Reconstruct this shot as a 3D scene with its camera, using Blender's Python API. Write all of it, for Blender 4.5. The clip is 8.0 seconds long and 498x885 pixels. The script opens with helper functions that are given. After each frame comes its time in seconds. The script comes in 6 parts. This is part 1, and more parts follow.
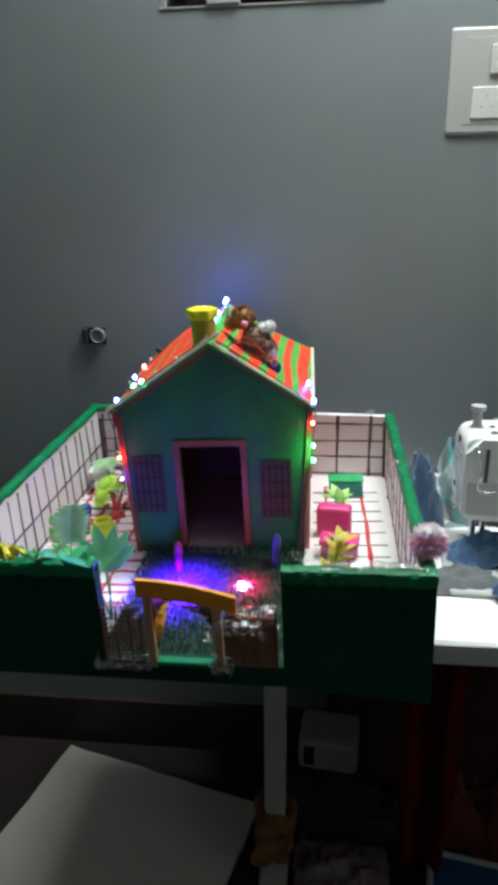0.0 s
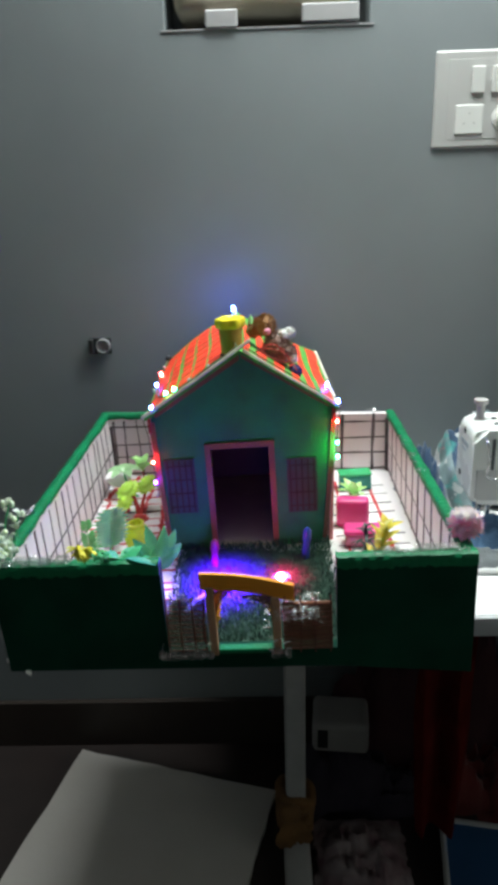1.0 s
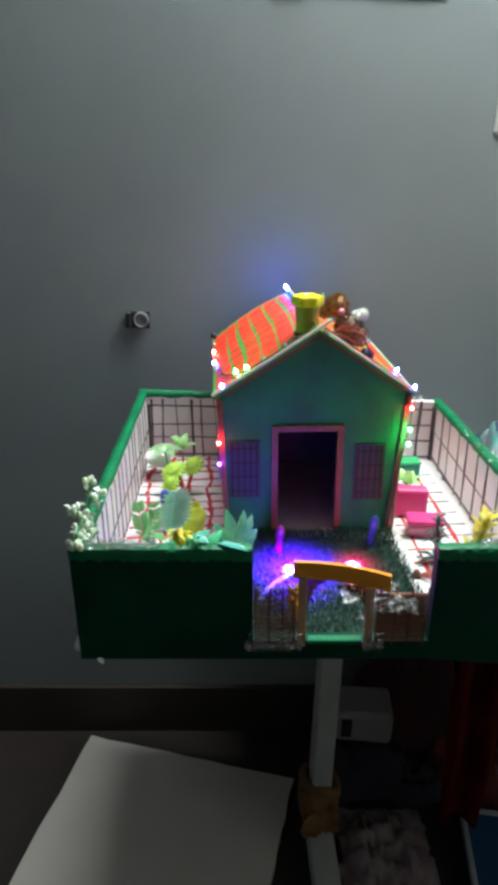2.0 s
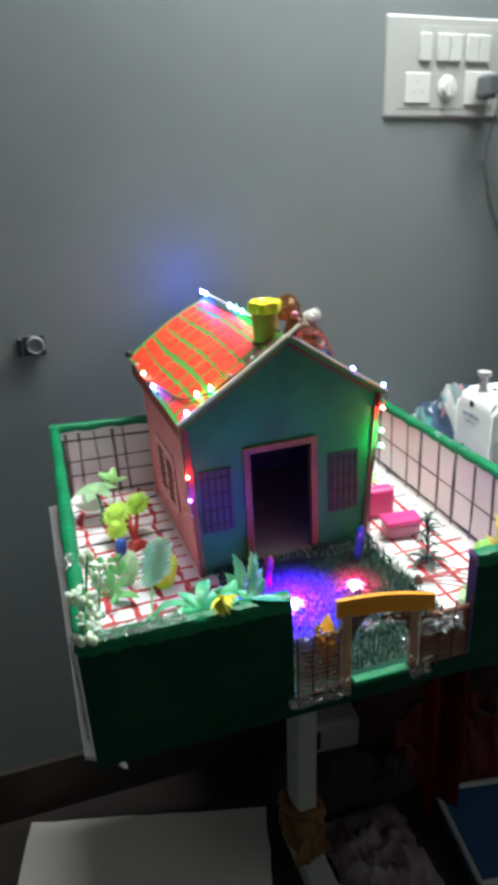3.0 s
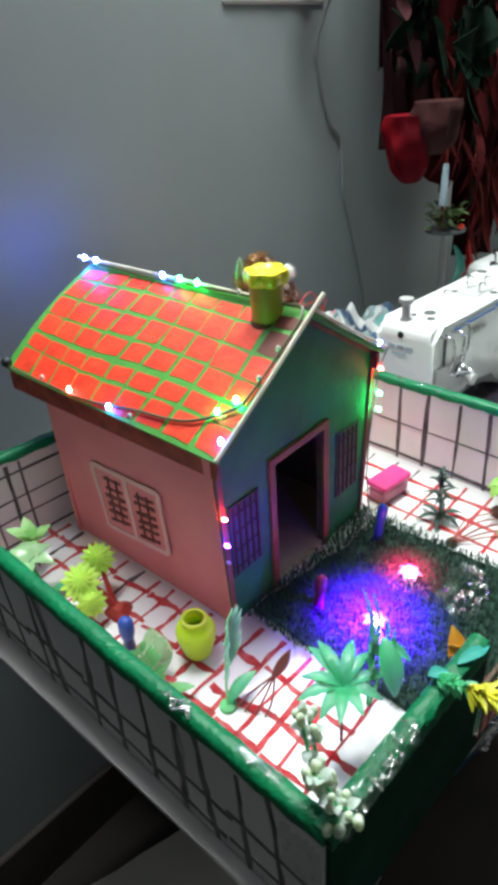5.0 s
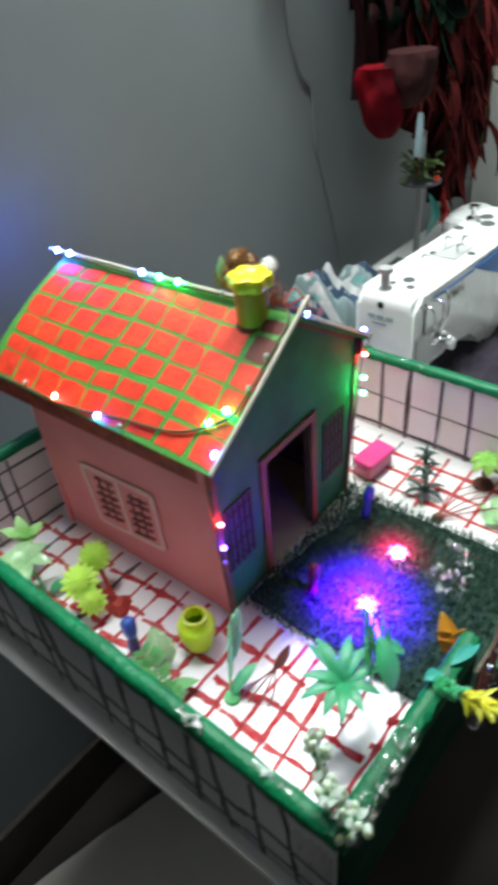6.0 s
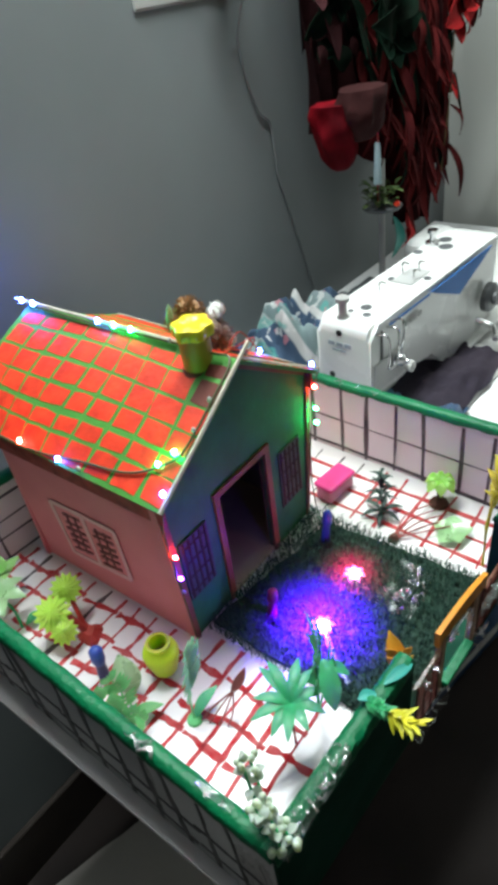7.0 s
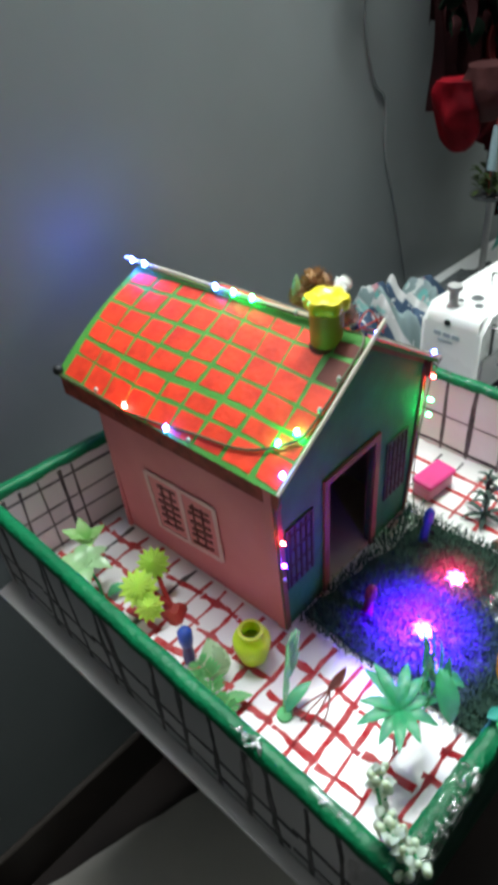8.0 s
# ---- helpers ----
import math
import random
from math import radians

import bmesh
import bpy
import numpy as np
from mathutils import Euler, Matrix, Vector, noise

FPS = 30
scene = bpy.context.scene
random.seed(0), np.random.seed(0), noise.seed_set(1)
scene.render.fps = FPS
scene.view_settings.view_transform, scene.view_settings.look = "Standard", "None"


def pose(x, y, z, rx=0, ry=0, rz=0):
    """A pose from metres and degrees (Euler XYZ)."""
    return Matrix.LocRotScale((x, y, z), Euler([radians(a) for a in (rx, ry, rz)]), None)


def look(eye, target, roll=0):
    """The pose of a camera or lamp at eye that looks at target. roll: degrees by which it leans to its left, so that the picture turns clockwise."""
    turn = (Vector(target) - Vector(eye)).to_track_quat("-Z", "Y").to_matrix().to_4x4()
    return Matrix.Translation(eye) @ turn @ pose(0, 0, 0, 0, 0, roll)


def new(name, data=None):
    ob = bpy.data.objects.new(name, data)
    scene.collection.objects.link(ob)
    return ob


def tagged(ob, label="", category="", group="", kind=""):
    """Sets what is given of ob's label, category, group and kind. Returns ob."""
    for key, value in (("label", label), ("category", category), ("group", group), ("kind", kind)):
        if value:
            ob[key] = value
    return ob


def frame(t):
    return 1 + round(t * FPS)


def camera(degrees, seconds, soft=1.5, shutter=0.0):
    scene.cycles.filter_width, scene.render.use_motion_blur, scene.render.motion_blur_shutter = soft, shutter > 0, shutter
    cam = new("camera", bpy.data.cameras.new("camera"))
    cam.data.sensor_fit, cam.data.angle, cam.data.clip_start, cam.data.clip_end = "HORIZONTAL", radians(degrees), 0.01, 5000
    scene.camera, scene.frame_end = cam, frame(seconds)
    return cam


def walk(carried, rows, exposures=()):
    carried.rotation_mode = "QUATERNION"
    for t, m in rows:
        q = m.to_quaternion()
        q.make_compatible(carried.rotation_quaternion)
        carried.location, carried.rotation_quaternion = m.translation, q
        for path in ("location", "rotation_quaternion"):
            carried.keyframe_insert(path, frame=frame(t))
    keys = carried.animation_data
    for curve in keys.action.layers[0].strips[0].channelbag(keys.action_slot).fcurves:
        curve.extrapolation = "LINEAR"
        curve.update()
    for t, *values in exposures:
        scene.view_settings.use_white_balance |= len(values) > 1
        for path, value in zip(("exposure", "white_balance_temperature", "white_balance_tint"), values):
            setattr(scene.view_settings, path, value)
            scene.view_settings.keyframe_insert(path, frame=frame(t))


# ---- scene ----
cam = camera(40.6, 8.0, soft=4.6, shutter=0.5)
PATH = [
    (0, (0.183, 0.221, 1.188), (-0.019, 2.102, 0.539), -0.8),
    (0.3, (0.172, 0.181, 1.187), (-0.006, 2.064, 0.538), -0.6),
    (0.5, (0.165, 0.16, 1.195), (-0.002, 2.039, 0.533), -1.4),
    (0.7, (0.141, 0.153, 1.208), (-0.008, 2.046, 0.579), -1.4),
    (1, (0.08, 0.163, 1.205), (0.033, 2.056, 0.56), -1.8),
    (1.3, (0.007, 0.181, 1.205), (0.113, 2.073, 0.554), -1.5),
    (1.5, (-0.031, 0.175, 1.206), (-0.016, 2.063, 0.546), -1.6),
    (1.7, (-0.044, 0.181, 1.193), (-0.019, 2.061, 0.500), 0.4),
    (2.8, (-0.184, 0.285, 1.190), (0.211, 2.130, 0.521), -1.1),
    (3, (-0.221, 0.323, 1.193), (0.353, 2.106, 0.493), -1.8),
    (3.3, (-0.276, 0.360, 1.191), (0.399, 2.098, 0.459), -1.4),
    (3.5, (-0.315, 0.39, 1.188), (0.417, 2.109, 0.473), -0.7),
    (3.7, (-0.336, 0.442, 1.185), (0.453, 2.126, 0.436), -1.0),
    (4, (-0.349, 0.508, 1.207), (0.612, 2.083, 0.436), -2.9),
    (4.2, (-0.350, 0.548, 1.203), (0.697, 2.036, 0.372), -2.2),
    (4.5, (-0.368, 0.613, 1.198), (0.755, 2.002, 0.298), -2.8),
    (4.7, (-0.381, 0.653, 1.214), (0.831, 1.933, 0.276), -2.7),
    (5.8, (-0.408, 0.687, 1.269), (0.855, 1.812, 0.206), -5.0),
    (6, (-0.377, 0.699, 1.296), (0.823, 1.781, 0.118), -5.9),
    (6.2, (-0.362, 0.690, 1.317), (0.846, 1.727, 0.113), -6.2),
    (6.5, (-0.359, 0.668, 1.328), (0.851, 1.765, 0.174), -8.9),
    (7, (-0.354, 0.643, 1.335), (0.846, 1.748, 0.178), -8.5),
    (7.3, (-0.366, 0.648, 1.335), (0.738, 1.861, 0.186), -8.4),
    (7.5, (-0.37, 0.671, 1.329), (0.731, 1.901, 0.199), -8.0),
    (7.7, (-0.370, 0.691, 1.327), (0.720, 1.937, 0.197), -7.2),
    (8, (-0.384, 0.723, 1.316), (0.733, 1.891, 0.136), -5.4),
]
walk(cam, [(t, look(eye, target, roll)) for t, eye, target, roll in PATH],
     exposures=((0, -0.18), (0.5, -0.13), (1, 0.05), (1.5, 0.16), (3, 0.36), (3.5, 0.35), (4, 0.33), (4.5, 0.27), (6, 0.0), (7, -0.08), (8, -0.17)))

# world and light -------------------------------------------------------
world = bpy.data.worlds.new("room_dusk")
scene.world = world
world.use_nodes = True
world.node_tree.nodes["Background"].inputs["Color"].default_value = (0.55, 0.62, 0.7, 1)
world.node_tree.nodes["Background"].inputs["Strength"].default_value = 0.04


def lamp(name, kind, m, watts, colour, **more):
    data = bpy.data.lights.new(name, kind)
    data.energy, data.color = watts, colour
    for k, v in more.items():
        if k == "size":
            data.size = v
        elif k == "size_y":
            data.size_y = v
        elif k == "cone":
            data.spot_size, data.spot_blend = v, 1.0
        elif k == "radius":
            data.shadow_soft_size = v
    if kind == "AREA" and "size_y" in more:
        data.shape = "RECTANGLE"
    ob = new(name, data)
    ob.matrix_world = m
    return ob


TUBE_X, TUBE_Y, TUBE_Z = 0.36, 1.22, 2.26
lamp("tube_glow", "AREA", look((TUBE_X, TUBE_Y - 0.018, TUBE_Z - 0.03), (TUBE_X - 0.05, 1.05, 0.0)), 33.0, (0.90, 1.0, 0.985), size=1.15, size_y=0.06)

# helpers ---------------------------------------------------------------
RNG = random.Random(7)


def nodes_of(mat):
    return mat.node_tree.nodes, mat.node_tree.links


def paint(name, colour, rough=0.6, second=None, scale=8.0, amount=0.5, bump=0.15, grain=120.0, metal=0.0, coat=0.0,
          sheen=0.0, trans=0.0, alpha=1.0, emit=None, power=0.0, rand=0.0, ior=1.45, spec=0.5, glow_through=0.0):
    """A mottled surface: two noises mix colour and second, a fine noise gives relief."""
    mat = bpy.data.materials.new(name)
    mat.use_nodes = True
    n, l = nodes_of(mat)
    b = n["Principled BSDF"]
    second = second or tuple(c * 0.7 for c in colour)
    tex = n.new("ShaderNodeTexCoord")
    a, f = n.new("ShaderNodeTexNoise"), n.new("ShaderNodeTexNoise")
    a.inputs["Scale"].default_value, a.inputs["Detail"].default_value = scale, 5
    f.inputs["Scale"].default_value, f.inputs["Detail"].default_value = grain, 3
    l.new(tex.outputs["Object"], a.inputs["Vector"]), l.new(tex.outputs["Object"], f.inputs["Vector"])
    ramp = n.new("ShaderNodeMapRange")
    ramp.inputs["From Min"].default_value, ramp.inputs["From Max"].default_value = 0.35, 0.68
    ramp.inputs["To Max"].default_value = amount
    l.new(a.outputs["Fac"], ramp.inputs["Value"])
    mix = n.new("ShaderNodeMix")
    mix.data_type = "RGBA"
    mix.inputs["A"].default_value, mix.inputs["B"].default_value = (*colour, 1), (*second, 1)
    l.new(ramp.outputs["Result"], mix.inputs["Factor"])
    out = mix.outputs["Result"]
    if rand:
        info, hsv, mr = n.new("ShaderNodeObjectInfo"), n.new("ShaderNodeHueSaturation"), n.new("ShaderNodeMapRange")
        mr.inputs["To Min"].default_value, mr.inputs["To Max"].default_value = 1 - rand, 1 + rand
        l.new(info.outputs["Random"], mr.inputs["Value"]), l.new(mr.outputs["Result"], hsv.inputs["Value"])
        l.new(out, hsv.inputs["Color"])
        out = hsv.outputs["Color"]
    l.new(out, b.inputs["Base Color"])
    if bump:
        bp = n.new("ShaderNodeBump")
        bp.inputs["Strength"].default_value, bp.inputs["Distance"].default_value = bump, 0.002
        l.new(f.outputs["Fac"], bp.inputs["Height"]), l.new(bp.outputs["Normal"], b.inputs["Normal"])
    rr = n.new("ShaderNodeMapRange")
    rr.inputs["To Min"].default_value, rr.inputs["To Max"].default_value = max(0.02, rough - 0.12), min(1, rough + 0.12)
    l.new(a.outputs["Fac"], rr.inputs["Value"]), l.new(rr.outputs["Result"], b.inputs["Roughness"])
    b.inputs["Metallic"].default_value, b.inputs["Coat Weight"].default_value = metal, coat
    b.inputs["Coat Roughness"].default_value = 0.12
    b.inputs["Sheen Weight"].default_value, b.inputs["Transmission Weight"].default_value = sheen, trans
    b.inputs["Alpha"].default_value, b.inputs["IOR"].default_value = alpha, ior
    b.inputs["Specular IOR Level"].default_value = spec
    if glow_through:
        b.inputs["Subsurface Weight"].default_value, b.inputs["Subsurface Scale"].default_value = glow_through, 0.012
        b.inputs["Subsurface Radius"].default_value = (1.0, 1.0, 0.6)
    if emit:
        b.inputs["Emission Color"].default_value, b.inputs["Emission Strength"].default_value = (*emit, 1), power
    return mat


def film_mat(name, tint=(1, 1, 1), clear=0.8, relief=1.0, rough=0.06):
    """Thin crinkled clear tape: mostly see-through, with a sharp gloss."""
    mat = bpy.data.materials.new(name)
    mat.use_nodes = True
    n, l = nodes_of(mat)
    out = n["Material Output"]
    n.remove(n["Principled BSDF"])
    t, g, mx = n.new("ShaderNodeBsdfTransparent"), n.new("ShaderNodeBsdfGlossy"), n.new("ShaderNodeMixShader")
    t.inputs["Color"].default_value, g.inputs["Roughness"].default_value = (*tint, 1), rough
    no, bp = n.new("ShaderNodeTexNoise"), n.new("ShaderNodeBump")
    no.inputs["Scale"].default_value = 95
    bp.inputs["Strength"].default_value, bp.inputs["Distance"].default_value = relief, 0.006
    l.new(no.outputs["Fac"], bp.inputs["Height"]), l.new(bp.outputs["Normal"], g.inputs["Normal"])
    mx.inputs[0].default_value = 1 - clear
    l.new(t.outputs[0], mx.inputs[1]), l.new(g.outputs[0], mx.inputs[2]), l.new(mx.outputs[0], out.inputs["Surface"])
    return mat


def finish(bm, name, mats, smooth=False):
    me = bpy.data.meshes.new(name)
    bmesh.ops.recalc_face_normals(bm, faces=bm.faces)
    bm.to_mesh(me)
    bm.free()
    for m in (mats if isinstance(mats, (list, tuple)) else [mats]):
        me.materials.append(m)
    if smooth:
        me.shade_smooth()
        me.set_sharp_from_angle(angle=0.9)
    return me


def part(name, bm, material, parent, label="", smooth=False):
    ob = new(name, finish(bm, name, material, smooth))
    ob.parent = parent
    if label:
        tagged(ob, label)
    return ob


def thing(name, bm, material, label, category, group="", kind="", smooth=False):
    return tagged(new(name, finish(bm, name, material, smooth)), label, category, group, kind)


def empty(name, at, label, category, group="", kind="", rz=0.0):
    ob = new(name)
    ob.empty_display_size = 0.02
    ob.matrix_world = pose(*at, 0, 0, rz)
    return tagged(ob, label, category, group, kind)


def box(bm, x0, x1, y0, y1, z0, z1, bevel=0.0, seg=1):
    r = bmesh.ops.create_cube(bm, size=1)
    v = r["verts"]
    bmesh.ops.scale(bm, vec=(x1 - x0, y1 - y0, z1 - z0), verts=v)
    bmesh.ops.translate(bm, vec=((x0 + x1) / 2, (y0 + y1) / 2, (z0 + z1) / 2), verts=v)
    if bevel:
        e = list({e for q in v for e in q.link_edges})
        bmesh.ops.bevel(bm, geom=e, offset=bevel, segments=seg, affect="EDGES", profile=0.5)
    return bm


def bx(*a, **k):
    return box(bmesh.new(), *a, **k)


def prism(bm, loop, thick):
    """A slab: loop is a list of 3D points in one plane, thick the vector to the other face."""
    lo = [bm.verts.new(p) for p in loop]
    hi = [bm.verts.new(Vector(p) + Vector(thick)) for p in loop]
    n = len(loop)
    bm.faces.new(lo)
    bm.faces.new(hi[::-1])
    for i in range(n):
        bm.faces.new((lo[i], lo[(i + 1) % n], hi[(i + 1) % n], hi[i]))
    return bm


def lathe(bm, profile, m=Matrix(), seg=20, lobes=0, lobe=0.0, cap=True):
    """Turn a profile of (radius, height) round z; lobes give a petalled outline."""
    rings = []
    for r, h in profile:
        ring = []
        for i in range(seg):
            a = 2 * math.pi * i / seg
            q = r * (1 + lobe * math.cos(lobes * a)) if lobes else r
            ring.append(bm.verts.new(m @ Vector((q * math.cos(a), q * math.sin(a), h))))
        rings.append(ring)
    for lo, hi in zip(rings, rings[1:]):
        for i in range(seg):
            bm.faces.new((lo[i], lo[(i + 1) % seg], hi[(i + 1) % seg], hi[i]))
    if cap:
        bm.faces.new(rings[0][::-1])
        bm.faces.new(rings[-1])
    return bm


def rod(bm, pts, r, seg=6, taper=1.0):
    """A round bar through points; taper is the end's share of r."""
    pts = [Vector(p) for p in pts]
    rings = []
    for i, p in enumerate(pts):
        d = (pts[min(i + 1, len(pts) - 1)] - pts[max(i - 1, 0)]).normalized()
        side = d.cross(Vector((0, 0, 1)))
        side = side.normalized() if side.length > 0.05 else d.cross(Vector((1, 0, 0))).normalized()
        up = side.cross(d)
        q = r * (1 + (taper - 1) * i / max(1, len(pts) - 1))
        rings.append([bm.verts.new(p + q * (math.cos(2 * math.pi * k / seg) * side + math.sin(2 * math.pi * k / seg) * up)) for k in range(seg)])
    for lo, hi in zip(rings, rings[1:]):
        for k in range(seg):
            bm.faces.new((lo[k], lo[(k + 1) % seg], hi[(k + 1) % seg], hi[k]))
    bm.faces.new(rings[0][::-1]), bm.faces.new(rings[-1])
    return bm


def smooth_line(pts, n=6):
    """Catmull-Rom through points."""
    pts = [Vector(p) for p in pts]
    out = []
    for i in range(len(pts) - 1):
        a, b, c, d = pts[max(i - 1, 0)], pts[i], pts[i + 1], pts[min(i + 2, len(pts) - 1)]
        for k in range(n):
            t = k / n
            out.append(0.5 * ((2 * b) + (c - a) * t + (2 * a - 5 * b + 4 * c - d) * t * t + (3 * b - 3 * c + d - a) * t ** 3))
    return out + [pts[-1]]


def ball(bm, c, r, sub=2, squash=(1, 1, 1)):
    v = bmesh.ops.create_icosphere(bm, subdivisions=sub, radius=r)["verts"]
    bmesh.ops.scale(bm, vec=squash, verts=v)
    bmesh.ops.translate(bm, vec=c, verts=v)
    return bm


def stroke(bm, a, b, w, normal, wob=0.15, proud=0.0007, n=9, rng=RNG):
    """A hand-drawn line: a thin raised ribbon of uneven width from a to b on a surface."""
    a, b, normal = Vector(a), Vector(b), Vector(normal).normalized()
    side = (b - a).cross(normal).normalized()
    rows, drift = [], 0.0
    for i in range(n + 1):
        drift += rng.uniform(-1, 1) * w * wob * 0.8
        c = a + (b - a) * (i / n) + side * drift
        q = w / 2 * (1 + rng.uniform(-1, 1) * wob * 1.6)
        rows.append([c - side * q, c + side * q, c + side * q + normal * proud, c - side * q + normal * proud])
    vs = [[bm.verts.new(p) for p in r] for r in rows]
    for lo, hi in zip(vs, vs[1:]):
        for k in range(4):
            bm.faces.new((lo[k], lo[(k + 1) % 4], hi[(k + 1) % 4], hi[k]))
    bm.faces.new(vs[0][::-1]), bm.faces.new(vs[-1])
    return bm


def leaf(bm, base, tip, width, up=(0, 0, 1), curl=0.2, n=6, ribs=0.0, shape=1.05, thick=0.0006):
    """A leaf with a soft fold along its middle and some curl; ribs gives a ridged blade."""
    base, tip, up = Vector(base), Vector(tip), Vector(up)
    d = tip - base
    side = d.cross(up)
    side = side.normalized() if side.length > 1e-6 else Vector((1, 0, 0))
    nrm = side.cross(d).normalized()
    rows = []
    for i in range(n + 1):
        t = i / n
        w = width / 2 * math.sin(math.pi * min(1, (0.04 + 0.96 * t) ** shape)) ** 0.8 if i < n else width * 0.02
        w = max(w, width * 0.03)
        c = base + d * t + nrm * (curl * d.length * (math.sin(math.pi * t) * 0.6 - t * t * 0.5))
        z = (ribs * width * (1 if i % 2 else -1)) if ribs else 0
        rows.append([bm.verts.new(c + side * w * u + nrm * (0.22 * w * u * u + z * abs(u))) for u in (-1, -0.55, 0, 0.55, 1)])
    low = [[bm.verts.new(v.co - nrm * thick) for v in r] for r in rows]
    for i in range(n):
        for k in range(4):
            bm.faces.new((rows[i][k], rows[i][k + 1], rows[i + 1][k + 1], rows[i + 1][k]))
            bm.faces.new((low[i][k + 1], low[i][k], low[i + 1][k], low[i + 1][k + 1]))
        bm.faces.new((rows[i][0], rows[i + 1][0], low[i + 1][0], low[i][0]))
        bm.faces.new((rows[i + 1][4], rows[i][4], low[i][4], low[i + 1][4]))
    return bm


# materials -------------------------------------------------------------
M_WALL = paint("wall_paint", (0.196, 0.212, 0.217), 0.6, (0.160, 0.174, 0.179), 2.2, 0.9, 0.12, 60)
M_WALL_E = paint("pale_wall_paint", (0.62, 0.62, 0.58), 0.6, (0.52, 0.53, 0.5), 2.0, 0.8, 0.12, 60)
M_CEIL = paint("ceiling_white", (0.7, 0.7, 0.68), 0.8, None, 2, 0.2)
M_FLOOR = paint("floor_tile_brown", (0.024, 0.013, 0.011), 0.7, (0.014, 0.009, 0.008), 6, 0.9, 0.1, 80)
M_SKIRT = paint("skirting_brown", (0.035, 0.025, 0.02), 0.5, None, 9, 0.6)
M_WHITE = paint("switch_plastic", (0.66, 0.65, 0.62), 0.3, (0.60, 0.58, 0.55), 14, 0.5, 0.03)
M_GREY = paint("grey_plastic", (0.10, 0.105, 0.11), 0.5, None, 20, 0.5)
M_BLACK = paint("black_rubber", (0.012, 0.012, 0.013), 0.5, None, 30, 0.4)
M_GREEN_T = paint("green_tape", (0.002, 0.17, 0.062), 0.42, (0.001, 0.115, 0.045), 25, 0.8, 0.7, 170, spec=0.35)
M_GREEN_D = paint("dark_green_card", (0.003, 0.052, 0.030), 0.65, (0.001, 0.030, 0.017), 12, 0.8, 0.25, 45, spec=0.15)
M_GREEN_H = paint("house_green_paint", (0.012, 0.22, 0.062), 0.65, (0.022, 0.14, 0.048), 22, 0.9, 0.35, 70)
M_CARD = paint("white_card", (0.78, 0.73, 0.73), 0.4, (0.7, 0.63, 0.64), 10, 0.7, 0.2, 40, coat=0.35)
M_TILE = paint("glossy_white_card", (0.86, 0.83, 0.83), 0.42, (0.80, 0.75, 0.76), 16, 0.6, 0.25, 34, coat=1.0)
M_TILE.node_tree.nodes["Principled BSDF"].inputs["Coat Roughness"].default_value = 0.27
M_INK = paint("black_marker", (0.045, 0.035, 0.04), 0.55, (0.16, 0.13, 0.135), 45, 0.9)
M_RED_I = paint("red_marker", (0.46, 0.024, 0.030), 0.75, (0.60, 0.16, 0.16), 70, 0.8, spec=0.12)
M_PINK = paint("pink_wall_paint", (0.80, 0.255, 0.27), 0.6, (0.72, 0.21, 0.225), 11, 0.8, 0.25, 90)
M_RED = paint("roof_red_paint", (0.92, 0.062, 0.020), 0.5, (0.66, 0.030, 0.014), 55, 0.9, 0.4, 160, rand=0.1)
M_GREEN_R = paint("roof_green_paint", (0.08, 0.32, 0.05), 0.5, (0.06, 0.25, 0.04), 30, 0.8, 0.3, 120)
M_MAROON = paint("brown_red_card", (0.15, 0.028, 0.018), 0.6, (0.10, 0.02, 0.014), 25, 0.8)
M_FASCIA = paint("eave_red_brown", (0.46, 0.055, 0.032), 0.6, (0.20, 0.026, 0.018), 60, 1.0, 0.6, 130)
M_LATT = paint("lattice_brown", (0.20, 0.045, 0.045), 0.6, (0.14, 0.03, 0.03), 60, 0.8)
M_WFRAME = paint("window_frame_pink_white", (0.84, 0.52, 0.51), 0.55, (0.78, 0.42, 0.42), 40, 0.8)
M_INK2 = paint("worn_marker", (0.10, 0.085, 0.085), 0.6, (0.24, 0.21, 0.21), 40, 0.9)
M_ORANGE = paint("door_orange_red", (0.25, 0.095, 0.040), 0.6, (0.16, 0.07, 0.034), 30, 0.8)
M_GATE = paint("gate_orange_foam", (0.80, 0.30, 0.02), 0.5, (0.7, 0.25, 0.02), 30, 0.6)
M_DARKW = paint("painted_shutter", (0.03, 0.075, 0.05), 0.6, (0.07, 0.05, 0.04), 40, 0.8)
M_BARS = paint("brown_bar_paint", (0.060, 0.036, 0.028), 0.7, (0.04, 0.034, 0.026), 40, 0.8, spec=0.2)
M_STICK = paint("pale_stick", (0.65, 0.6, 0.5), 0.5, (0.45, 0.4, 0.3), 60, 0.8)
M_YELLOW = paint("yellow_plastic", (0.85, 0.68, 0.02), 0.35, (0.75, 0.55, 0.02), 30, 0.5, coat=0.3)
M_AMBER = paint("amber_cup", (0.45, 0.26, 0.03), 0.5, (0.36, 0.18, 0.02), 30, 0.7)
M_TILEIN = paint("room_floor_card", (0.60, 0.50, 0.32), 0.6, (0.5, 0.4, 0.26), 20, 0.7)
M_DARKIN = paint("house_inside_shade", (0.11, 0.105, 0.10), 0.9, (0.07, 0.07, 0.07), 12, 0.8)
M_GRASS = paint("grass_mat", (0.025, 0.055, 0.04), 0.85, (0.03, 0.08, 0.045), 90, 0.8, 0.6, 300)
M_BLADE = paint("grass_blade", (0.022, 0.058, 0.040), 0.7, (0.034, 0.080, 0.058), 120, 0.8, 0, spec=0.2)
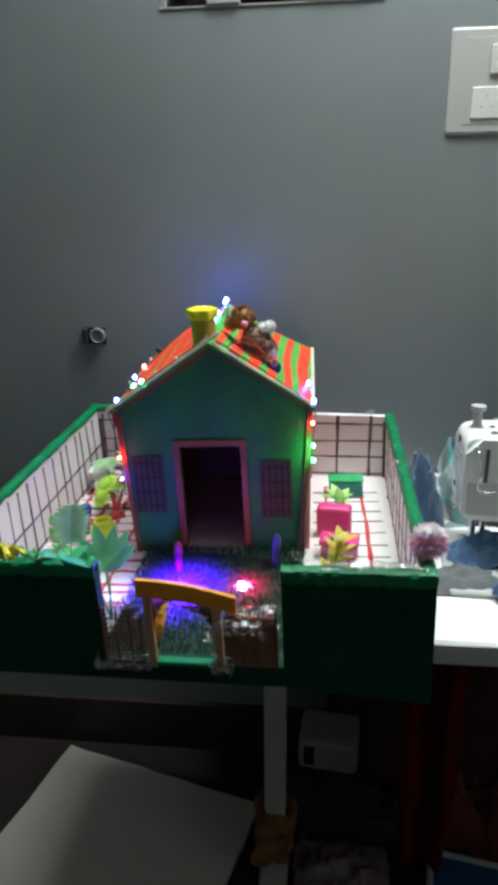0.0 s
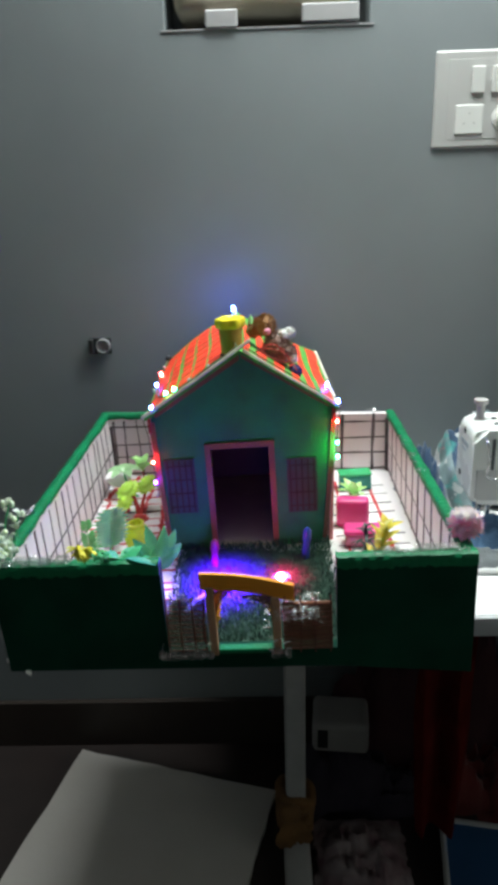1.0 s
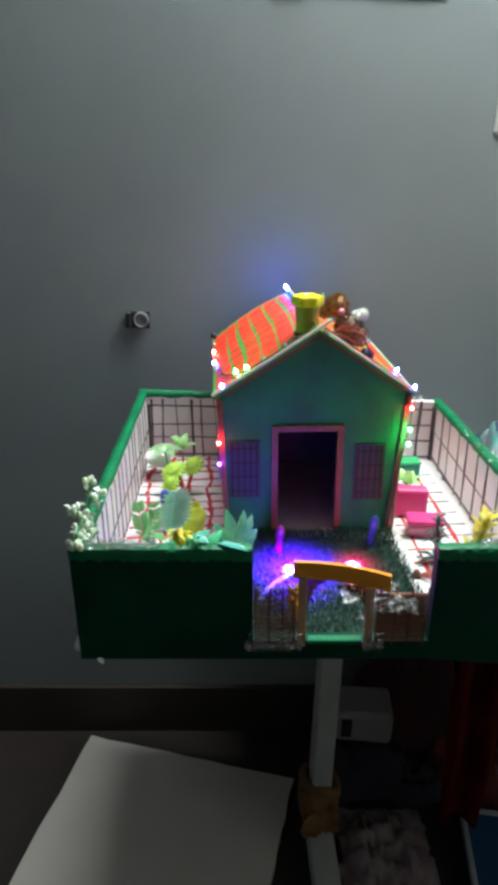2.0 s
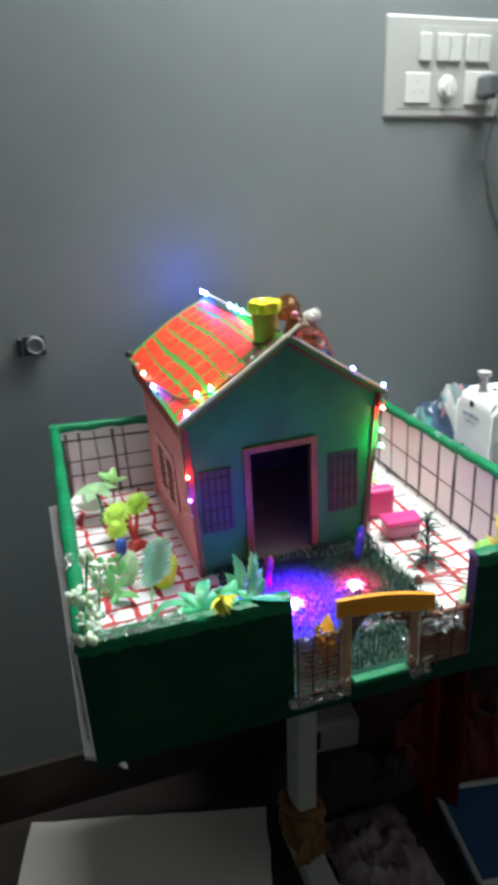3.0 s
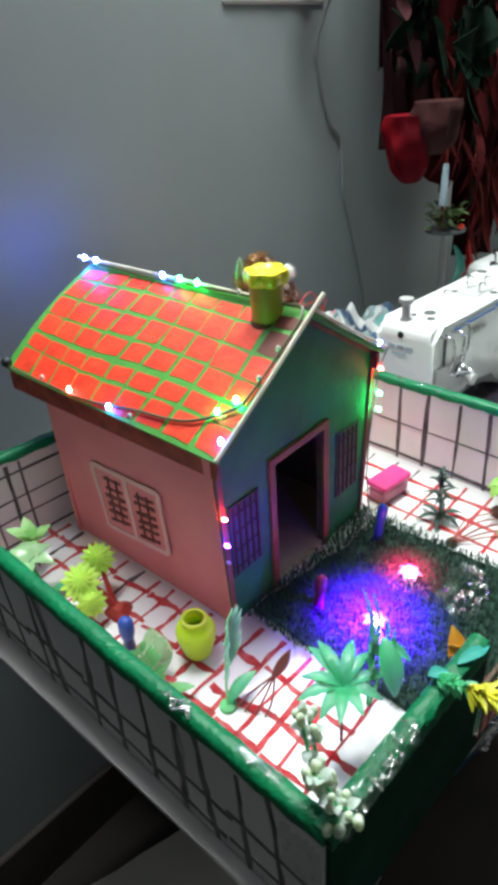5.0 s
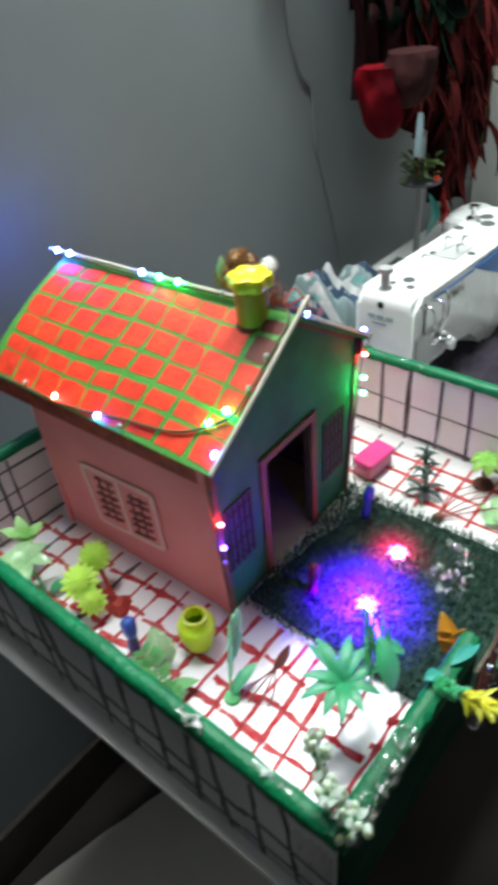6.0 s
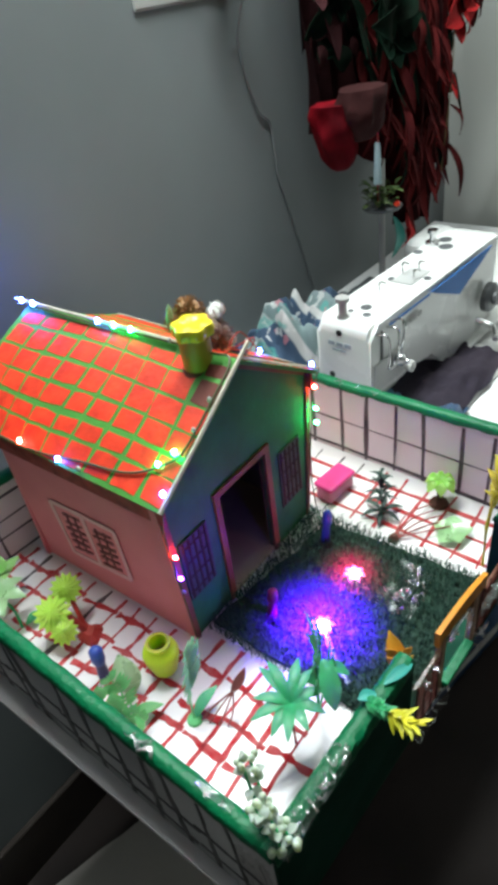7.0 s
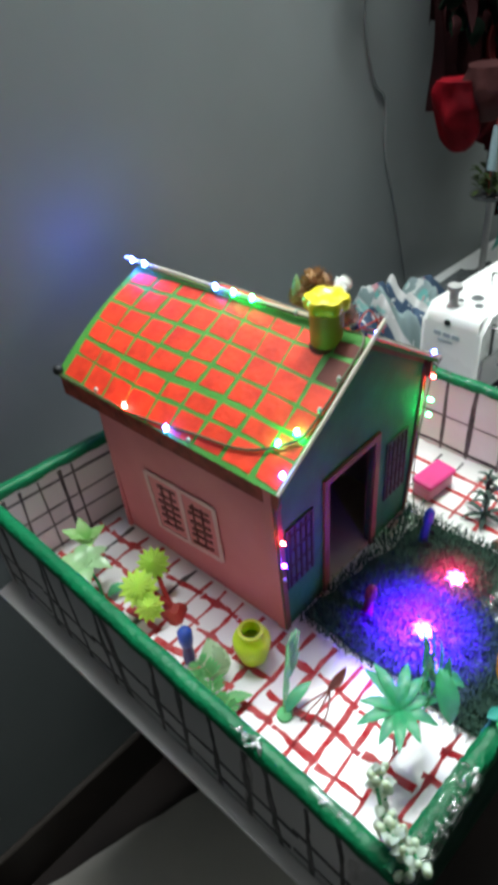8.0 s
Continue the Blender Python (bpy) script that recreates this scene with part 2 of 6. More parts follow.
M_LAMINATE = paint("white_laminate", (0.80, 0.80, 0.80), 0.3, (0.74, 0.74, 0.74), 6, 0.4, 0.03)
M_EDGE = paint("laminate_edge", (0.42, 0.43, 0.45), 0.4, None, 10, 0.4)
M_STEEL = paint("painted_steel", (0.42, 0.41, 0.40), 0.5, (0.33, 0.32, 0.31), 20, 0.7, 0.1)
M_CHROME = paint("chrome", (0.75, 0.75, 0.76), 0.2, (0.6, 0.6, 0.6), 30, 0.6, 0.02, metal=1.0)
M_MACH = paint("machine_enamel", (0.80, 0.80, 0.78), 0.28, (0.74, 0.74, 0.72), 12, 0.5, 0.02, coat=0.5)
M_MBLUE = paint("machine_blue", (0.06, 0.24, 0.66), 0.35, (0.05, 0.2, 0.58), 12, 0.4, 0.02, spec=0.2)
M_DIAL = paint("dial_grey", (0.16, 0.165, 0.17), 0.3, (0.10, 0.10, 0.105), 20, 0.6, 0.05, metal=0.6)
M_MARK = paint("faded_blue_mark", (0.36, 0.41, 0.46), 0.5, None, 12, 0.3)
M_MGREY = paint("machine_grey", (0.50, 0.50, 0.49), 0.35, None, 12, 0.3, 0.02)
M_BOARD = paint("white_board", (0.58, 0.53, 0.49), 0.7, (0.5, 0.45, 0.41), 5, 0.8, 0.2)
M_BLUE_T = paint("blue_top", (0.02, 0.07, 0.17), 0.35, (0.015, 0.05, 0.13), 8, 0.7, 0.05)
M_RED_C = paint("red_cloth", (0.16, 0.016, 0.013), 0.9, (0.08, 0.009, 0.008), 9, 0.8, 0.4, 200, sheen=0.3)
M_DARK_C = paint("dark_cloth", (0.032, 0.026, 0.038), 0.9, (0.05, 0.040, 0.052), 12, 0.8, 0.5, 200, spec=0.15)
M_TAN = paint("tan_cloth", (0.42, 0.36, 0.28), 0.9, (0.34, 0.29, 0.22), 8, 0.8, 0.4, 150)
M_PAPER = paint("paper", (0.33, 0.315, 0.315), 0.8, (0.27, 0.26, 0.26), 12, 0.5)
M_CASE = paint("case_plastic", (0.30, 0.28, 0.27), 0.6, (0.22, 0.20, 0.195), 12, 0.6)
M_PLATE = paint("plate_plastic", (0.44, 0.425, 0.41), 0.4, (0.39, 0.375, 0.36), 14, 0.5, 0.03)
# room ------------------------------------------------------------------
FLOOR, WALL_Y, EAST, WEST, SOUTH, TOP = 0.067, 1.40, 1.36, -1.7, -1.3, 2.75
NX0, NX1, NZ0, NZ1 = -0.066, 0.264, 1.487, 1.95
bm = bmesh.new()
box(bm, WEST, NX0, WALL_Y, WALL_Y + 0.2, FLOOR, TOP)
box(bm, NX1, EAST, WALL_Y, WALL_Y + 0.2, FLOOR, TOP)
box(bm, NX0, NX1, WALL_Y, WALL_Y + 0.2, FLOOR, NZ0)
box(bm, NX0, NX1, WALL_Y, WALL_Y + 0.2, NZ1, TOP)
box(bm, NX0, NX1, WALL_Y + 0.14, WALL_Y + 0.2, NZ0, NZ1)
thing("wall_north", bm, M_WALL, "grey-blue painted wall with a recessed niche", "wall", kind="structure")
thing("wall_east", bx(EAST, EAST + 0.15, SOUTH, WALL_Y + 0.2, FLOOR, TOP), M_WALL_E, "pale painted side wall in the corner", "wall", kind="structure")
thing("wall_west", bx(WEST - 0.15, WEST, SOUTH, WALL_Y + 0.2, FLOOR, TOP), M_WALL, "grey-blue painted side wall", "wall", kind="structure")
thing("wall_south", bx(WEST - 0.15, EAST + 0.15, SOUTH - 0.15, SOUTH, FLOOR, TOP), M_WALL, "grey-blue painted wall across the room", "wall", kind="structure")
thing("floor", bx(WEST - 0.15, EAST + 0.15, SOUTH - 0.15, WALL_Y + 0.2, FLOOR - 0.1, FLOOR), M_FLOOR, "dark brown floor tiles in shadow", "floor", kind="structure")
thing("ceiling", bx(WEST - 0.15, EAST + 0.15, SOUTH - 0.15, WALL_Y + 0.2, TOP, TOP + 0.1), M_CEIL, "plain white ceiling", "ceiling", kind="structure")
thing("baseboard", bx(WEST, EAST, WALL_Y - 0.012, WALL_Y, FLOOR, 0.186, bevel=0.002), M_SKIRT, "dark brown skirting along the grey wall", "baseboard", kind="structure")

# tube light high on the wall
tl = empty("tube_light", (TUBE_X, WALL_Y, TUBE_Z), "white batten with a glowing tube on the wall", "tube light")
TD = TUBE_Y - WALL_Y
part("batten", bx(-0.6, 0.6, TD + 0.025, TD + 0.075, -0.02, 0.03, bevel=0.004), M_WHITE, tl)
for sx in (-0.4, 0.4):
    part("wall_arm", bx(sx - 0.012, sx + 0.012, TD + 0.0755, -0.001, -0.008, 0.018, bevel=0.002), M_WHITE, tl)
M_GLOW = paint("tube_glass", (0.9, 0.9, 0.9), 0.4, emit=(0.90, 1.0, 0.985), power=75.0)
bm = bmesh.new()
rod(bm, [(-0.57, TD, -0.005), (0.57, TD, -0.005)], 0.013, 12)
part("tube", bm, M_GLOW, tl, "glowing white tube")
for sx in (-0.585, 0.585):
    part("socket", bx(sx - 0.012, sx + 0.012, TD - 0.017, TD + 0.025, -0.022, 0.014, bevel=0.003), M_WHITE, tl)

# switchboard
PX, PZ, PW, PH = 0.371, 1.297, 0.224, 0.147
sb = empty("switchboard", (PX, WALL_Y + 0.0080, PZ), "white modular switchboard with switches, dimmer and plug socket on grey wall", "switchboard")
part("plate", bx(0, PW, -0.0115, 0, 0, PH, bevel=0.004, seg=2), M_PLATE, sb)
part("surround", bx(0.022, PW - 0.012, -0.0119, -0.0105, 0.014, PH - 0.014, bevel=0.0003), M_PLATE, sb)
for x, w in ((0.060, 0.021), (0.092, 0.022), (0.115, 0.022), (0.146, 0.022), (0.169, 0.022)):
    bm = bx(x, x + w, -0.0150, -0.0115, 0.083, 0.122, bevel=0.0012)
    for v in bm.verts:
        if v.co.y < -0.0142 and v.co.z > 0.1:
            v.co.y -= 0.0015
    part("switch", bm, M_WHITE, sb)
part("socket", bx(0.036, 0.082, -0.0135, -0.0115, 0.022, 0.066, bevel=0.001), M_WHITE, sb)
bm = bmesh.new()
for dx, dz in ((0, 0.009), (-0.008, -0.006), (0.008, -0.006)):
    lathe(bm, [(0.0014, 0), (0.0014, 0.0005)], pose(0.059 + dx, -0.0133, 0.044 + dz, 90), 8)
part("socket_hole", bm, M_STEEL, sb)
bm = lathe(bmesh.new(), [(0.019, 0), (0.018, 0.0015), (0.012, 0.002), (0.011, 0.005), (0.009, 0.006)], pose(0.115, -0.0115, 0.045, 90), 20)
knob = part("regulator_knob", bm, M_WHITE, sb)
part("knob_bar", bx(0.1115, 0.1185, -0.024, -0.0165, 0.03, 0.06, bevel=0.002), M_WHITE, sb)
part("plug_socket", bx(0.148, 0.2, -0.0135, -0.0115, 0.02, 0.07, bevel=0.001), M_WHITE, sb)
M_CORD = paint("grey_cord", (0.19, 0.20, 0.205), 0.6)
plug = empty("plug", (0.552, WALL_Y - 0.0110, 1.342), "black plug with its grey cord in the wall socket", "plug")
part("plug_body", bx(-0.015, 0.015, -0.036, 0.003, -0.018, 0.018, bevel=0.006, seg=2), M_GREY, plug)
pts = smooth_line([(0.0, -0.032, -0.008), (0.004, -0.036, -0.03), (0.012, -0.014, -0.06), (0.02, 0.006, -0.10), (0.034, 0.014, -0.16), (0.056, 0.015, -0.21), (0.084, 0.015, -0.235), (0.09, 0.015, -0.29), (0.094, 0.015, -0.33), (0.118, 0.015, -0.39), (0.163, 0.014, -0.52), (0.19, 0.014, -0.60)])
pts = [Vector((p.x, min(p.y, 0.0085), p.z)) for p in pts]
part("cord", rod(bmesh.new(), pts, 0.0019, 6), M_CORD, plug)

# niche contents
bm = bx(NX0 - 0.006, NX1 + 0.006, WALL_Y - 0.0015, WALL_Y + 0.012, NZ0 - 0.0022, NZ0)
thing("niche_sill", bm, M_PAPER, "worn white edge of the wall niche", "sill", kind="structure")
bm = bx(NX0 + 0.015, NX1 - 0.03, WALL_Y + 0.01, WALL_Y + 0.13, NZ0 + 0.022, NZ0 + 0.30, bevel=0.02, seg=3)
thing("folded_cloth", bm, M_TAN, "folded beige cloth lying in the wall niche", "cloth", smooth=True)
for x0, x1, dz in ((0.0, 0.052, 0.0), (0.155, 0.246, 0.004)):
    bm = bx(x0, x1, WALL_Y - 0.004, WALL_Y + 0.008, NZ0 + dz, NZ0 + 0.026 + dz, bevel=0.002)
    thing("paper_scrap", bm, M_PAPER, "pale folded paper scrap on the niche edge", "paper", "paper scraps in the niche")

# little wall bracket
M_RING = paint("dull_ring", (0.2, 0.2, 0.2), 0.5, None, 20, 0.6)
wb = empty("wall_bracket", (-0.220, WALL_Y + 0.005, 0.980), "small dark bracket with a ring on the grey wall", "bracket")
part("bracket_plate", bx(-0.021, 0.021, -0.006, 0, -0.016, 0.016, bevel=0.002), M_BLACK, wb)
part("bracket_ring", lathe(bmesh.new(), [(0.014, 0), (0.0142, 0.006), (0.0115, 0.0075), (0.0105, 0.0050), (0.002, 0.0046)], pose(0.005, -0.006, 0, 90), 20), M_RING, wb)
part("bracket_arm", bx(-0.021, -0.012, -0.016, -0.005, -0.014, 0.014, bevel=0.002), M_BLACK, wb)

# sewing table ----------------------------------------------------------
TZ, TABLE = 0.757, 0.726
tb = empty("sewing_table", (0, 0, FLOOR), "white laminate sewing table on grey steel legs", "table")
part("tabletop", bx(-0.05, 1.30, 0.885, 1.3985, TABLE - 0.026 - FLOOR, TABLE - FLOOR, bevel=0.003), M_LAMINATE, tb)
part("edge_band", bx(-0.051, 1.301, 0.8825, 0.8845, TABLE - 0.028 - FLOOR, TABLE - 0.003 - FLOOR), M_EDGE, tb)
for x in (0.122, 1.15):
    part("leg", bx(x - 0.018, x + 0.018, 1.125, 1.175, 0.03, TABLE - 0.027 - FLOOR, bevel=0.003), M_STEEL, tb)
    part("foot", bx(x - 0.024, x + 0.024, 0.965, 1.19, 0, 0.0295, bevel=0.004), M_STEEL, tb)

# model compound --------------------------------------------------------
GZ, RZ = 0.772, 0.893          # yard level and wall top
FL, FR, BR, BL = Vector((-0.240, 0.806, 0)), Vector((0.276, 0.779, 0)), Vector((0.293, 1.287, 0)), Vector((-0.222, 1.332, 0))
room_side = set(scene.objects)
yard = empty("model_yard", (0, 0, TZ), "handmade model yard with white tiled walls and green taped rim", "model yard")
part("base_board", prism(bmesh.new(), [(p.x, p.y, 0) for p in (FL, FR, BR, BL)], (0, 0, GZ - TZ)), M_TILE, yard)

part("base_flange", prism(bmesh.new(), [(-0.2404, 0.812, 0), (-0.2500, 0.818, 0), (-0.2485, 1.000, 0), (-0.2465, 1.180, 0), (-0.2440, 1.325, 0), (-0.2226, 1.328, 0)], (0, 0, 0.0045)), M_CARD, yard, "pale card edge sticking out under the side wall")

def yard_wall(a, b, name, mat, inner, z0=0.0, z1=RZ - TZ - 0.004, thick=0.012, lift=0.0, drop=(0.0, 0.0), low=(0.0, 0.0), bare=0.0):
    d = (b - a).normalized()
    side = Vector((-d.y, d.x, 0)) * inner
    body = prism(bmesh.new(), [(*a.xy, z0), (*b.xy, z0), (*(b + side * thick).xy, z0), (*(a + side * thick).xy, z0)], (0, 0, z1 - z0))
    for v in body.verts:
        if v.co.z > z0 + 0.001:
            v.co.z -= drop[0] + (drop[1] - drop[0]) * (v.co - a).dot(d) / (b - a).length
        elif low != (0.0, 0.0):
            v.co.z -= low[0] + (low[1] - low[0]) * (v.co - a).dot(d) / (b - a).length
    w = part(name, body, mat, yard)
    if name != "gate_sill":
        e = bmesh.new()
        n, top = 40, z1
        rows = []
        for i in range(round(n * bare), n + 1):
            c = a + (b - a) * (i / n)
            o = -0.0015 + RNG.uniform(-0.0006, 0.0006)
            q = thick + 0.0015 + RNG.uniform(-0.0006, 0.0006)
            dz, dz2 = RNG.uniform(-0.002, 0.0015), RNG.uniform(-0.002, 0.0015)
            p, r, h = c + side * o, c + side * q, side * (q - o)
            z1 = top - drop[0] - (drop[1] - drop[0]) * i / n + RNG.uniform(-0.0005, 0.0005)
            rows.append([e.verts.new((*v.xy, z)) for v, z in ((p, z1 - 0.008 + dz), (p, z1 - 0.001), (p + h * 0.12, z1 + 0.0022 + lift), (p + h * 0.4, z1 + 0.0036 + lift),
                                                              (p + h * 0.7, z1 + 0.0034 + lift), (p + h * 0.9, z1 + 0.0018 + lift), (r, z1 - 0.001), (r, z1 - 0.005 + dz2))])
        for lo, hi in zip(rows, rows[1:]):
            for k in range(8):
                e.faces.new((lo[k], lo[(k + 1) % 8], hi[(k + 1) % 8], hi[k]))
        e.faces.new(rows[0][::-1]), e.faces.new(rows[-1])
        part("rim_tape", e, M_GREEN_T, w, "glossy green rim tape", smooth=True)
    return w


yard_wall(BL, FL, "side_wall", M_CARD, 1)
yard_wall(FR, BR, "side_wall", M_CARD, 1, lift=0.0006, drop=(0.0, 0.013))
yard_wall(BR, BL, "back_wall", M_CARD, 1, lift=0.0013, drop=(0.013, 0.0), bare=0.45)
GX0, GX1 = -0.055, 0.131
fd = (FR - FL).normalized()
gl, gr = FL + fd * ((GX0 - FL.x) / fd.x), FL + fd * ((GX1 - FL.x) / fd.x)
off = Vector((-fd.y, fd.x, 0)) * -0.004
yard_wall(FL + off, gl + off, "front_wall", M_GREEN_D, 1, thick=0.014, lift=0.002)
yard_wall(gr + off, FR + off, "front_wall", M_GREEN_D, 1, thick=0.014, lift=0.002, low=(0.0, 0.012))
yard_wall(gl + off, gr + off, "gate_sill", M_GREEN_D, 1, z1=0.024, thick=0.014)
# hand-drawn lines on the yard's walls and floor
def on(a, b, t):
    return a + (b - a) * t


def wall_lines(a, b, inner, verticals, horizontals, w=0.0022, z0=GZ - TZ, z1=RZ - TZ - 0.015, face=0.0, ink=None):
    d = (b - a).normalized()
    side = Vector((-d.y, d.x, 0)) * inner
    o = side * face
    nrm = side if face > 0.001 else -side
    length = (b - a).length
    for i in range(verticals):
        t = (i + 0.5 + RNG.uniform(-0.12, 0.12)) / verticals
        p = a + d * (t * length) + o
        lean = RNG.uniform(-0.004, 0.004)
        part("marker_line", stroke(bmesh.new(), (p.x, p.y, z0), (p.x + d.x * lean, p.y + d.y * lean, z1), w * RNG.uniform(0.8, 1.9), nrm, 0.2, n=5), ink or M_INK, yard)
    for h in horizontals:
        p, q = a + d * 0.014 + o, b - d * 0.014 + o
        z = z0 + (z1 - z0) * h
        part("marker_line", stroke(bmesh.new(), (p.x, p.y, z + RNG.uniform(-0.002, 0.002)), (q.x, q.y, z + RNG.uniform(-0.002, 0.002)), w * RNG.uniform(0.7, 1.2), nrm, 0.25, n=18), ink or M_INK, yard)


wall_lines(FR, BR, 1, 12, (), w=0.0034, face=0.012)
wall_lines(FR, BR, 1, 0, (0.52,), w=0.0018, face=0.012, ink=M_INK2)
wall_lines(FR, BR, 1, 0, (0.02,), w=0.005, face=0.012)
wall_lines(BR, BL, 1, 8, (0.03, 0.32, 0.58, 0.86), w=0.0028, face=0.012)
wall_lines(on(BR, BL, 0.66), BL, 1, 4, (), w=0.0024, face=0.012, ink=M_INK2)
wall_lines(BL, FL, 1, 18, (0.05, 0.5), w=0.0024, face=0.012)
M_SMEAR = paint("smeared_marker", (0.40, 0.35, 0.34), 0.6, (0.56, 0.51, 0.50), 60, 1.0)
od = (FL - BL).normalized()
for i in range(14):
    t = (i + 0.4 + RNG.uniform(-0.3, 0.3)) / 14 * (FL - BL).length
    p = BL + od * t
    z0, z1, lean = RNG.uniform(0.0, 0.008), RZ - TZ - RNG.uniform(0.012, 0.02), RNG.uniform(-0.016, 0.016)
    q = p + od * lean
    if RNG.random() < 0.5:
        sd = od * RNG.uniform(-0.003, 0.003)
        part("marker_smear", stroke(bmesh.new(), (*(p + sd).xy, z0), (*(q + sd).xy, z1), RNG.uniform(0.006, 0.011), (-1, 0, 0), 0.25, 0.0004, n=8), M_SMEAR, yard)
    part("marker_line", stroke(bmesh.new(), (*p.xy, z0), (*q.xy, z1), RNG.uniform(0.0036, 0.0066), (-1, 0, 0), 0.35, n=8), M_INK2, yard)
for k, h in enumerate((0.020, 0.058)):
    for i in range(6):
        a, b = BL + od * (0.01 + 0.086 * i), BL + od * min(0.01 + 0.086 * (i + 1) + RNG.uniform(-0.004, 0.006), (FL - BL).length - 0.004)
        part("marker_line", stroke(bmesh.new(), (*a.xy, h + RNG.uniform(-0.006, 0.006)), (*b.xy, h + RNG.uniform(-0.006, 0.006)), RNG.uniform(0.0026, 0.0056), (-1, 0, 0), 0.3, n=8), M_INK2, yard)
for c, s in ((BL, (1, -1)), (BR, (-1, -1))):
    x, y = c.x + s[0] * 0.0125, c.y + s[1] * 0.0135
    part("corner_line", bx(x - 0.004, x + 0.004, y - 0.003, y + 0.003, GZ - TZ, RZ - TZ - 0.024), M_INK, yard)

# red and black floor lines: staggered bricks beside the house, squares on the other side
FZ = GZ - TZ
for i, x in enumerate((-0.200, -0.168, -0.136, -0.104)):
    for k in range(9):
        y0 = 0.845 + 0.052 * k + (0.026 if i % 2 else 0)
        if y0 < 1.29 and (y0 < 1.0 or RNG.random() < 0.9):
            part("floor_line", stroke(bmesh.new(), (x + RNG.uniform(-.004, .004), y0, FZ), (x + RNG.uniform(-.004, .004), min(y0 + 0.05, 1.31), FZ), RNG.uniform(0.0042, 0.0076), (0, 0, 1), 0.34, n=7), M_RED_I, yard)
for k in range(18):
    y = 0.845 + 0.0265 * k
    x1 = -0.083 if y > 1.02 else -0.066
    part("floor_line", stroke(bmesh.new(), (-0.224 + (y - 0.83) * 0.03, y + RNG.uniform(-.003, .003), FZ), (x1, y + RNG.uniform(-.003, .003), FZ), RNG.uniform(0.0028, 0.0052), (0, 0, 1), 0.36, n=14), M_RED_I if k % 4 or y < 1.1 else M_INK, yard)
for x in (-0.204, -0.163, -0.124, -0.086):
    part("floor_line", stroke(bmesh.new(), (x + 0.004, 0.8205, FZ), (x, 0.846, FZ), 0.0060, (0, 0, 1), 0.3, n=6), M_RED_I, yard)
for x in (0.172, 0.202, 0.234):
    part("floor_line", stroke(bmesh.new(), (x, 0.80, FZ), (x + 0.006, 1.235, FZ), RNG.uniform(0.004, 0.0058), (0, 0, 1), 0.3, n=16), M_RED_I, yard)
for k in range(13):
    y = 0.815 + 0.033 * k
    part("floor_line", stroke(bmesh.new(), (0.162, y + RNG.uniform(-.003, .003), FZ), (0.262, y + RNG.uniform(-.003, .003), FZ), RNG.uniform(0.0028, 0.0046) if y < 1.0 else 0.0022, (0, 0, 1), 0.3, n=6), M_RED_I if y < 1.0 else M_INK, yard)

# model house -----------------------------------------------------------
HX0, HX1, HY0, HY1 = -0.083, 0.160, 1.030, 1.280
AX, AZ, EZ = 0.040, 1.057, 0.979
house = empty("model_house", (0, 0, GZ), "handmade model house, green front, pink sides, red and green roof", "model house")
T = 0.006


def zl(z):
    return z - GZ


# lie of the roof
RY0, RY1 = HY0 - 0.012, 1.330
ov = 0.010


def slope_point(side, s, y, up=0.0):
    """s runs from the ridge (0) to the eave (1) on the left (-1) or right (1) slope."""
    ex = HX0 - ov if side < 0 else HX1 + ov * 0.6
    ez = EZ - (AZ - EZ) * ov / (AX - HX0)
    d = Vector((ex - AX, 0, ez - AZ))
    n = Vector((-d.z, 0, d.x)).normalized() * (1 if d.x > 0 else -1)
    f = min(1, max(0, (y - RY0) / (RY1 - RY0)))
    bulge = (0.0065 if side < 0 else -0.005) * math.sin(math.pi * min(max(s, 0), 1)) * f ** 0.7
    back = Vector((-0.007 * f * (1 - s), -0.014 * f * (1 - s), -0.003 * f * (1 - s)))
    return Vector((AX, y, AZ + 0.006 - GZ)) + d * s + n * (up + bulge) + back


# front with its door opening
DX0, DX1, DZ = -0.009, 0.070, 0.926
zs = lambda x: zl(EZ) + (AZ - EZ) * ((x - HX0) / (AX - HX0) if x < AX else (HX1 - x) / (HX1 - AX))
part("front_wall", prism(bmesh.new(), [(HX0 + 0.003, HY0, 0), (DX0, HY0, 0), (DX0, HY0, zl(DZ)), (DX1, HY0, zl(DZ)), (DX1, HY0, 0), (HX1 - 0.014, HY0, 0), (HX1 - 0.004, HY0, 0.1), (HX1 + 0.004, HY0, zl(EZ) - 0.004), (HX1 * 0.5 + AX * 0.5, HY0, zs(HX1 * 0.5 + AX * 0.5) + 0.003), (AX, HY0, zl(AZ)), (HX0 * 0.5 + AX * 0.5, HY0, zs(HX0 * 0.5 + AX * 0.5) + 0.003), (HX0 - 0.006, HY0, zl(EZ) - 0.004)], (0, T, 0)), M_GREEN_H, house, "green painted card front")
part("back_wall", prism(bmesh.new(), [(HX0, HY1, 0), (HX1, HY1, 0), (HX1, HY1, zl(EZ) - 0.004), (AX, HY1, zl(AZ) - 0.008), (HX0, HY1, zl(EZ) - 0.004)], (0, -T, 0)), M_PINK, house)
part("side_wall", prism(bmesh.new(), [(HX0 + 0.004, HY0 + T, 0), (HX0 + 0.004, HY1 - T, 0), (HX0 - 0.004, HY1 - T, zl(EZ)), (HX0 - 0.004, HY0 + T, zl(EZ))], (T, 0, 0)), M_PINK, house, "pink painted card side")
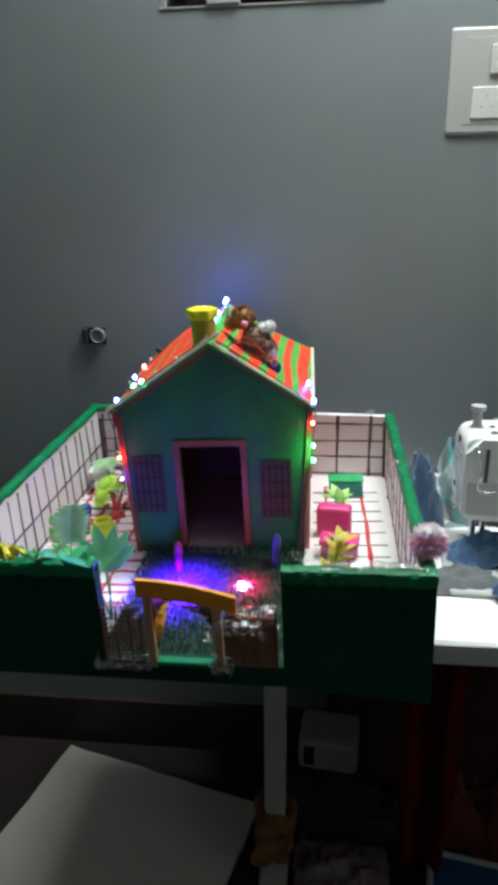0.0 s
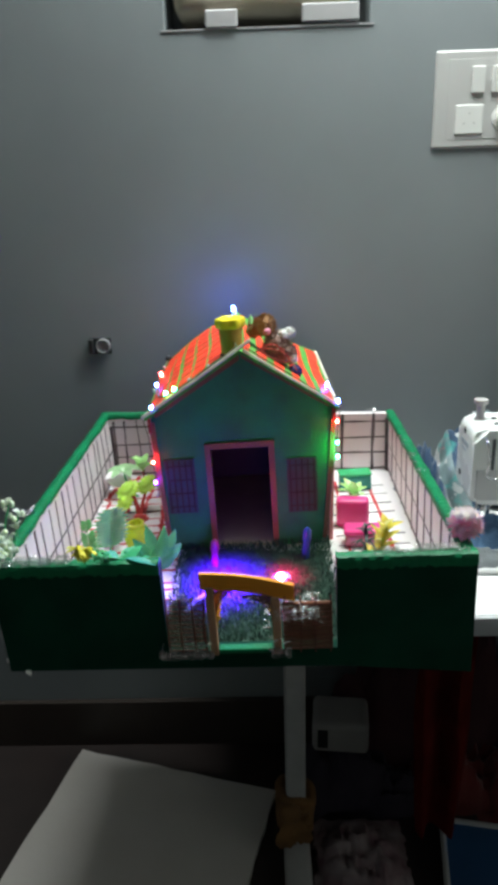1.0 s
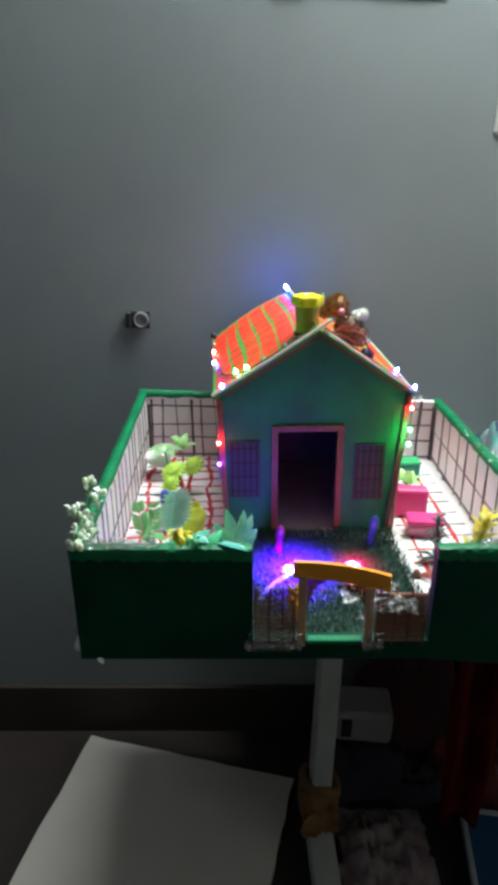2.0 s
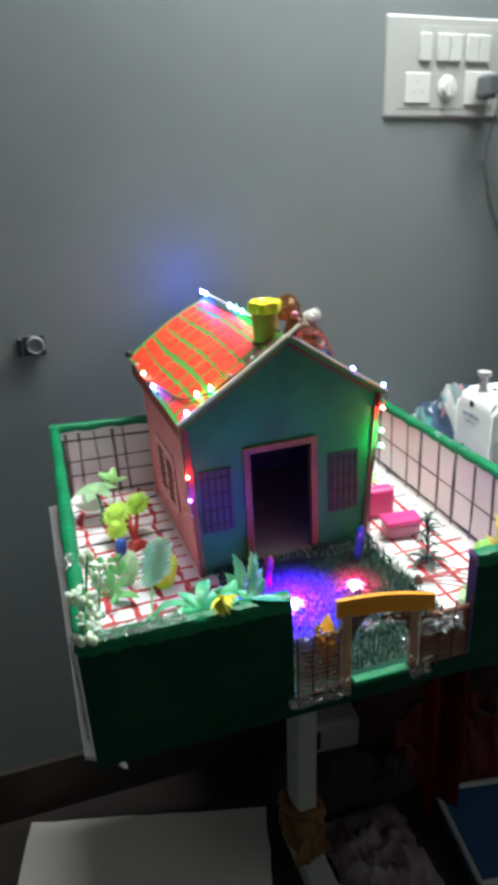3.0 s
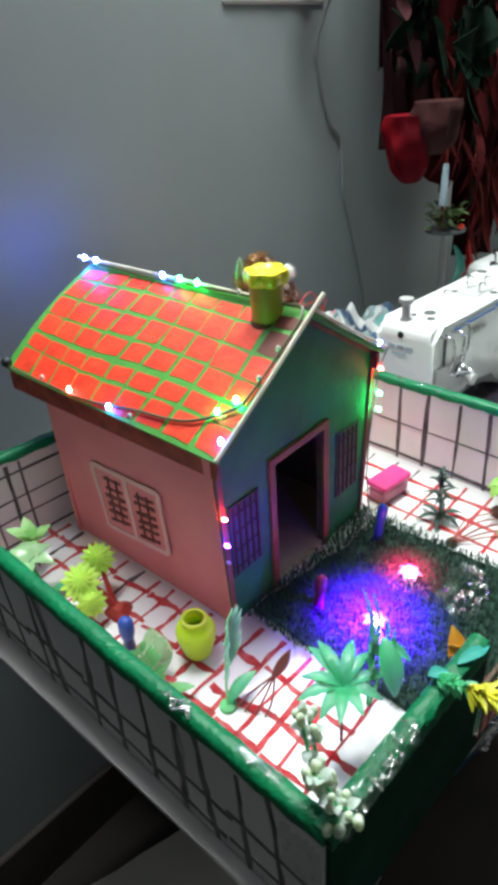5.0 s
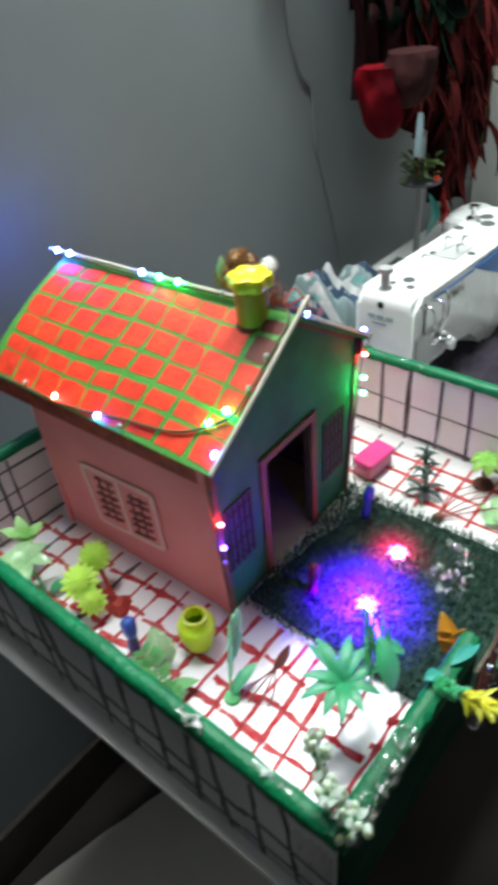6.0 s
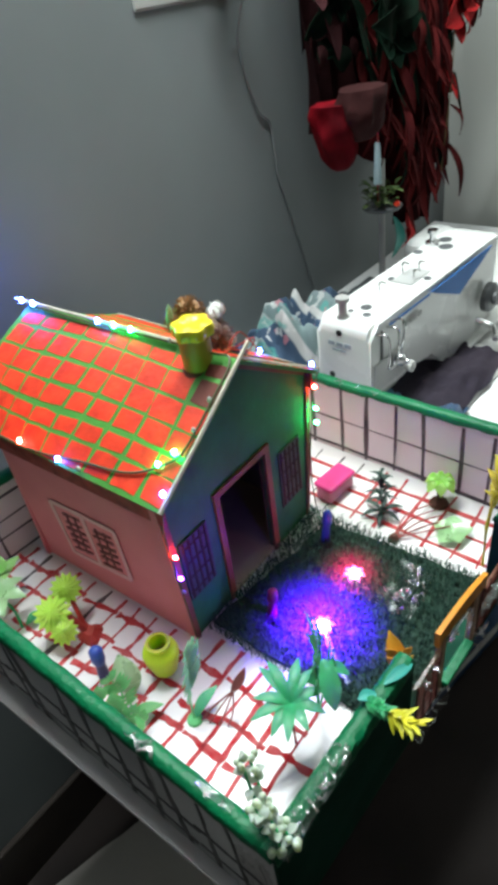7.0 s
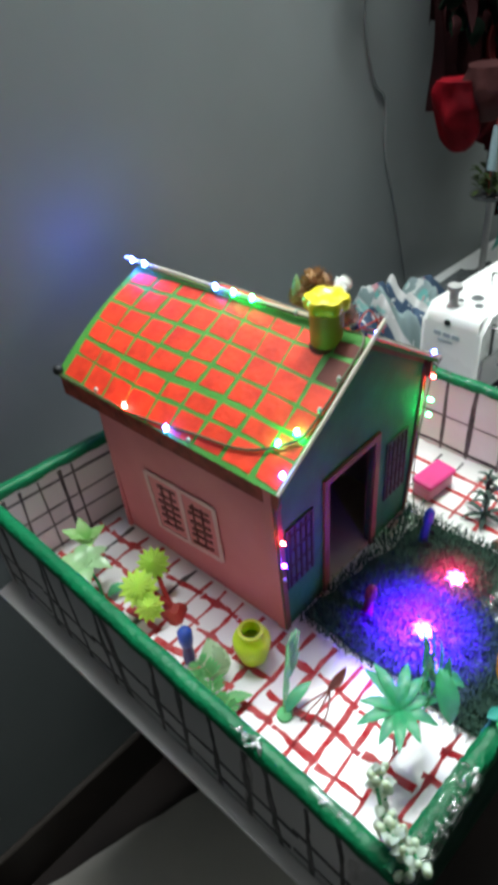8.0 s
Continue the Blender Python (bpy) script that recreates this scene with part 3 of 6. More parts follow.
part("side_wall", prism(bmesh.new(), [(HX1 - 0.004, HY0 + T, 0), (HX1 - 0.004, HY1 - T, 0), (HX1 + 0.003, HY1 - T, zl(EZ)), (HX1 + 0.003, HY0 + T, zl(EZ))], (-T, 0, 0)), M_PINK, house, "pink painted card side")
part("room_floor", bx(HX0 + 0.012, HX1 - 0.012, HY0 + 0.0005, HY1 - T, 0.0, 0.006), M_TILEIN, house, "tan card floor inside")

# dark sheets added inside the walls; the room's shade is in their colour
part("shade_lining", bx(HX0 + 0.008, HX0 + 0.0095, HY0 + T + 0.001, HY1 - T - 0.001, 0.0065, zl(EZ) - 0.004), M_DARKIN, house)
part("shade_lining", bx(HX1 - 0.0135, HX1 - 0.012, HY0 + T + 0.001, HY1 - T - 0.001, 0.0065, zl(EZ) - 0.004), M_DARKIN, house)
part("shade_lining", bx(HX0 + 0.010, HX1 - 0.014, HY1 - T - 0.003, HY1 - T - 0.001, 0.0065, zl(EZ)), M_DARKIN, house)

# door frame and painted shutters
frame_bm = bmesh.new()
fw = 0.008
box(frame_bm, DX0 - fw, DX0, HY0 - 0.003, HY0 + T + 0.001, 0.0, zl(DZ) + fw)
box(frame_bm, DX1, DX1 + fw, HY0 - 0.003, HY0 + T + 0.001, 0.0, zl(DZ) + fw)
box(frame_bm, DX0, DX1, HY0 - 0.003, HY0 + T + 0.001, zl(DZ), zl(DZ) + fw)
part("door_frame", frame_bm, M_ORANGE, house, "orange-red painted door frame")
for x0, x1, z0, z1 in ((-0.074, -0.033, 0.832, 0.914), (0.094, 0.135, 0.824, 0.906)):
    sh = part("front_window", bx(x0, x1, HY0 - 0.002, HY0 - 0.0003, zl(z0), zl(z1)), M_DARKW, house, "dark painted front window")
    for i in range(5):
        x = x0 + (x1 - x0) * (i + 0.5) / 5
        part("window_bar", bx(x - 0.0011, x + 0.0011, HY0 - 0.0030, HY0 - 0.0019, zl(z0) + 0.002, zl(z1) - 0.002), M_BARS, sh)
    for i in range(4):
        z = zl(z0) + (z1 - z0) * (i + 0.5) / 4
        part("window_bar", bx(x0 + 0.002, x1 - 0.002, HY0 - 0.0028, HY0 - 0.0018, z - 0.0009, z + 0.0009), M_BARS, sh)
part("corner_trim", prism(bmesh.new(), [(HX0 + 0.003, HY0 - 0.0025, 0), (HX0 + 0.009, HY0 - 0.0025, 0), (HX0 + 0.002, HY0 - 0.0025, zl(EZ) - 0.01), (HX0 - 0.005, HY0 - 0.0025, zl(EZ) - 0.01)], (0, 0.002, 0)), M_ORANGE, house, "orange-red painted corner edge")
part("corner_trim", prism(bmesh.new(), [(HX1 - 0.020, HY0 - 0.0025, 0), (HX1 - 0.014, HY0 - 0.0025, 0), (HX1 - 0.004, HY0 - 0.0025, 0.1), (HX1 + 0.003, HY0 - 0.0025, zl(EZ) - 0.01), (HX1 - 0.003, HY0 - 0.0025, zl(EZ) - 0.01), (HX1 - 0.010, HY0 - 0.0025, 0.1)], (0, 0.002, 0)), M_ORANGE, house, "orange-red painted corner edge")

part("corner_edge", prism(bmesh.new(), [(HX0 + 0.0022, HY0 + 0.0003, 0), (HX0 + 0.0022, HY0 + T + 0.003, 0), (HX0 - 0.0068, HY0 + T + 0.003, zl(EZ) - 0.002), (HX0 - 0.0068, HY0 + 0.0003, zl(EZ) - 0.002)], (0.0022, 0, 0)), M_PINK, house, "pink painted corner edge")
# brown-orange painted band under both roof edges of the front
for side in (-1, 1):
    a, b = slope_point(side, 0.03, HY0, -0.0045), slope_point(side, 0.93, HY0, -0.0045)
    w = 0.007 if side < 0 else 0.0045
    part("gable_band", prism(bmesh.new(), [(a.x, HY0 - 0.0028, a.z), (b.x, HY0 - 0.0028, b.z), (b.x - side * w * 0.5, HY0 - 0.0028, b.z - w * 0.7), (a.x, HY0 - 0.0028, a.z - w * 1.25)], (0, 0.0024, 0)), M_ORANGE, house, "brown-orange painted gable edge")

# side window: white frame, two leaves of dark lattice
WX = HX0 + 0.0020
win = part("side_window", prism(bmesh.new(), [(WX - 0.001, 1.112, zl(0.823)), (WX - 0.001, 1.208, zl(0.813)), (WX - 0.003, 1.214, zl(0.896)), (WX - 0.003, 1.111, zl(0.902))], (-0.0012, 0, 0)), M_PINK, house, "window outline with dark brown lattice painted on pink")
cw = [Vector((WX - 0.0024, 1.112, zl(0.823))), Vector((WX - 0.0024, 1.208, zl(0.813))), Vector((WX - 0.0044, 1.214, zl(0.896))), Vector((WX - 0.0044, 1.111, zl(0.902)))]
for k in range(4):
    part("window_edge", stroke(bmesh.new(), cw[k], cw[(k + 1) % 4], 0.0058, (-1, 0, 0), 0.12, 0.0007, n=7), M_WFRAME, win, "pale painted edge")
part("window_edge", stroke(bmesh.new(), on(cw[0], cw[1], 0.5), on(cw[3], cw[2], 0.5), 0.0060, (-1, 0, 0), 0.12, 0.0007, n=7), M_WFRAME, win, "pale painted edge")
for y0, y1 in ((1.120, 1.153), (1.167, 1.201)):
    for f in (0.35, 0.72):
        y = y0 + (y1 - y0) * f
        part("lattice_bar", stroke(bmesh.new(), (WX - 0.0026, y + 0.001, zl(0.828)), (WX - 0.0046, y - 0.001, zl(0.889)), 0.0024, (-1, 0, 0), 0.2, 0.0008, n=6), M_LATT, win)
    for i in range(6):
        z = zl(0.832) + 0.0104 * i
        part("lattice_bar", stroke(bmesh.new(), (WX - 0.0032, y0 + RNG.uniform(0, 0.004), z + 0.002), (WX - 0.0036, y1 - RNG.uniform(0, 0.004), z - 0.002), RNG.uniform(0.0028, 0.0042), (-1, 0, 0), 0.25, 0.0010, n=5), M_LATT, win)

# roof: green slabs with raised red patches
for side in (-1, 1):
    bm = bmesh.new()
    NS, NY = 8, 10
    top = [[bm.verts.new(slope_point(side, i / NS, RY0 + (RY1 - RY0) * k / NY)) for k in range(NY + 1)] for i in range(NS + 1)]
    low = [[bm.verts.new(slope_point(side, i / NS, RY0 + (RY1 - RY0) * k / NY, -0.004)) for k in range(NY + 1)] for i in range(NS + 1)]
    for i in range(NS):
        for k in range(NY):
            bm.faces.new((top[i][k], top[i][k + 1], top[i + 1][k + 1], top[i + 1][k]))
            bm.faces.new((low[i + 1][k], low[i + 1][k + 1], low[i][k + 1], low[i][k]))
    for i in range(NS):
        bm.faces.new((top[i][0], top[i + 1][0], low[i + 1][0], low[i][0]))
        bm.faces.new((top[i + 1][NY], top[i][NY], low[i][NY], low[i + 1][NY]))
    for k in range(NY):
        bm.faces.new((top[0][k + 1], top[0][k], low[0][k], low[0][k + 1]))
        bm.faces.new((top[NS][k], top[NS][k + 1], low[NS][k + 1], low[NS][k]))
    slab = part("roof_slope", bm, M_GREEN_R, house, "green and red painted roof slope", smooth=False)
    rows = [0.02, 0.15, 0.325, 0.50, 0.655, 0.80, 0.985]
    ys = [RY0 + 0.002, RY0 + 0.031] + [RY0 + 0.034 + (RY1 - RY0 - 0.042) * (c + 1) / 8 + RNG.uniform(-0.002, 0.002) for c in range(8)]
    wave = RNG.uniform(0, 6)
    for r in range(len(rows) - 1):
        for c in range(9):
            s0, s1 = rows[r] + (0.034 if r in (0, 4) else 0.016), rows[r + 1] - 0.006
            if side > 0:
                s0, s1 = rows[r] + 0.034, rows[r + 1] - 0.036
            gap = 0.0016 if side < 0 else -0.0012
            y0, y1 = ys[c] + (0.0028 if c == 1 and side < 0 else gap), ys[c + 1] - gap
            bm = bmesh.new()
            outline = []
            for k, (s, y) in enumerate(((s0, y0), (s0, (y0 + y1) / 2), (s0, y1), ((s0 + s1) / 2, y1), (s1, y1), (s1, (y0 + y1) / 2), (s1, y0), ((s0 + s1) / 2, y0))):
                corner = 1 if k % 2 == 0 else 0
                bow = 0.014 * math.sin((y - RY0) * 24 + r * 0.6 + wave)
                slant = 0.0025 * math.sin(s * 6 + c * 0.7 + wave) if c else 0.0
                ss = s + bow + RNG.uniform(-0.006, 0.006) + (0.003 * (1 if s == s0 else -1) if corner else 0)
                yy = y + slant + RNG.uniform(-0.0008, 0.0008) + (0.0004 * (1 if y == y0 else -1) if corner else 0)
                outline.append((min(max(ss, 0.01), 0.992), max(yy, RY0 + 0.001)))
            hi = [bm.verts.new(slope_point(side, s, y, 0.0005)) for s, y in outline]
            lo = [bm.verts.new(slope_point(side, s, y, 0.0)) for s, y in outline]
            mid = bm.verts.new(slope_point(side, sum(s for s, y in outline) / 8, sum(y for s, y in outline) / 8, 0.0006))
            for k in range(8):
                bm.faces.new((hi[k], hi[(k + 1) % 8], mid))
                bm.faces.new((lo[k], lo[(k + 1) % 8], hi[(k + 1) % 8], hi[k]))
            part("roof_patch", bm, M_MAROON if c == 0 and r < 2 else M_RED, slab)
# eave fascia, verge stick and ridge wire
part("fascia", prism(bmesh.new(), [tuple(slope_point(-1, 0.985, RY0 + 0.004, -0.004)), tuple(slope_point(-1, 0.985, RY1, -0.004)), tuple(slope_point(-1, 0.985, RY1, -0.004) - Vector((0, 0, 0.025))), tuple(slope_point(-1, 0.985, RY0 + 0.004, -0.004) - Vector((0, 0, 0.020)))], (0.004, 0, 0)), M_FASCIA, house, "brown-red eave strip")
part("fascia", prism(bmesh.new(), [tuple(slope_point(1, 0.985, RY0 + 0.004, -0.004)), tuple(slope_point(1, 0.985, RY1, -0.004)), tuple(slope_point(1, 0.985, RY1, -0.004) - Vector((0, 0, 0.018))), tuple(slope_point(1, 0.985, RY0 + 0.004, -0.004) - Vector((0, 0, 0.018)))], (-0.004, 0, 0)), M_MAROON, house, "brown-red eave strip")
for side in (-1, 1):
    bm = rod(bmesh.new(), [slope_point(side, -0.12 if side < 0 else 0.02, RY0 - 0.001, 0.003), slope_point(side, 0.5, RY0 - 0.001, 0.002), slope_point(side, 1.0, RY0 - 0.001, 0.003)], 0.0022 if side < 0 else 0.0015, 6)
    part("verge_stick", bm, M_STICK, house, "pale stick along the gable edge")
part("eave_edge", prism(bmesh.new(), [tuple(slope_point(1, 0.968, RY0 + 0.004, 0.0006)), tuple(slope_point(1, 1.0, RY0 + 0.004, 0.0006)), tuple(slope_point(1, 1.0, RY1, 0.0006)), tuple(slope_point(1, 0.968, RY1, 0.0006))], (0, 0, 0.0012)), M_STICK, house, "pale edge of the roof card")
part("ridge_stick", rod(bmesh.new(), [slope_point(-1, 0.0, RY0 + 0.06, 0.004), slope_point(-1, 0.0, RY1 + 0.02, 0.005)], 0.0018, 6), M_STICK, house)

# chimney cup with a flower-shaped lid
ch = empty("chimney", (0.029, 1.060, 1.0535), "amber cup chimney with yellow flower lid on the roof", "chimney")
part("chimney_cup", lathe(bmesh.new(), [(0.0132, -0.026), (0.0142, 0.0), (0.0152, 0.020), (0.0156, 0.0305)], seg=24), M_AMBER, ch, smooth=True)
part("chimney_lid", lathe(bmesh.new(), [(0.0160, 0.031), (0.0185, 0.0325), (0.0192, 0.040), (0.0178, 0.0435), (0.0120, 0.0450), (0.0085, 0.0425), (0.003, 0.042)], seg=60, lobes=6, lobe=0.085), M_YELLOW, ch, "yellow flower-shaped lid", smooth=True)
part("roof_mound", lathe(bmesh.new(), [(0.0200, -0.022), (0.0178, -0.010), (0.0160, -0.004), (0.0148, -0.0015)], seg=24, cap=False), M_MAROON, ch, "brown-red paint mound round the cup", smooth=True)
# lawn, gate and toys in the yard --------------------------------------
M_LIME = paint("lime_plastic", (0.50, 0.84, 0.10), 0.6, (0.42, 0.74, 0.09), 40, 0.6, 0.1, glow_through=0.8)
M_LIME_G = paint("bright_green_plastic", (0.26, 0.70, 0.07), 0.4, (0.2, 0.6, 0.06), 40, 0.6, 0.1, glow_through=0.6)
M_PALE_G = paint("pale_green_plastic", (0.34, 0.70, 0.20), 0.45, (0.22, 0.58, 0.14), 40, 0.6, 0.1, glow_through=0.35)
M_LEAF = paint("leaf_green_plastic", (0.03, 0.38, 0.14), 0.5, (0.02, 0.28, 0.11), 60, 0.7, 0.15, coat=0.1, glow_through=0.4)
M_MINT = paint("mint_plastic", (0.15, 0.60, 0.22), 0.5, (0.09, 0.50, 0.17), 50, 0.7, 0.1, glow_through=0.5)
M_TEAL = paint("teal_plastic", (0.03, 0.33, 0.27), 0.5, (0.02, 0.23, 0.2), 50, 0.7, 0.1, coat=0.1)
M_BLUE = paint("blue_plastic", (0.03, 0.09, 0.42), 0.35, (0.02, 0.05, 0.25), 40, 0.8, 0.1, coat=0.3)
M_NAVY = paint("navy_plastic", (0.03, 0.03, 0.16), 0.4, None, 40, 0.6)
M_PINKT = paint("hot_pink_plastic", (0.75, 0.05, 0.25), 0.35, (0.62, 0.04, 0.2), 30, 0.6, 0.05, coat=0.4)
M_ROSE = paint("rose_plastic", (0.60, 0.22, 0.30), 0.4, None, 30, 0.6)
M_FLUFF_N = paint("white_tuft", (0.84, 0.84, 0.81), 0.9, (0.7, 0.68, 0.64), 60, 0.7, 0.2, sheen=0.4)
M_FLUFF_P = paint("pink_fluff", (0.95, 0.34, 0.58), 0.9, (0.95, 0.60, 0.74), 60, 0.9, 0.2, sheen=0.5, glow_through=1.0)
M_FLUFF_W = paint("white_fluff", (0.90, 0.84, 0.86), 0.9, (0.88, 0.74, 0.80), 60, 0.7, 0.2, sheen=0.5, glow_through=1.0)
M_BUD = paint("white_bud", (0.64, 0.75, 0.58), 0.5, (0.44, 0.58, 0.40), 60, 0.7, glow_through=0.6)
M_FROND = paint("frond_green_plastic", (0.03, 0.44, 0.14), 0.5, (0.02, 0.32, 0.10), 60, 0.7, 0.15, coat=0.1, glow_through=0.5)
M_SPRIG = paint("yellow_sprig", (0.72, 0.62, 0.03), 0.45, (0.45, 0.50, 0.03), 50, 0.8)
M_REDST = paint("red_stem", (0.42, 0.04, 0.03), 0.45, (0.28, 0.03, 0.02), 50, 0.7)
M_DKLEAF = paint("dark_leaf", (0.03, 0.06, 0.05), 0.5, (0.05, 0.09, 0.07), 50, 0.7)
M_TRUNK = paint("brown_trunk", (0.14, 0.055, 0.035), 0.6, None, 60, 0.7)
M_ORLEAF = paint("orange_leaf", (0.80, 0.42, 0.04), 0.5, (0.66, 0.28, 0.03), 60, 0.7)
M_PLUSH = paint("grey_brown_plush", (0.33, 0.22, 0.18), 0.95, (0.22, 0.14, 0.11), 90, 0.9, 0.8, 250, sheen=0.3)
M_FUR = paint("brown_fur", (0.42, 0.22, 0.08), 0.95, (0.26, 0.12, 0.045), 90, 0.9, 0.8, 250, sheen=0.4)
M_MAG = paint("magenta_peg", (0.22, 0.015, 0.10), 0.4)
M_WIRE = paint("green_wire", (0.09, 0.10, 0.045), 0.4, None, 40, 0.5)

# shaggy lawn mat before the house
LX0, LX1, LY0, LY1 = -0.062, 0.146, 0.803, 1.026
lawn = empty("lawn_mat", (0, 0, GZ), "dark green shaggy lawn mat before the model house", "lawn mat", kind="stuff")
bm = bmesh.new()
edge = []
for k in range(40):
    t = k / 40 * 4
    i, f = int(t), t - int(t)
    cs = [(LX0, LY0), (LX1, LY0), (LX1 - 0.006, LY1 - 0.03), (LX0 + 0.01, LY1)]
    a, b = Vector(cs[i]), Vector(cs[(i + 1) % 4])
    p = a + (b - a) * f
    edge.append((p.x + RNG.uniform(-.003, .003), p.y + RNG.uniform(-.003, .003) * (1 if 0 < i else 0), 0.0008))
prism(bm, edge, (0, 0, 0.004))
part("mat_backing", bm, M_GRASS, lawn)
vs, fs = [], []
R2 = random.Random(3)
for k in range(9000):
    x, y = R2.uniform(LX0 - 0.003, LX1 + 0.003), R2.uniform(LY0 + 0.003, LY1)
    a = R2.uniform(0, 6.283)
    h, w, ln = R2.uniform(0.004, 0.010), R2.uniform(0.0004, 0.0008), R2.uniform(0.002, 0.010)
    d, s = Vector((math.cos(a), math.sin(a), 0)), Vector((-math.sin(a), math.cos(a), 0))
    p = Vector((x, y, 0.004))
    i = len(vs)
    vs += [p - s * w, p + s * w, p + d * ln * 0.5 + Vector((0, 0, h)) + s * w * 0.7, p + d * ln * 0.5 + Vector((0, 0, h)) - s * w * 0.7, p + d * ln * 1.2 + Vector((0, 0, h * 0.8))]
    fs += [(i, i + 1, i + 2, i + 3), (i + 3, i + 2, i + 4)]
me = bpy.data.meshes.new("grass_blade")
me.from_pydata(vs, [], fs)
me.materials.append(M_BLADE)
gb = tagged(new("grass_blade", me), kind="stuff")
gb.parent = lawn


def crumple(bm, c, size, n=9, seed=1, rough=0.35):
    """A crumpled sheet."""
    r = random.Random(seed)
    g = [[bm.verts.new((c[0] + size[0] * (i / n - 0.5) + r.uniform(-.1, .1) * size[0] / n, c[1] + size[1] * (k / n - 0.5) + r.uniform(-.1, .1) * size[1] / n,
                        c[2] + size[2] * r.random() ** 1.5)) for k in range(n + 1)] for i in range(n + 1)]
    for i in range(n):
        for k in range(n):
            bm.faces.new((g[i][k], g[i + 1][k], g[i + 1][k + 1])), bm.faces.new((g[i][k], g[i + 1][k + 1], g[i][k + 1]))
    return bm


M_GLINT = film_mat("wrinkled_tape", clear=0.5, relief=0.1, rough=0.13)


def wrinkles(bm, c, size, count, seed, r=0.0009):
    """Small raised folds of clear tape scattered over a patch."""
    g = random.Random(seed)
    for k in range(count):
        p = Vector((c[0] + size[0] * g.uniform(-.5, .5), c[1] + size[1] * g.uniform(-.5, .5), c[2] + size[2] * g.random()))
        a = g.uniform(0, 6.283)
        ln = g.uniform(0.0015, 0.0042)
        d, s = Vector((math.cos(a), math.sin(a), g.uniform(-.3, .3))) * ln, Vector((-math.sin(a), math.cos(a), 0)) * ln * g.uniform(-.5, .5)
        rod(bm, smooth_line([p - d, p + s + Vector((0, 0, r * 0.6)), p + d], 3), r * g.uniform(0.6, 1.1), 8)
    return bm


M_FILM2 = film_mat("crinkled_tape", clear=0.76, relief=0.15, rough=0.09)
M_CLEAR = film_mat("clear_sheet", clear=0.95, relief=0.1, rough=0.2)
pond = empty("film_pond", (0.088, 0.866, GZ + 0.010), "crinkled clear plastic pond lying on the lawn mat", "toy pond")
bm = crumple(bmesh.new(), (0, 0, 0), (0.070, 0.044, 0.007), 7, 4)
part("pond_sheet", bm, M_CLEAR, pond, smooth=True)
R8 = random.Random(75)
for k in range(20):
    c = Vector((R8.uniform(-0.038, 0.034), R8.uniform(-0.02, 0.022), R8.uniform(0.004, 0.008)))
    a, r = R8.uniform(0, 6.283), R8.uniform(0.003, 0.0065)
    pts = [c + Vector((r * math.cos(a + q * 0.8), r * 0.7 * math.sin(a + q * 0.8), 0.0015 * math.sin(q * 2.0))) for q in range(R8.choice((3, 4, 6)))]
    part("pond_fold", rod(bmesh.new(), smooth_line(pts, 4), R8.uniform(0.0010, 0.0017), 8), M_GLINT, pond, "curled clear plastic strip", smooth=True)

# gate: orange foam bar on two posts, brown lattice leaves, taped foot
gate = empty("toy_gate", (0.036, 0.787, GZ), "toy gate with orange top bar and brown lattice leaves", "toy gate", rz=-3)
n = 12
bm = bmesh.new()
rows = []
for i in range(n + 1):
    t = i / n
    x = -0.05 + 0.1 * t
    z = 0.108 - 0.017 * t + 0.004 * math.sin(math.pi * t)
    rows.append([bm.verts.new((x, y, zz)) for y, zz in ((-0.0024, z - 0.019), (-0.0024, z), (0.0024, z), (0.0024, z - 0.019))])
for lo, hi in zip(rows, rows[1:]):
    for k in range(4):
        bm.faces.new((lo[k], lo[(k + 1) % 4], hi[(k + 1) % 4], hi[k]))
bm.faces.new(rows[0][::-1]), bm.faces.new(rows[-1])
bmesh.ops.bevel(bm, geom=[e for e in bm.edges if len(e.link_faces) == 2 and e.calc_face_angle(0) > 0.8], offset=0.0008, segments=1, affect="EDGES")
part("top_bar", bm, M_GATE, gate, "orange foam top bar")
M_POST = paint("brown_foam_strip", (0.50, 0.29, 0.17), 0.5, (0.40, 0.22, 0.12), 40, 0.7, 0.2)
M_PANEL = paint("brown_net", (0.26, 0.10, 0.055), 0.5, (0.18, 0.08, 0.045), 50, 0.8, 0.3, 140, alpha=0.78, coat=0.4)
M_PANEL2 = paint("thin_brown_net", (0.20, 0.12, 0.06), 0.5, (0.13, 0.08, 0.045), 50, 0.8, 0.3, 140, alpha=0.45, coat=0.4)
for x in (-0.040, 0.030):
    part("post", bx(x - 0.0045, x + 0.0045, -0.003, 0.003, 0.004, 0.092 if x < 0 else 0.078, bevel=0.0008), M_POST, gate, "pale brown foam post")
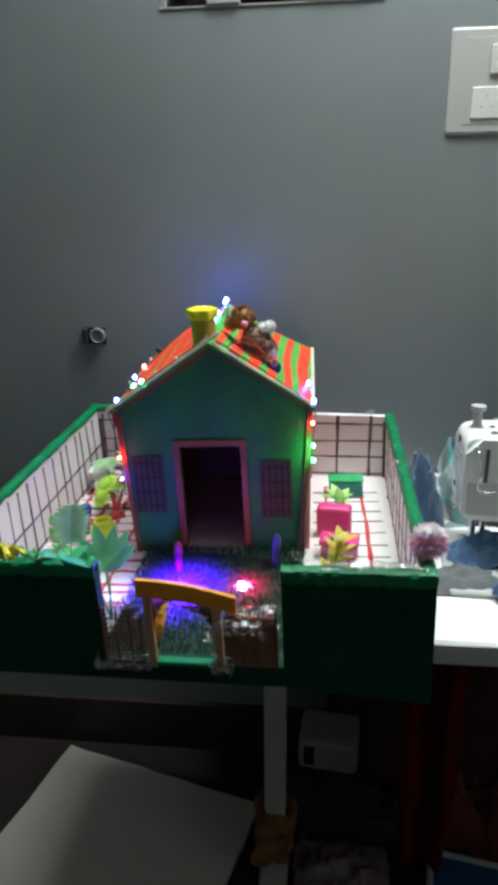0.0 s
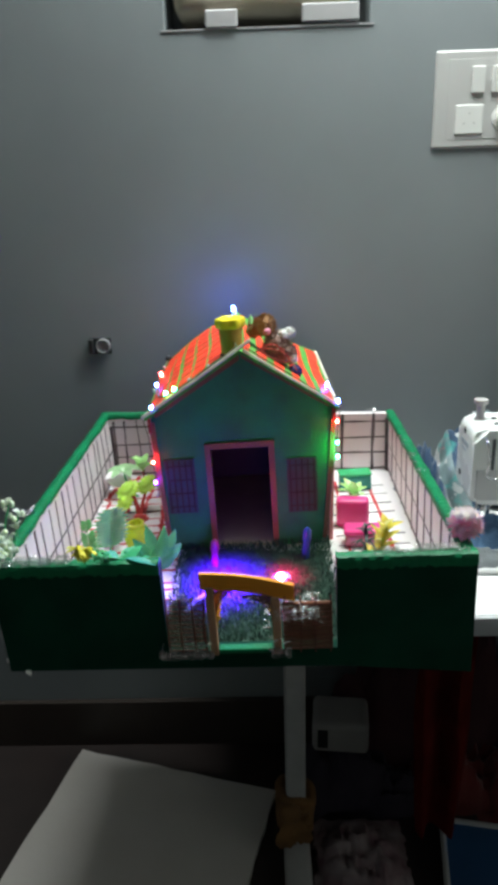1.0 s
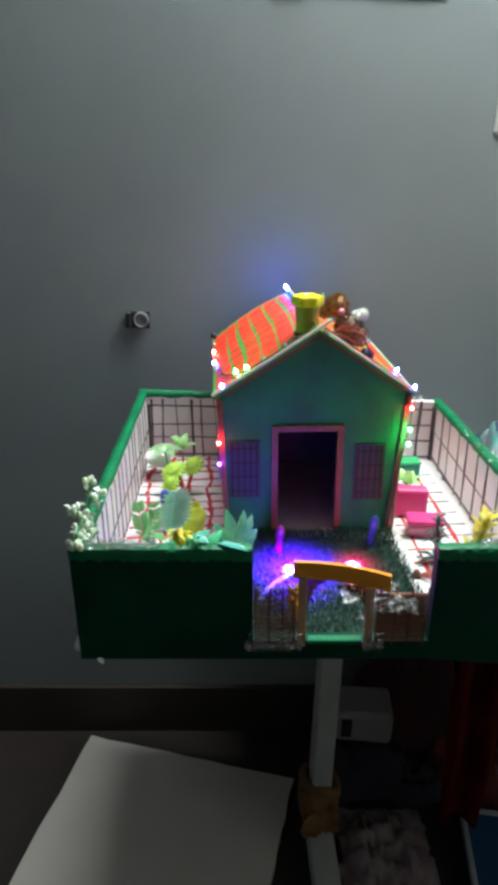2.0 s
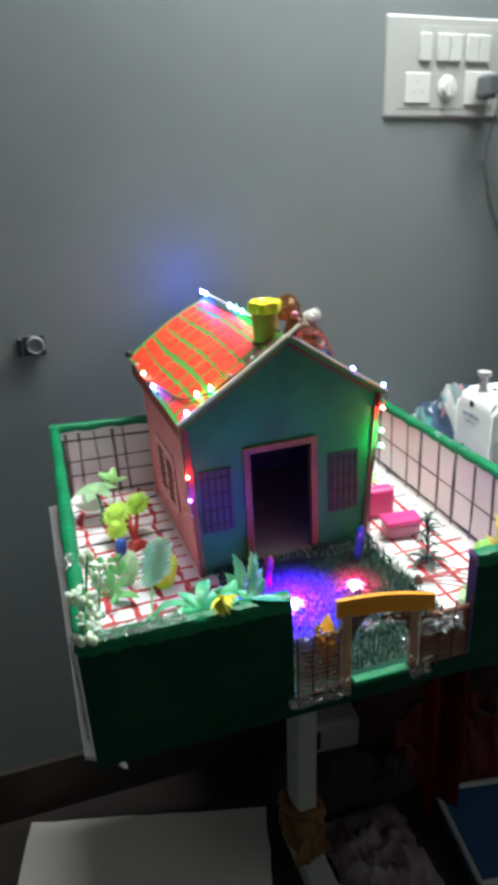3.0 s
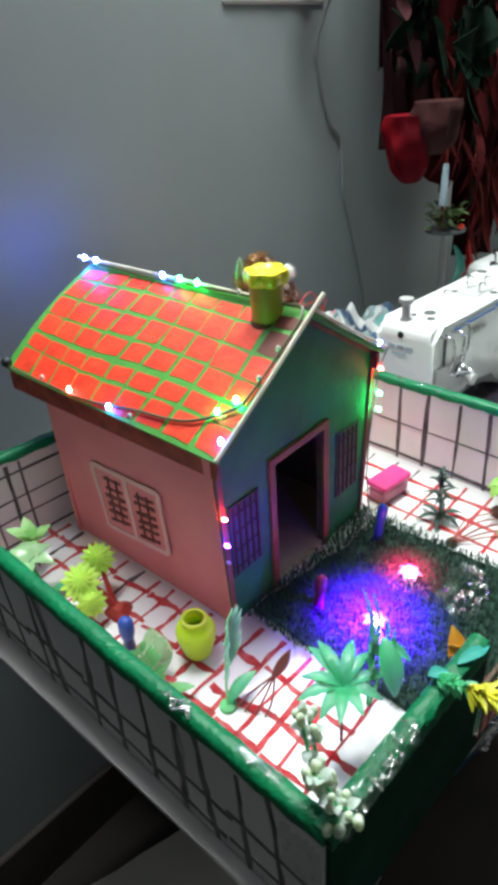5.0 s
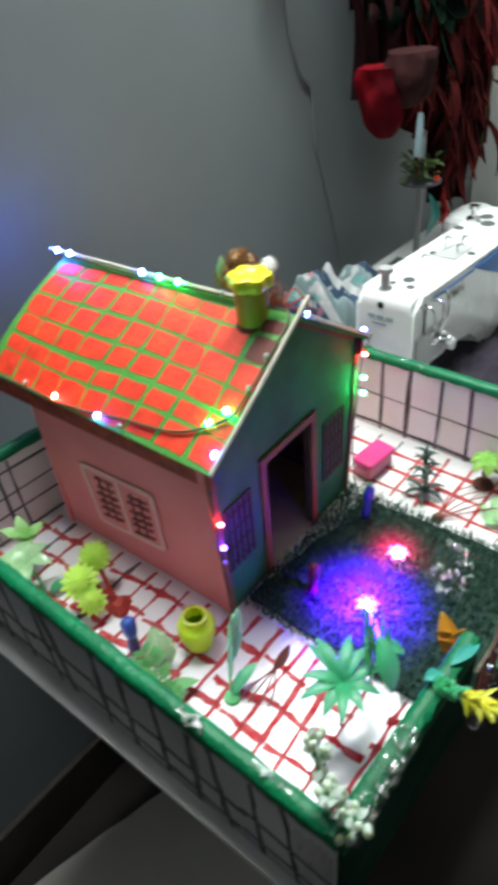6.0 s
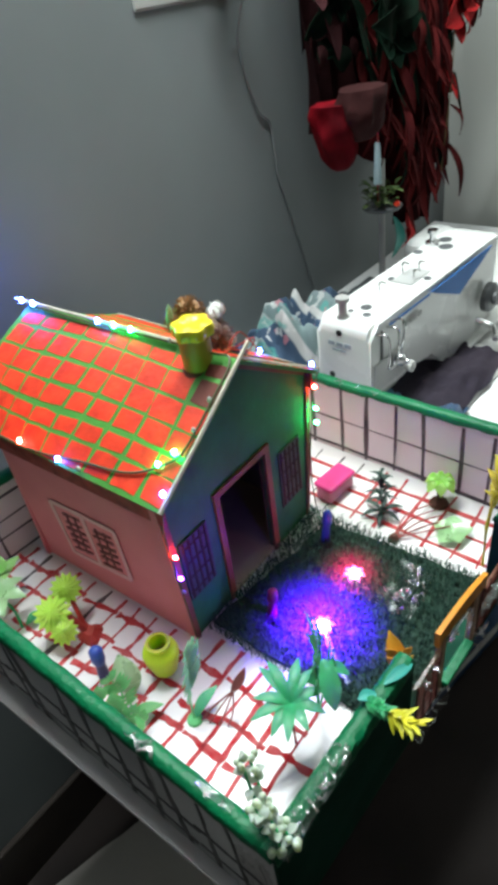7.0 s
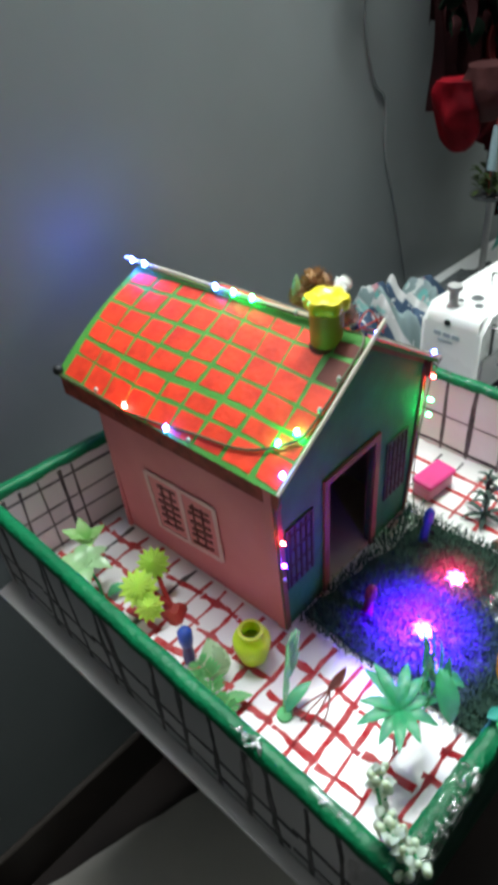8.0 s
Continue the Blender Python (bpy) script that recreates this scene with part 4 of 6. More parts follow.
for x0, x1 in ((-0.090, -0.046), (0.037, 0.090)):
    lf = part("gate_leaf", bx(x0, x1, -0.0025, 0.001, 0.010, 0.076 if x0 < 0 else 0.070, bevel=0.0006), M_PANEL if x0 > 0 else M_PANEL2, gate, "brown see-through leaf with thin lattice")
    for i in range(4):
        x = x0 + (x1 - x0) * (0.03 + 0.94 * i / 3) + RNG.uniform(-0.0015, 0.0015)
        part("lattice_bar", rod(bmesh.new(), smooth_line([(x, -0.0034, 0.007), (x + RNG.uniform(-.002, .002), -0.0036, 0.04), (x + RNG.uniform(-.002, .002), -0.0034, 0.079)], 4), 0.0008, 5), M_MAROON, lf)
    for i in range(11):
        z = 0.013 + 0.0056 * i
        part("lattice_slat", rod(bmesh.new(), smooth_line([(x0 + 0.001, -0.0032, z + RNG.uniform(-.001, .001)), ((x0 + x1) / 2, -0.0036, z + RNG.uniform(-.0015, .0015)), (x1 - 0.001, -0.0032, z + RNG.uniform(-.001, .001))], 3), 0.00055, 5), M_MAROON, lf)
M_BFILM = film_mat("brown_film", tint=(0.50, 0.34, 0.20), clear=0.72, relief=0.15)
for sg, top in ((-1, 0.092), (1, 0.080)):
    arc = [(-0.005 + sg * 0.0305 * math.cos(a), 0.046 + (top - 0.050) * math.sin(a)) for a in [math.pi / 2 * i / 8 for i in range(9)]]
    pts = [(-0.005 + sg * 0.0305, 0.016)] + arc + [(-0.005, top), (-0.005 + sg * 0.0308, top)]
    part("corner_film", prism(bmesh.new(), [(x, -0.0012, z) for x, z in pts], (0, 0.0008, 0)), M_BFILM, gate, "brown clear film round the gate opening")
part("foot_strip", bx(-0.034, 0.024, -0.008, 0.002, 0.010, 0.016, bevel=0.001), M_GREEN_T, gate, "green taped foot strip")
bm = crumple(bmesh.new(), (-0.07, -0.009, 0.006), (0.060, 0.010, 0.012), 16, 11)
part("foot_tape", bm, M_FILM2, gate, "crinkled clear tape")
bm = crumple(bmesh.new(), (0.034, -0.009, 0.006), (0.022, 0.010, 0.014), 10, 12)
part("foot_tape", bm, M_FILM2, gate, "crinkled clear tape")
bm = crumple(bmesh.new(), (0.0, 0.0, 0.0), (0.048, 0.018, 0.006), 12, 13)
bm.transform(pose(0.052, -0.0065, 0.062, 90))
part("leaf_tape", bm, M_FILM2, gate, "crinkled clear tape")
for c, sz, cnt, sd in (((-0.07, -0.010, 0.010), (0.055, 0.008, 0.02), 22, 71), ((0.032, -0.010, 0.010), (0.02, 0.008, 0.022), 12, 72), ((0.055, -0.0085, 0.05), (0.045, 0.004, 0.024), 28, 73), ((0.012, -0.003, 0.066), (0.02, 0.002, 0.012), 7, 74), ((-0.018, -0.003, 0.066), (0.022, 0.002, 0.012), 7, 76), ((0.020, -0.003, 0.034), (0.007, 0.002, 0.030), 6, 77), ((-0.066, -0.0075, 0.045), (0.04, 0.003, 0.045), 6, 76)):
    part("tape_fold", wrinkles(bmesh.new(), c, sz, cnt, sd), M_GLINT, gate, "wrinkled clear tape", smooth=True)


# plants ------------------------------------------------------------------
def rosette(name, at, leaves, length, width, mat, label, tilt=0.5, ribs=0.03, stem=0.0, rz=0.0, seed=1, group=""):
    ob = empty(name, at, label, "toy plant", group, rz=rz)
    r = random.Random(seed)
    if stem:
        part("stem", rod(bmesh.new(), [(0, 0, 0), (0.001, 0.001, stem * 0.5), (0, 0, stem)], 0.0014, 6), M_REDST, ob)
    for k in range(leaves):
        a = 2 * math.pi * k / leaves + r.uniform(-0.2, 0.2)
        e = tilt * r.uniform(0.5, 1.4)
        ln = length * r.uniform(0.8, 1.1)
        d = Vector((math.cos(a) * math.cos(e), math.sin(a) * math.cos(e), math.sin(e)))
        part("leaf", leaf(bmesh.new(), (0, 0, stem), Vector((0, 0, stem)) + d * ln, width, curl=0.22, n=9, ribs=ribs), mat, ob, smooth=True)
    return ob


def spiky_head(bm, c, r, points, mat_thick=0.0025, tilt=None, inner=0.62):
    m = Matrix.Translation(c) @ (tilt or Matrix())
    lo, hi = [], []
    for k in range(points * 2):
        a = math.pi * k / points
        q = r if k % 2 == 0 else r * inner
        p = Vector((q * math.cos(a), q * math.sin(a), -0.12 * q))
        hi.append(bm.verts.new(m @ (p + Vector((0, 0, mat_thick)))))
        lo.append(bm.verts.new(m @ p))
    top, bot = bm.verts.new(m @ Vector((0, 0, mat_thick * 1.8))), bm.verts.new(m @ Vector((0, 0, 0)))
    n = points * 2
    for k in range(n):
        bm.faces.new((hi[k], hi[(k + 1) % n], top)), bm.faces.new((lo[(k + 1) % n], lo[k], bot)), bm.faces.new((lo[k], lo[(k + 1) % n], hi[(k + 1) % n], hi[k]))
    return bm


# green rosette and blue-green sprig by the front wall
rosette("toy_rosette", (-0.118, 0.876, GZ), 11, 0.040, 0.0108, M_LEAF, "glossy green leaf rosette standing on the tiled yard", 0.26, 0.05, 0.068, 20, 5)
tall = empty("tall_sprig", (-0.075, 0.878, GZ), "tall green ribbed leaf head standing beside the rosette", "toy plant")
part("stem", rod(bmesh.new(), smooth_line([(0, 0, 0), (0.002, 0.001, 0.04), (0, 0, 0.074)], 5), 0.0018, 6), M_FROND, tall, smooth=True)
part("stem", rod(bmesh.new(), smooth_line([(0, -0.002, 0), (-0.006, -0.012, 0.05), (-0.012, -0.018, 0.100)], 5), 0.0013, 6), M_FROND, tall, smooth=True)
fan_way = Vector((0.83, 0.56, 0))
for a, ln, back in ((-1.2, 0.040, 0.0), (-0.85, 0.047, 0.002), (-0.45, 0.052, -0.002), (-0.08, 0.056, 0.001), (0.35, 0.053, -0.002), (0.75, 0.049, 0.002), (1.15, 0.042, 0.0), (-1.0, 0.032, -0.010), (0.0, 0.036, -0.012), (0.95, 0.033, -0.010)):
    d = (fan_way * math.sin(a) + Vector((0, 0, math.cos(a)))) + Vector((-0.56, 0.83, 0)) * back * 20
    c = Vector((0, back, 0.066))
    part("leaf", leaf(bmesh.new(), c + d * 0.003, c + d * ln, 0.0165, up=(0.56, -0.83, 0.1), curl=0.10, n=14, ribs=0.045), M_FROND, tall, smooth=True)
for base, tip, w in (((-0.010, -0.016, 0.104), (-0.034, -0.043, 0.080), 0.018), ((-0.009, -0.014, 0.090), (0.006, -0.034, 0.078), 0.013)):
    part("leaf", leaf(bmesh.new(), base, tip, w, curl=0.2, n=14, ribs=0.045), M_FROND, tall, smooth=True)

# yellow-tipped sprig over the rim by the gate
sp = empty("rim_sprig", (-0.111, 0.806, RZ), "green and yellow feathery sprig lying over the wall rim", "toy plant")
R3 = random.Random(21)
for k in range(84):
    t = k / 84
    c = Vector((-0.018 * t, -0.046 * t, 0.005 + 0.038 * t))
    a = R3.uniform(0, 6.283)
    d = Vector((math.cos(a) * 0.8, -0.6 + R3.uniform(-.5, .3), math.sin(a) * 0.8)).normalized()
    part("needle_leaf", leaf(bmesh.new(), c, c + d * R3.uniform(0.006, 0.011) * (1.45 if t > 0.5 else 1), 0.0036, curl=0.1, n=3), M_SPRIG if t > 0.5 else M_FROND, sp)
rl = empty("rim_leaf", (-0.094, 0.803, RZ + 0.0015), "teal leaves taped on the wall rim by the gate", "toy plant")
for base, tip, w in (((0.004, -0.002, 0.002), (0.036, -0.011, -0.002), 0.010), ((-0.006, 0, 0.002), (-0.020, 0.008, 0.006), 0.011)):
    part("leaf", leaf(bmesh.new(), base, tip, w, curl=0.06, n=12, ribs=0.012), M_TEAL, rl, smooth=True)

# white bud sprig over the corner
jas = empty("bud_sprig", (-0.222, 0.822, RZ), "white budded sprig with green stems over the yard corner", "toy plant")
stems = [[(0, 0, 0), (-0.002, 0.006, 0.030), (0.004, 0.018, 0.058)], [(0, 0, 0), (-0.004, -0.004, 0.024), (-0.008, -0.016, 0.016), (-0.013, -0.020, 0.002)],
         [(0.004, 0.002, 0), (0.008, 0.010, 0.024), (0.012, 0.018, 0.046)], [(0, 0, 0.005), (-0.008, 0, 0.030), (-0.013, -0.010, 0.040)], [(0, 0, 0), (-0.002, -0.012, 0.012), (-0.004, -0.030, 0.006)]]
for st in stems:
    line = smooth_line(st, 5)
    part("stem", rod(bmesh.new(), line, 0.0012, 5), M_LEAF, jas)
    for p in line[2:]:
        for q in range(1 + (R3.random() < 0.5)):
            o = Vector((R3.uniform(-1, 1), R3.uniform(-1, 1), R3.uniform(-.5, 1))) * 0.007
            if R3.random() < 0.72:
                part("bud", ball(bmesh.new(), p + o * 0.8, R3.uniform(0.0026, 0.0036), 2, (R3.uniform(0.8, 1.1), R3.uniform(0.8, 1.2), R3.uniform(1.2, 1.8))), M_BUD, jas, smooth=True)
            else:
                part("leaf", leaf(bmesh.new(), p, p + o.normalized() * R3.uniform(0.007, 0.011), 0.0065, n=6), M_BUD, jas, smooth=True)

# pieces beside the pink side of the house
star = empty("star_palm", (-0.152, 1.141, GZ), "toy palm with two lime star heads on a red trunk", "toy plant")
part("trunk", rod(bmesh.new(), smooth_line([(0.012, -0.004, 0), (0.008, 0.006, 0.018), (0.0, 0.020, 0.036)], 4), 0.0048, 8, 0.6), M_REDST, star)
part("trunk", rod(bmesh.new(), smooth_line([(0.012, -0.004, 0), (0.016, 0.010, 0.020), (0.023, 0.028, 0.038)], 4), 0.0036, 8, 0.6), M_REDST, star)
part("foot", lathe(bmesh.new(), [(0.014, 0), (0.012, 0.004), (0.006, 0.009)], Matrix.Translation((0.012, -0.006, 0)), 14, lobes=3, lobe=0.18), M_REDST, star)
for c, r, npt, a in (((-0.006, 0.022, 0.040), 0.0215, 14, 0.5), ((0.024, 0.032, 0.044), 0.019, 14, 0.65), ((-0.010, 0.004, 0.026), 0.0165, 12, 0.75)):
    part("star_head", spiky_head(bmesh.new(), c, r, npt, 0.004, tilt=Matrix.Rotation(a, 4, Vector((0.8, -0.6, 0))), inner=0.72), M_LIME, star)
    part("star_centre", spiky_head(bmesh.new(), Vector(c) + Vector((-0.001, -0.001, 0.004)), r * 0.62, npt, 0.004, tilt=Matrix.Rotation(a, 4, Vector((0.8, -0.6, 0))) @ Matrix.Rotation(0.2, 4, "Z"), inner=0.66), M_LIME, star)

M_CLEARG = paint("clear_green_plastic", (0.50, 0.78, 0.42), 0.3, (0.38, 0.68, 0.32), 40, 0.6, 0.1, trans=0.35, alpha=0.8, coat=0.4)
pl = empty("pale_palm", (-0.176, 1.212, GZ), "pale green toy palm with white disc behind the star palm", "toy plant")
part("stem", rod(bmesh.new(), smooth_line([(0, 0, 0), (0.004, 0.01, 0.02), (0, 0.018, 0.042)], 4), 0.0018, 6), M_LEAF, pl, smooth=True)
for a in range(6):
    d = Vector((math.cos(a * 1.05), math.sin(a * 1.05), 0.25))
    part("leaf", leaf(bmesh.new(), (0, 0.018, 0.042), Vector((0, 0.018, 0.042)) + d * 0.03, 0.018, curl=0.3, n=8, ribs=0.03), M_CLEARG, pl, smooth=True)
part("disc", lathe(bmesh.new(), [(0.020, 0), (0.0215, 0.0015), (0.020, 0.003), (0.002, 0.002)], pose(-0.014, 0.03, 0.026, 20, 18), 20), M_CARD, pl, "white disc")
part("leaf", leaf(bmesh.new(), (0.004, -0.002, 0.002), (0.026, -0.012, 0.012), 0.014, n=6), M_LEAF, pl, smooth=True)
rosette("toy_rosette", (-0.150, 1.262, GZ), 6, 0.034, 0.016, M_PALE_G, "pale green toy plant near the back wall", 0.9, 0.03, 0.03, 0, 41)

peg = empty("blue_peg", (-0.170, 1.080, GZ), "blue plastic peg standing on the tiled yard", "toy peg")
part("peg_body", lathe(bmesh.new(), [(0.0055, 0), (0.0062, 0.01), (0.005, 0.022), (0.0058, 0.024)], pose(0, 0, 0, -8, 6), 12), M_NAVY, peg, smooth=True)
part("peg_head", lathe(bmesh.new(), [(0.0058, 0.024), (0.0074, 0.03), (0.0074, 0.042), (0.004, 0.046)], pose(0, 0, 0, -8, 6), 12), M_BLUE, peg, smooth=True)

M_JAR = paint("lime_jar_plastic", (0.62, 0.86, 0.04), 0.4, (0.54, 0.78, 0.04), 40, 0.5, 0.05, glow_through=1.0)
jar = empty("lime_jar", (-0.126, 1.034, GZ), "lime green plastic jar with an open neck", "toy jar")
part("jar_body", lathe(bmesh.new(), [(0.011, 0), (0.0135, 0.004), (0.0180, 0.022), (0.0190, 0.031), (0.017, 0.037), (0.0115, 0.040), (0.011, 0.045), (0.0125, 0.047), (0.0095, 0.047), (0.009, 0.034)], seg=24, cap=False), M_JAR, jar, smooth=True)
fern = empty("toy_fern", (-0.192, 1.030, GZ), "bright green ribbed toy fern by the yard wall", "toy plant")
M_FERN = paint("fern_green_plastic", (0.09, 0.52, 0.13), 0.5, (0.06, 0.42, 0.10), 60, 0.7, 0.1, glow_through=0.5)


def frond(line, length, mat, parent, count=11):
    """A ribbed frond: a stem with paired narrow leaflets that shorten to the tip."""
    line = smooth_line(line, 8)
    part("stem", rod(bmesh.new(), line, 0.0011, 6, 0.6), mat, parent, smooth=True)
    for k in range(count):
        t = 0.18 + 0.8 * k / count
        q = t * (len(line) - 1)
        c = line[int(q)]
        d = (line[min(int(q) + 1, len(line) - 1)] - c).normalized()
        side = d.cross(Vector((-0.5, -0.6, 0.6))).normalized()
        for sg in (-1, 1):
            e = (side * sg + d * 0.55).normalized()
            part("leaflet", leaf(bmesh.new(), c, c + e * length * (0.45 + 0.75 * math.sin(math.pi * (0.2 + 0.75 * t))), 0.0045, up=(-0.5, -0.6, 0.6), curl=0.12, n=4), mat, parent)


frond([(0, 0, 0), (-0.006, 0.010, 0.022), (-0.010, 0.022, 0.046)], 0.015, M_FERN, fern)
frond([(0, 0, 0), (0.006, -0.012, 0.014), (0.004, -0.030, 0.020)], 0.012, M_FERN, fern, 9)
frond([(0.002, 0.002, 0), (0.014, 0.012, 0.022), (0.012, 0.024, 0.042)], 0.014, M_FERN, fern, 10)
part("leaf", leaf(bmesh.new(), (0.026, 0.012, 0.004), (0.034, 0.030, 0.042), 0.030, up=(-0.5, -0.7, 0.4), curl=0.2, n=10), M_CLEARG, fern, "clear pale green round leaf", smooth=True)
part("leaf", leaf(bmesh.new(), (0.004, -0.006, 0.002), (0.030, -0.026, 0.014), 0.014, curl=0.2, n=8), M_FERN, fern, smooth=True)
fe = empty("mint_feather", (-0.153, 0.971, GZ), "mint green ribbed round leaf standing on the tiled yard", "toy plant")
quill = smooth_line([(0, 0, 0), (0.002, 0.001, 0.035), (0.008, 0.002, 0.068), (0.010, 0.002, 0.087)], 6)
part("quill", rod(bmesh.new(), quill, 0.0013, 6), M_MINT, fe, smooth=True)
fan_dir, fan_face = Vector((-0.90, -0.43, 0)), Vector((0.43, -0.90, 0.15))
for k in range(24):
    t, sg = (k // 2) / 11, 1 if k % 2 else -1
    z = 0.050 + 0.046 * t
    c = Vector((0.004 + 0.006 * t, 0.002, z))
    ln = 0.005 + 0.020 * math.sqrt(max(0.0, 1 - (1.9 * t - 0.95) ** 2))
    d = fan_dir * sg + Vector((0, 0, -0.30 + 0.75 * t)) + fan_face * R3.uniform(0.25, 0.42)
    part("barb", leaf(bmesh.new(), c, c + d * ln, 0.0072, up=fan_face, curl=0.10, n=5, shape=0.6), M_MINT, fe, smooth=True)
part("leaf", leaf(bmesh.new(), (0, 0, 0.003), (0.032, -0.004, 0.022), 0.013, curl=0.2, n=6), M_LEAF, fe, smooth=True)
part("base", lathe(bmesh.new(), [(0.008, 0), (0.0075, 0.003), (0.002, 0.005)], seg=12), M_MINT, fe, smooth=True)
M_TINE = paint("brown_tine", (0.36, 0.10, 0.085), 0.5)
rk = empty("toy_rake", (-0.142, 0.952, GZ), "brown-red toy rake with thin tines leaning on the floor", "toy rake")
for k in range(4):
    f = k / 3 - 0.5
    part("tine", rod(bmesh.new(), smooth_line([(-0.004 + 0.010 * f, -0.026 * f, 0.0008), (0.006 + 0.008 * f, -0.004 - 0.020 * f, 0.014), (0.021, -0.009, 0.033)], 4), 0.0009, 5), M_TINE, rk)
part("handle", leaf(bmesh.new(), (0.019, -0.008, 0.030), (0.035, -0.016, 0.056), 0.0095, up=(-0.6, -0.7, 0.5), curl=0.05, n=7, thick=0.0016), M_TINE, rk, smooth=True)

# pieces on the other side
sofa = empty("toy_sofa", (0.196, 1.021, GZ), "low hot pink plastic toy seat beside the house", "toy sofa", rz=-8)
part("seat", bx(-0.024, 0.024, -0.014, 0.012, 0.0, 0.019, bevel=0.004, seg=2), M_ROSE, sofa)
part("cushion", bx(-0.026, 0.026, -0.016, 0.014, 0.0192, 0.027, bevel=0.0035, seg=3), M_PINKT, sofa)
part("backrest", bx(-0.037, 0.011, 0.045, 0.067, 0.0, 0.044, bevel=0.005, seg=2), M_PINKT, sofa)
tx = empty("teal_box", (0.213, 1.205, GZ), "teal plastic toy box against the back wall", "toy box")
part("box_body", bx(-0.026, 0.026, -0.012, 0.012, 0.0, 0.026, bevel=0.002), M_TEAL, tx)
part("box_lid", bx(-0.027, 0.027, -0.013, 0.013, 0.0262, 0.031, bevel=0.0015), M_LEAF, tx)
rosette("toy_rosette", (0.200, 1.130, GZ), 7, 0.036, 0.015, M_PALE_G, "pale green leafy plant behind the pink sofa", 1.0, 0.03, 0.015, 0, 51)
wd = empty("dark_weed", (0.190, 0.948, GZ), "dark grey-green thin-leaved toy plant on the floor", "toy plant")
part("stem", rod(bmesh.new(), smooth_line([(0, 0, 0), (0.001, 0.002, 0.030), (-0.002, 0.004, 0.062)], 5), 0.0016, 6), M_DKLEAF, wd, smooth=True)
for k in range(22):
    a, z = k * 2.4, 0.014 + 0.0023 * k
    d = Vector((math.cos(a) * 0.8, math.sin(a) * 0.8, 0.25 + 0.30 * (k % 3)))
    c = Vector((0, 0.003 * z / 0.06, z))
    part("leaf", leaf(bmesh.new(), c, c + d.normalized() * (0.026 - 0.0006 * k), 0.0042, curl=0.5, n=6), M_DKLEAF, wd, smooth=True)
for k in range(6):
    a = k * 1.05 + 0.3
    part("leaf", leaf(bmesh.new(), (0, 0, 0.004), (0.028 * math.cos(a), 0.028 * math.sin(a), 0.006), 0.007, curl=0.25, n=6), M_DKLEAF, wd, smooth=True)
pm = empty("lime_palm", (0.240, 0.895, GZ), "toy palm with a lime canopy on a brown trunk", "toy plant")
part("trunk", rod(bmesh.new(), [(0, 0, 0), (0.001, 0.001, 0.016), (0, 0, 0.040)], 0.0045, 8, 0.55), M_TRUNK, pm)
part("foot", lathe(bmesh.new(), [(0.013, 0), (0.011, 0.004), (0.004, 0.008)], seg=12), M_TRUNK, pm)
for k in range(7):
    a = 2 * math.pi * k / 7
    part("frond", leaf(bmesh.new(), (0, 0, 0.041), (0.021 * math.cos(a), 0.021 * math.sin(a), 0.034), 0.017, curl=0.35, n=6), M_LIME_G, pm, smooth=True)
fan = empty("red_twig_fan", (0.156, 0.915, GZ), "fan of thin red-brown twigs lying on the tiles", "toy plant")
for k in range(5):
    part("twig", rod(bmesh.new(), smooth_line([(0, 0, 0.0022), (0.028 + 0.002 * k, -0.034 + 0.009 * k, 0.010), (0.060 + 0.004 * k, -0.058 + 0.011 * k, 0.003)], 5), 0.0009, 5), M_TINE, fan)
part("base", lathe(bmesh.new(), [(0.006, 0), (0.006, 0.004), (0.003, 0.01)], seg=10), M_TRUNK, fan)
gl2 = empty("fallen_leaf", (0.196, 0.858, GZ), "pale green leaf bunch near the front wall", "toy plant")
for tip in ((0.026, 0.010, 0.009), (-0.022, 0.008, 0.008), (0.004, 0.026, 0.008), (0.014, -0.018, 0.012), (-0.014, -0.014, 0.012)):
    part("leaf", leaf(bmesh.new(), (0, 0, 0.003), tip, 0.022, curl=0.10, n=12, ribs=0.025), M_CLEARG, gl2, smooth=True)
M_YPETAL = paint("yellow_petal", (0.84, 0.66, 0.04), 0.5, (0.72, 0.58, 0.05), 40, 0.6, 0.1, glow_through=0.6)
yf = empty("yellow_flower", (0.184, 0.812, GZ), "yellow feathery toy flower behind the front wall", "toy plant")
part("stem", rod(bmesh.new(), [(-0.012, 0, 0), (-0.012, 0.002, 0.06), (0.004, 0.0, 0.138)], 0.002, 6), M_SPRIG, yf)
for k in range(16):
    t = k / 16
    c = Vector((-0.010 + 0.016 * t, 0, 0.088 + 0.050 * t))
    a = k * 2.4
    d = Vector((0.55 * math.cos(a) + 0.25, 0.35 * math.sin(a), 0.8)).normalized()
    part("petal", leaf(bmesh.new(), c, c + d * R3.uniform(0.020, 0.030), 0.0095, n=6), M_YPETAL, yf, smooth=True)
for nm, at, mt, lab, hgt in (("door_peg", (-0.013, 0.976, GZ + 0.004), M_MAG, "magenta peg standing on the lawn by the door", 0.042), ("door_peg", (0.112, 0.984, GZ + 0.004), M_BLUE, "blue peg standing on the lawn by the door", 0.048)):
    ob = empty(nm, at, lab, "toy peg", "pegs by the door")
    part("peg_body", lathe(bmesh.new(), [(0.007, 0), (0.0055, 0.004), (0.0045, hgt * 0.55), (0.0062, hgt * 0.6), (0.0055, hgt * 0.9), (0.002, hgt)], pose(0, 0, 0, 4, 5), 12), mt, ob, smooth=True)
ol = empty("orange_leaf", (-0.006, 0.824, GZ + 0.006), "orange leaf standing near the gate", "toy leaf")
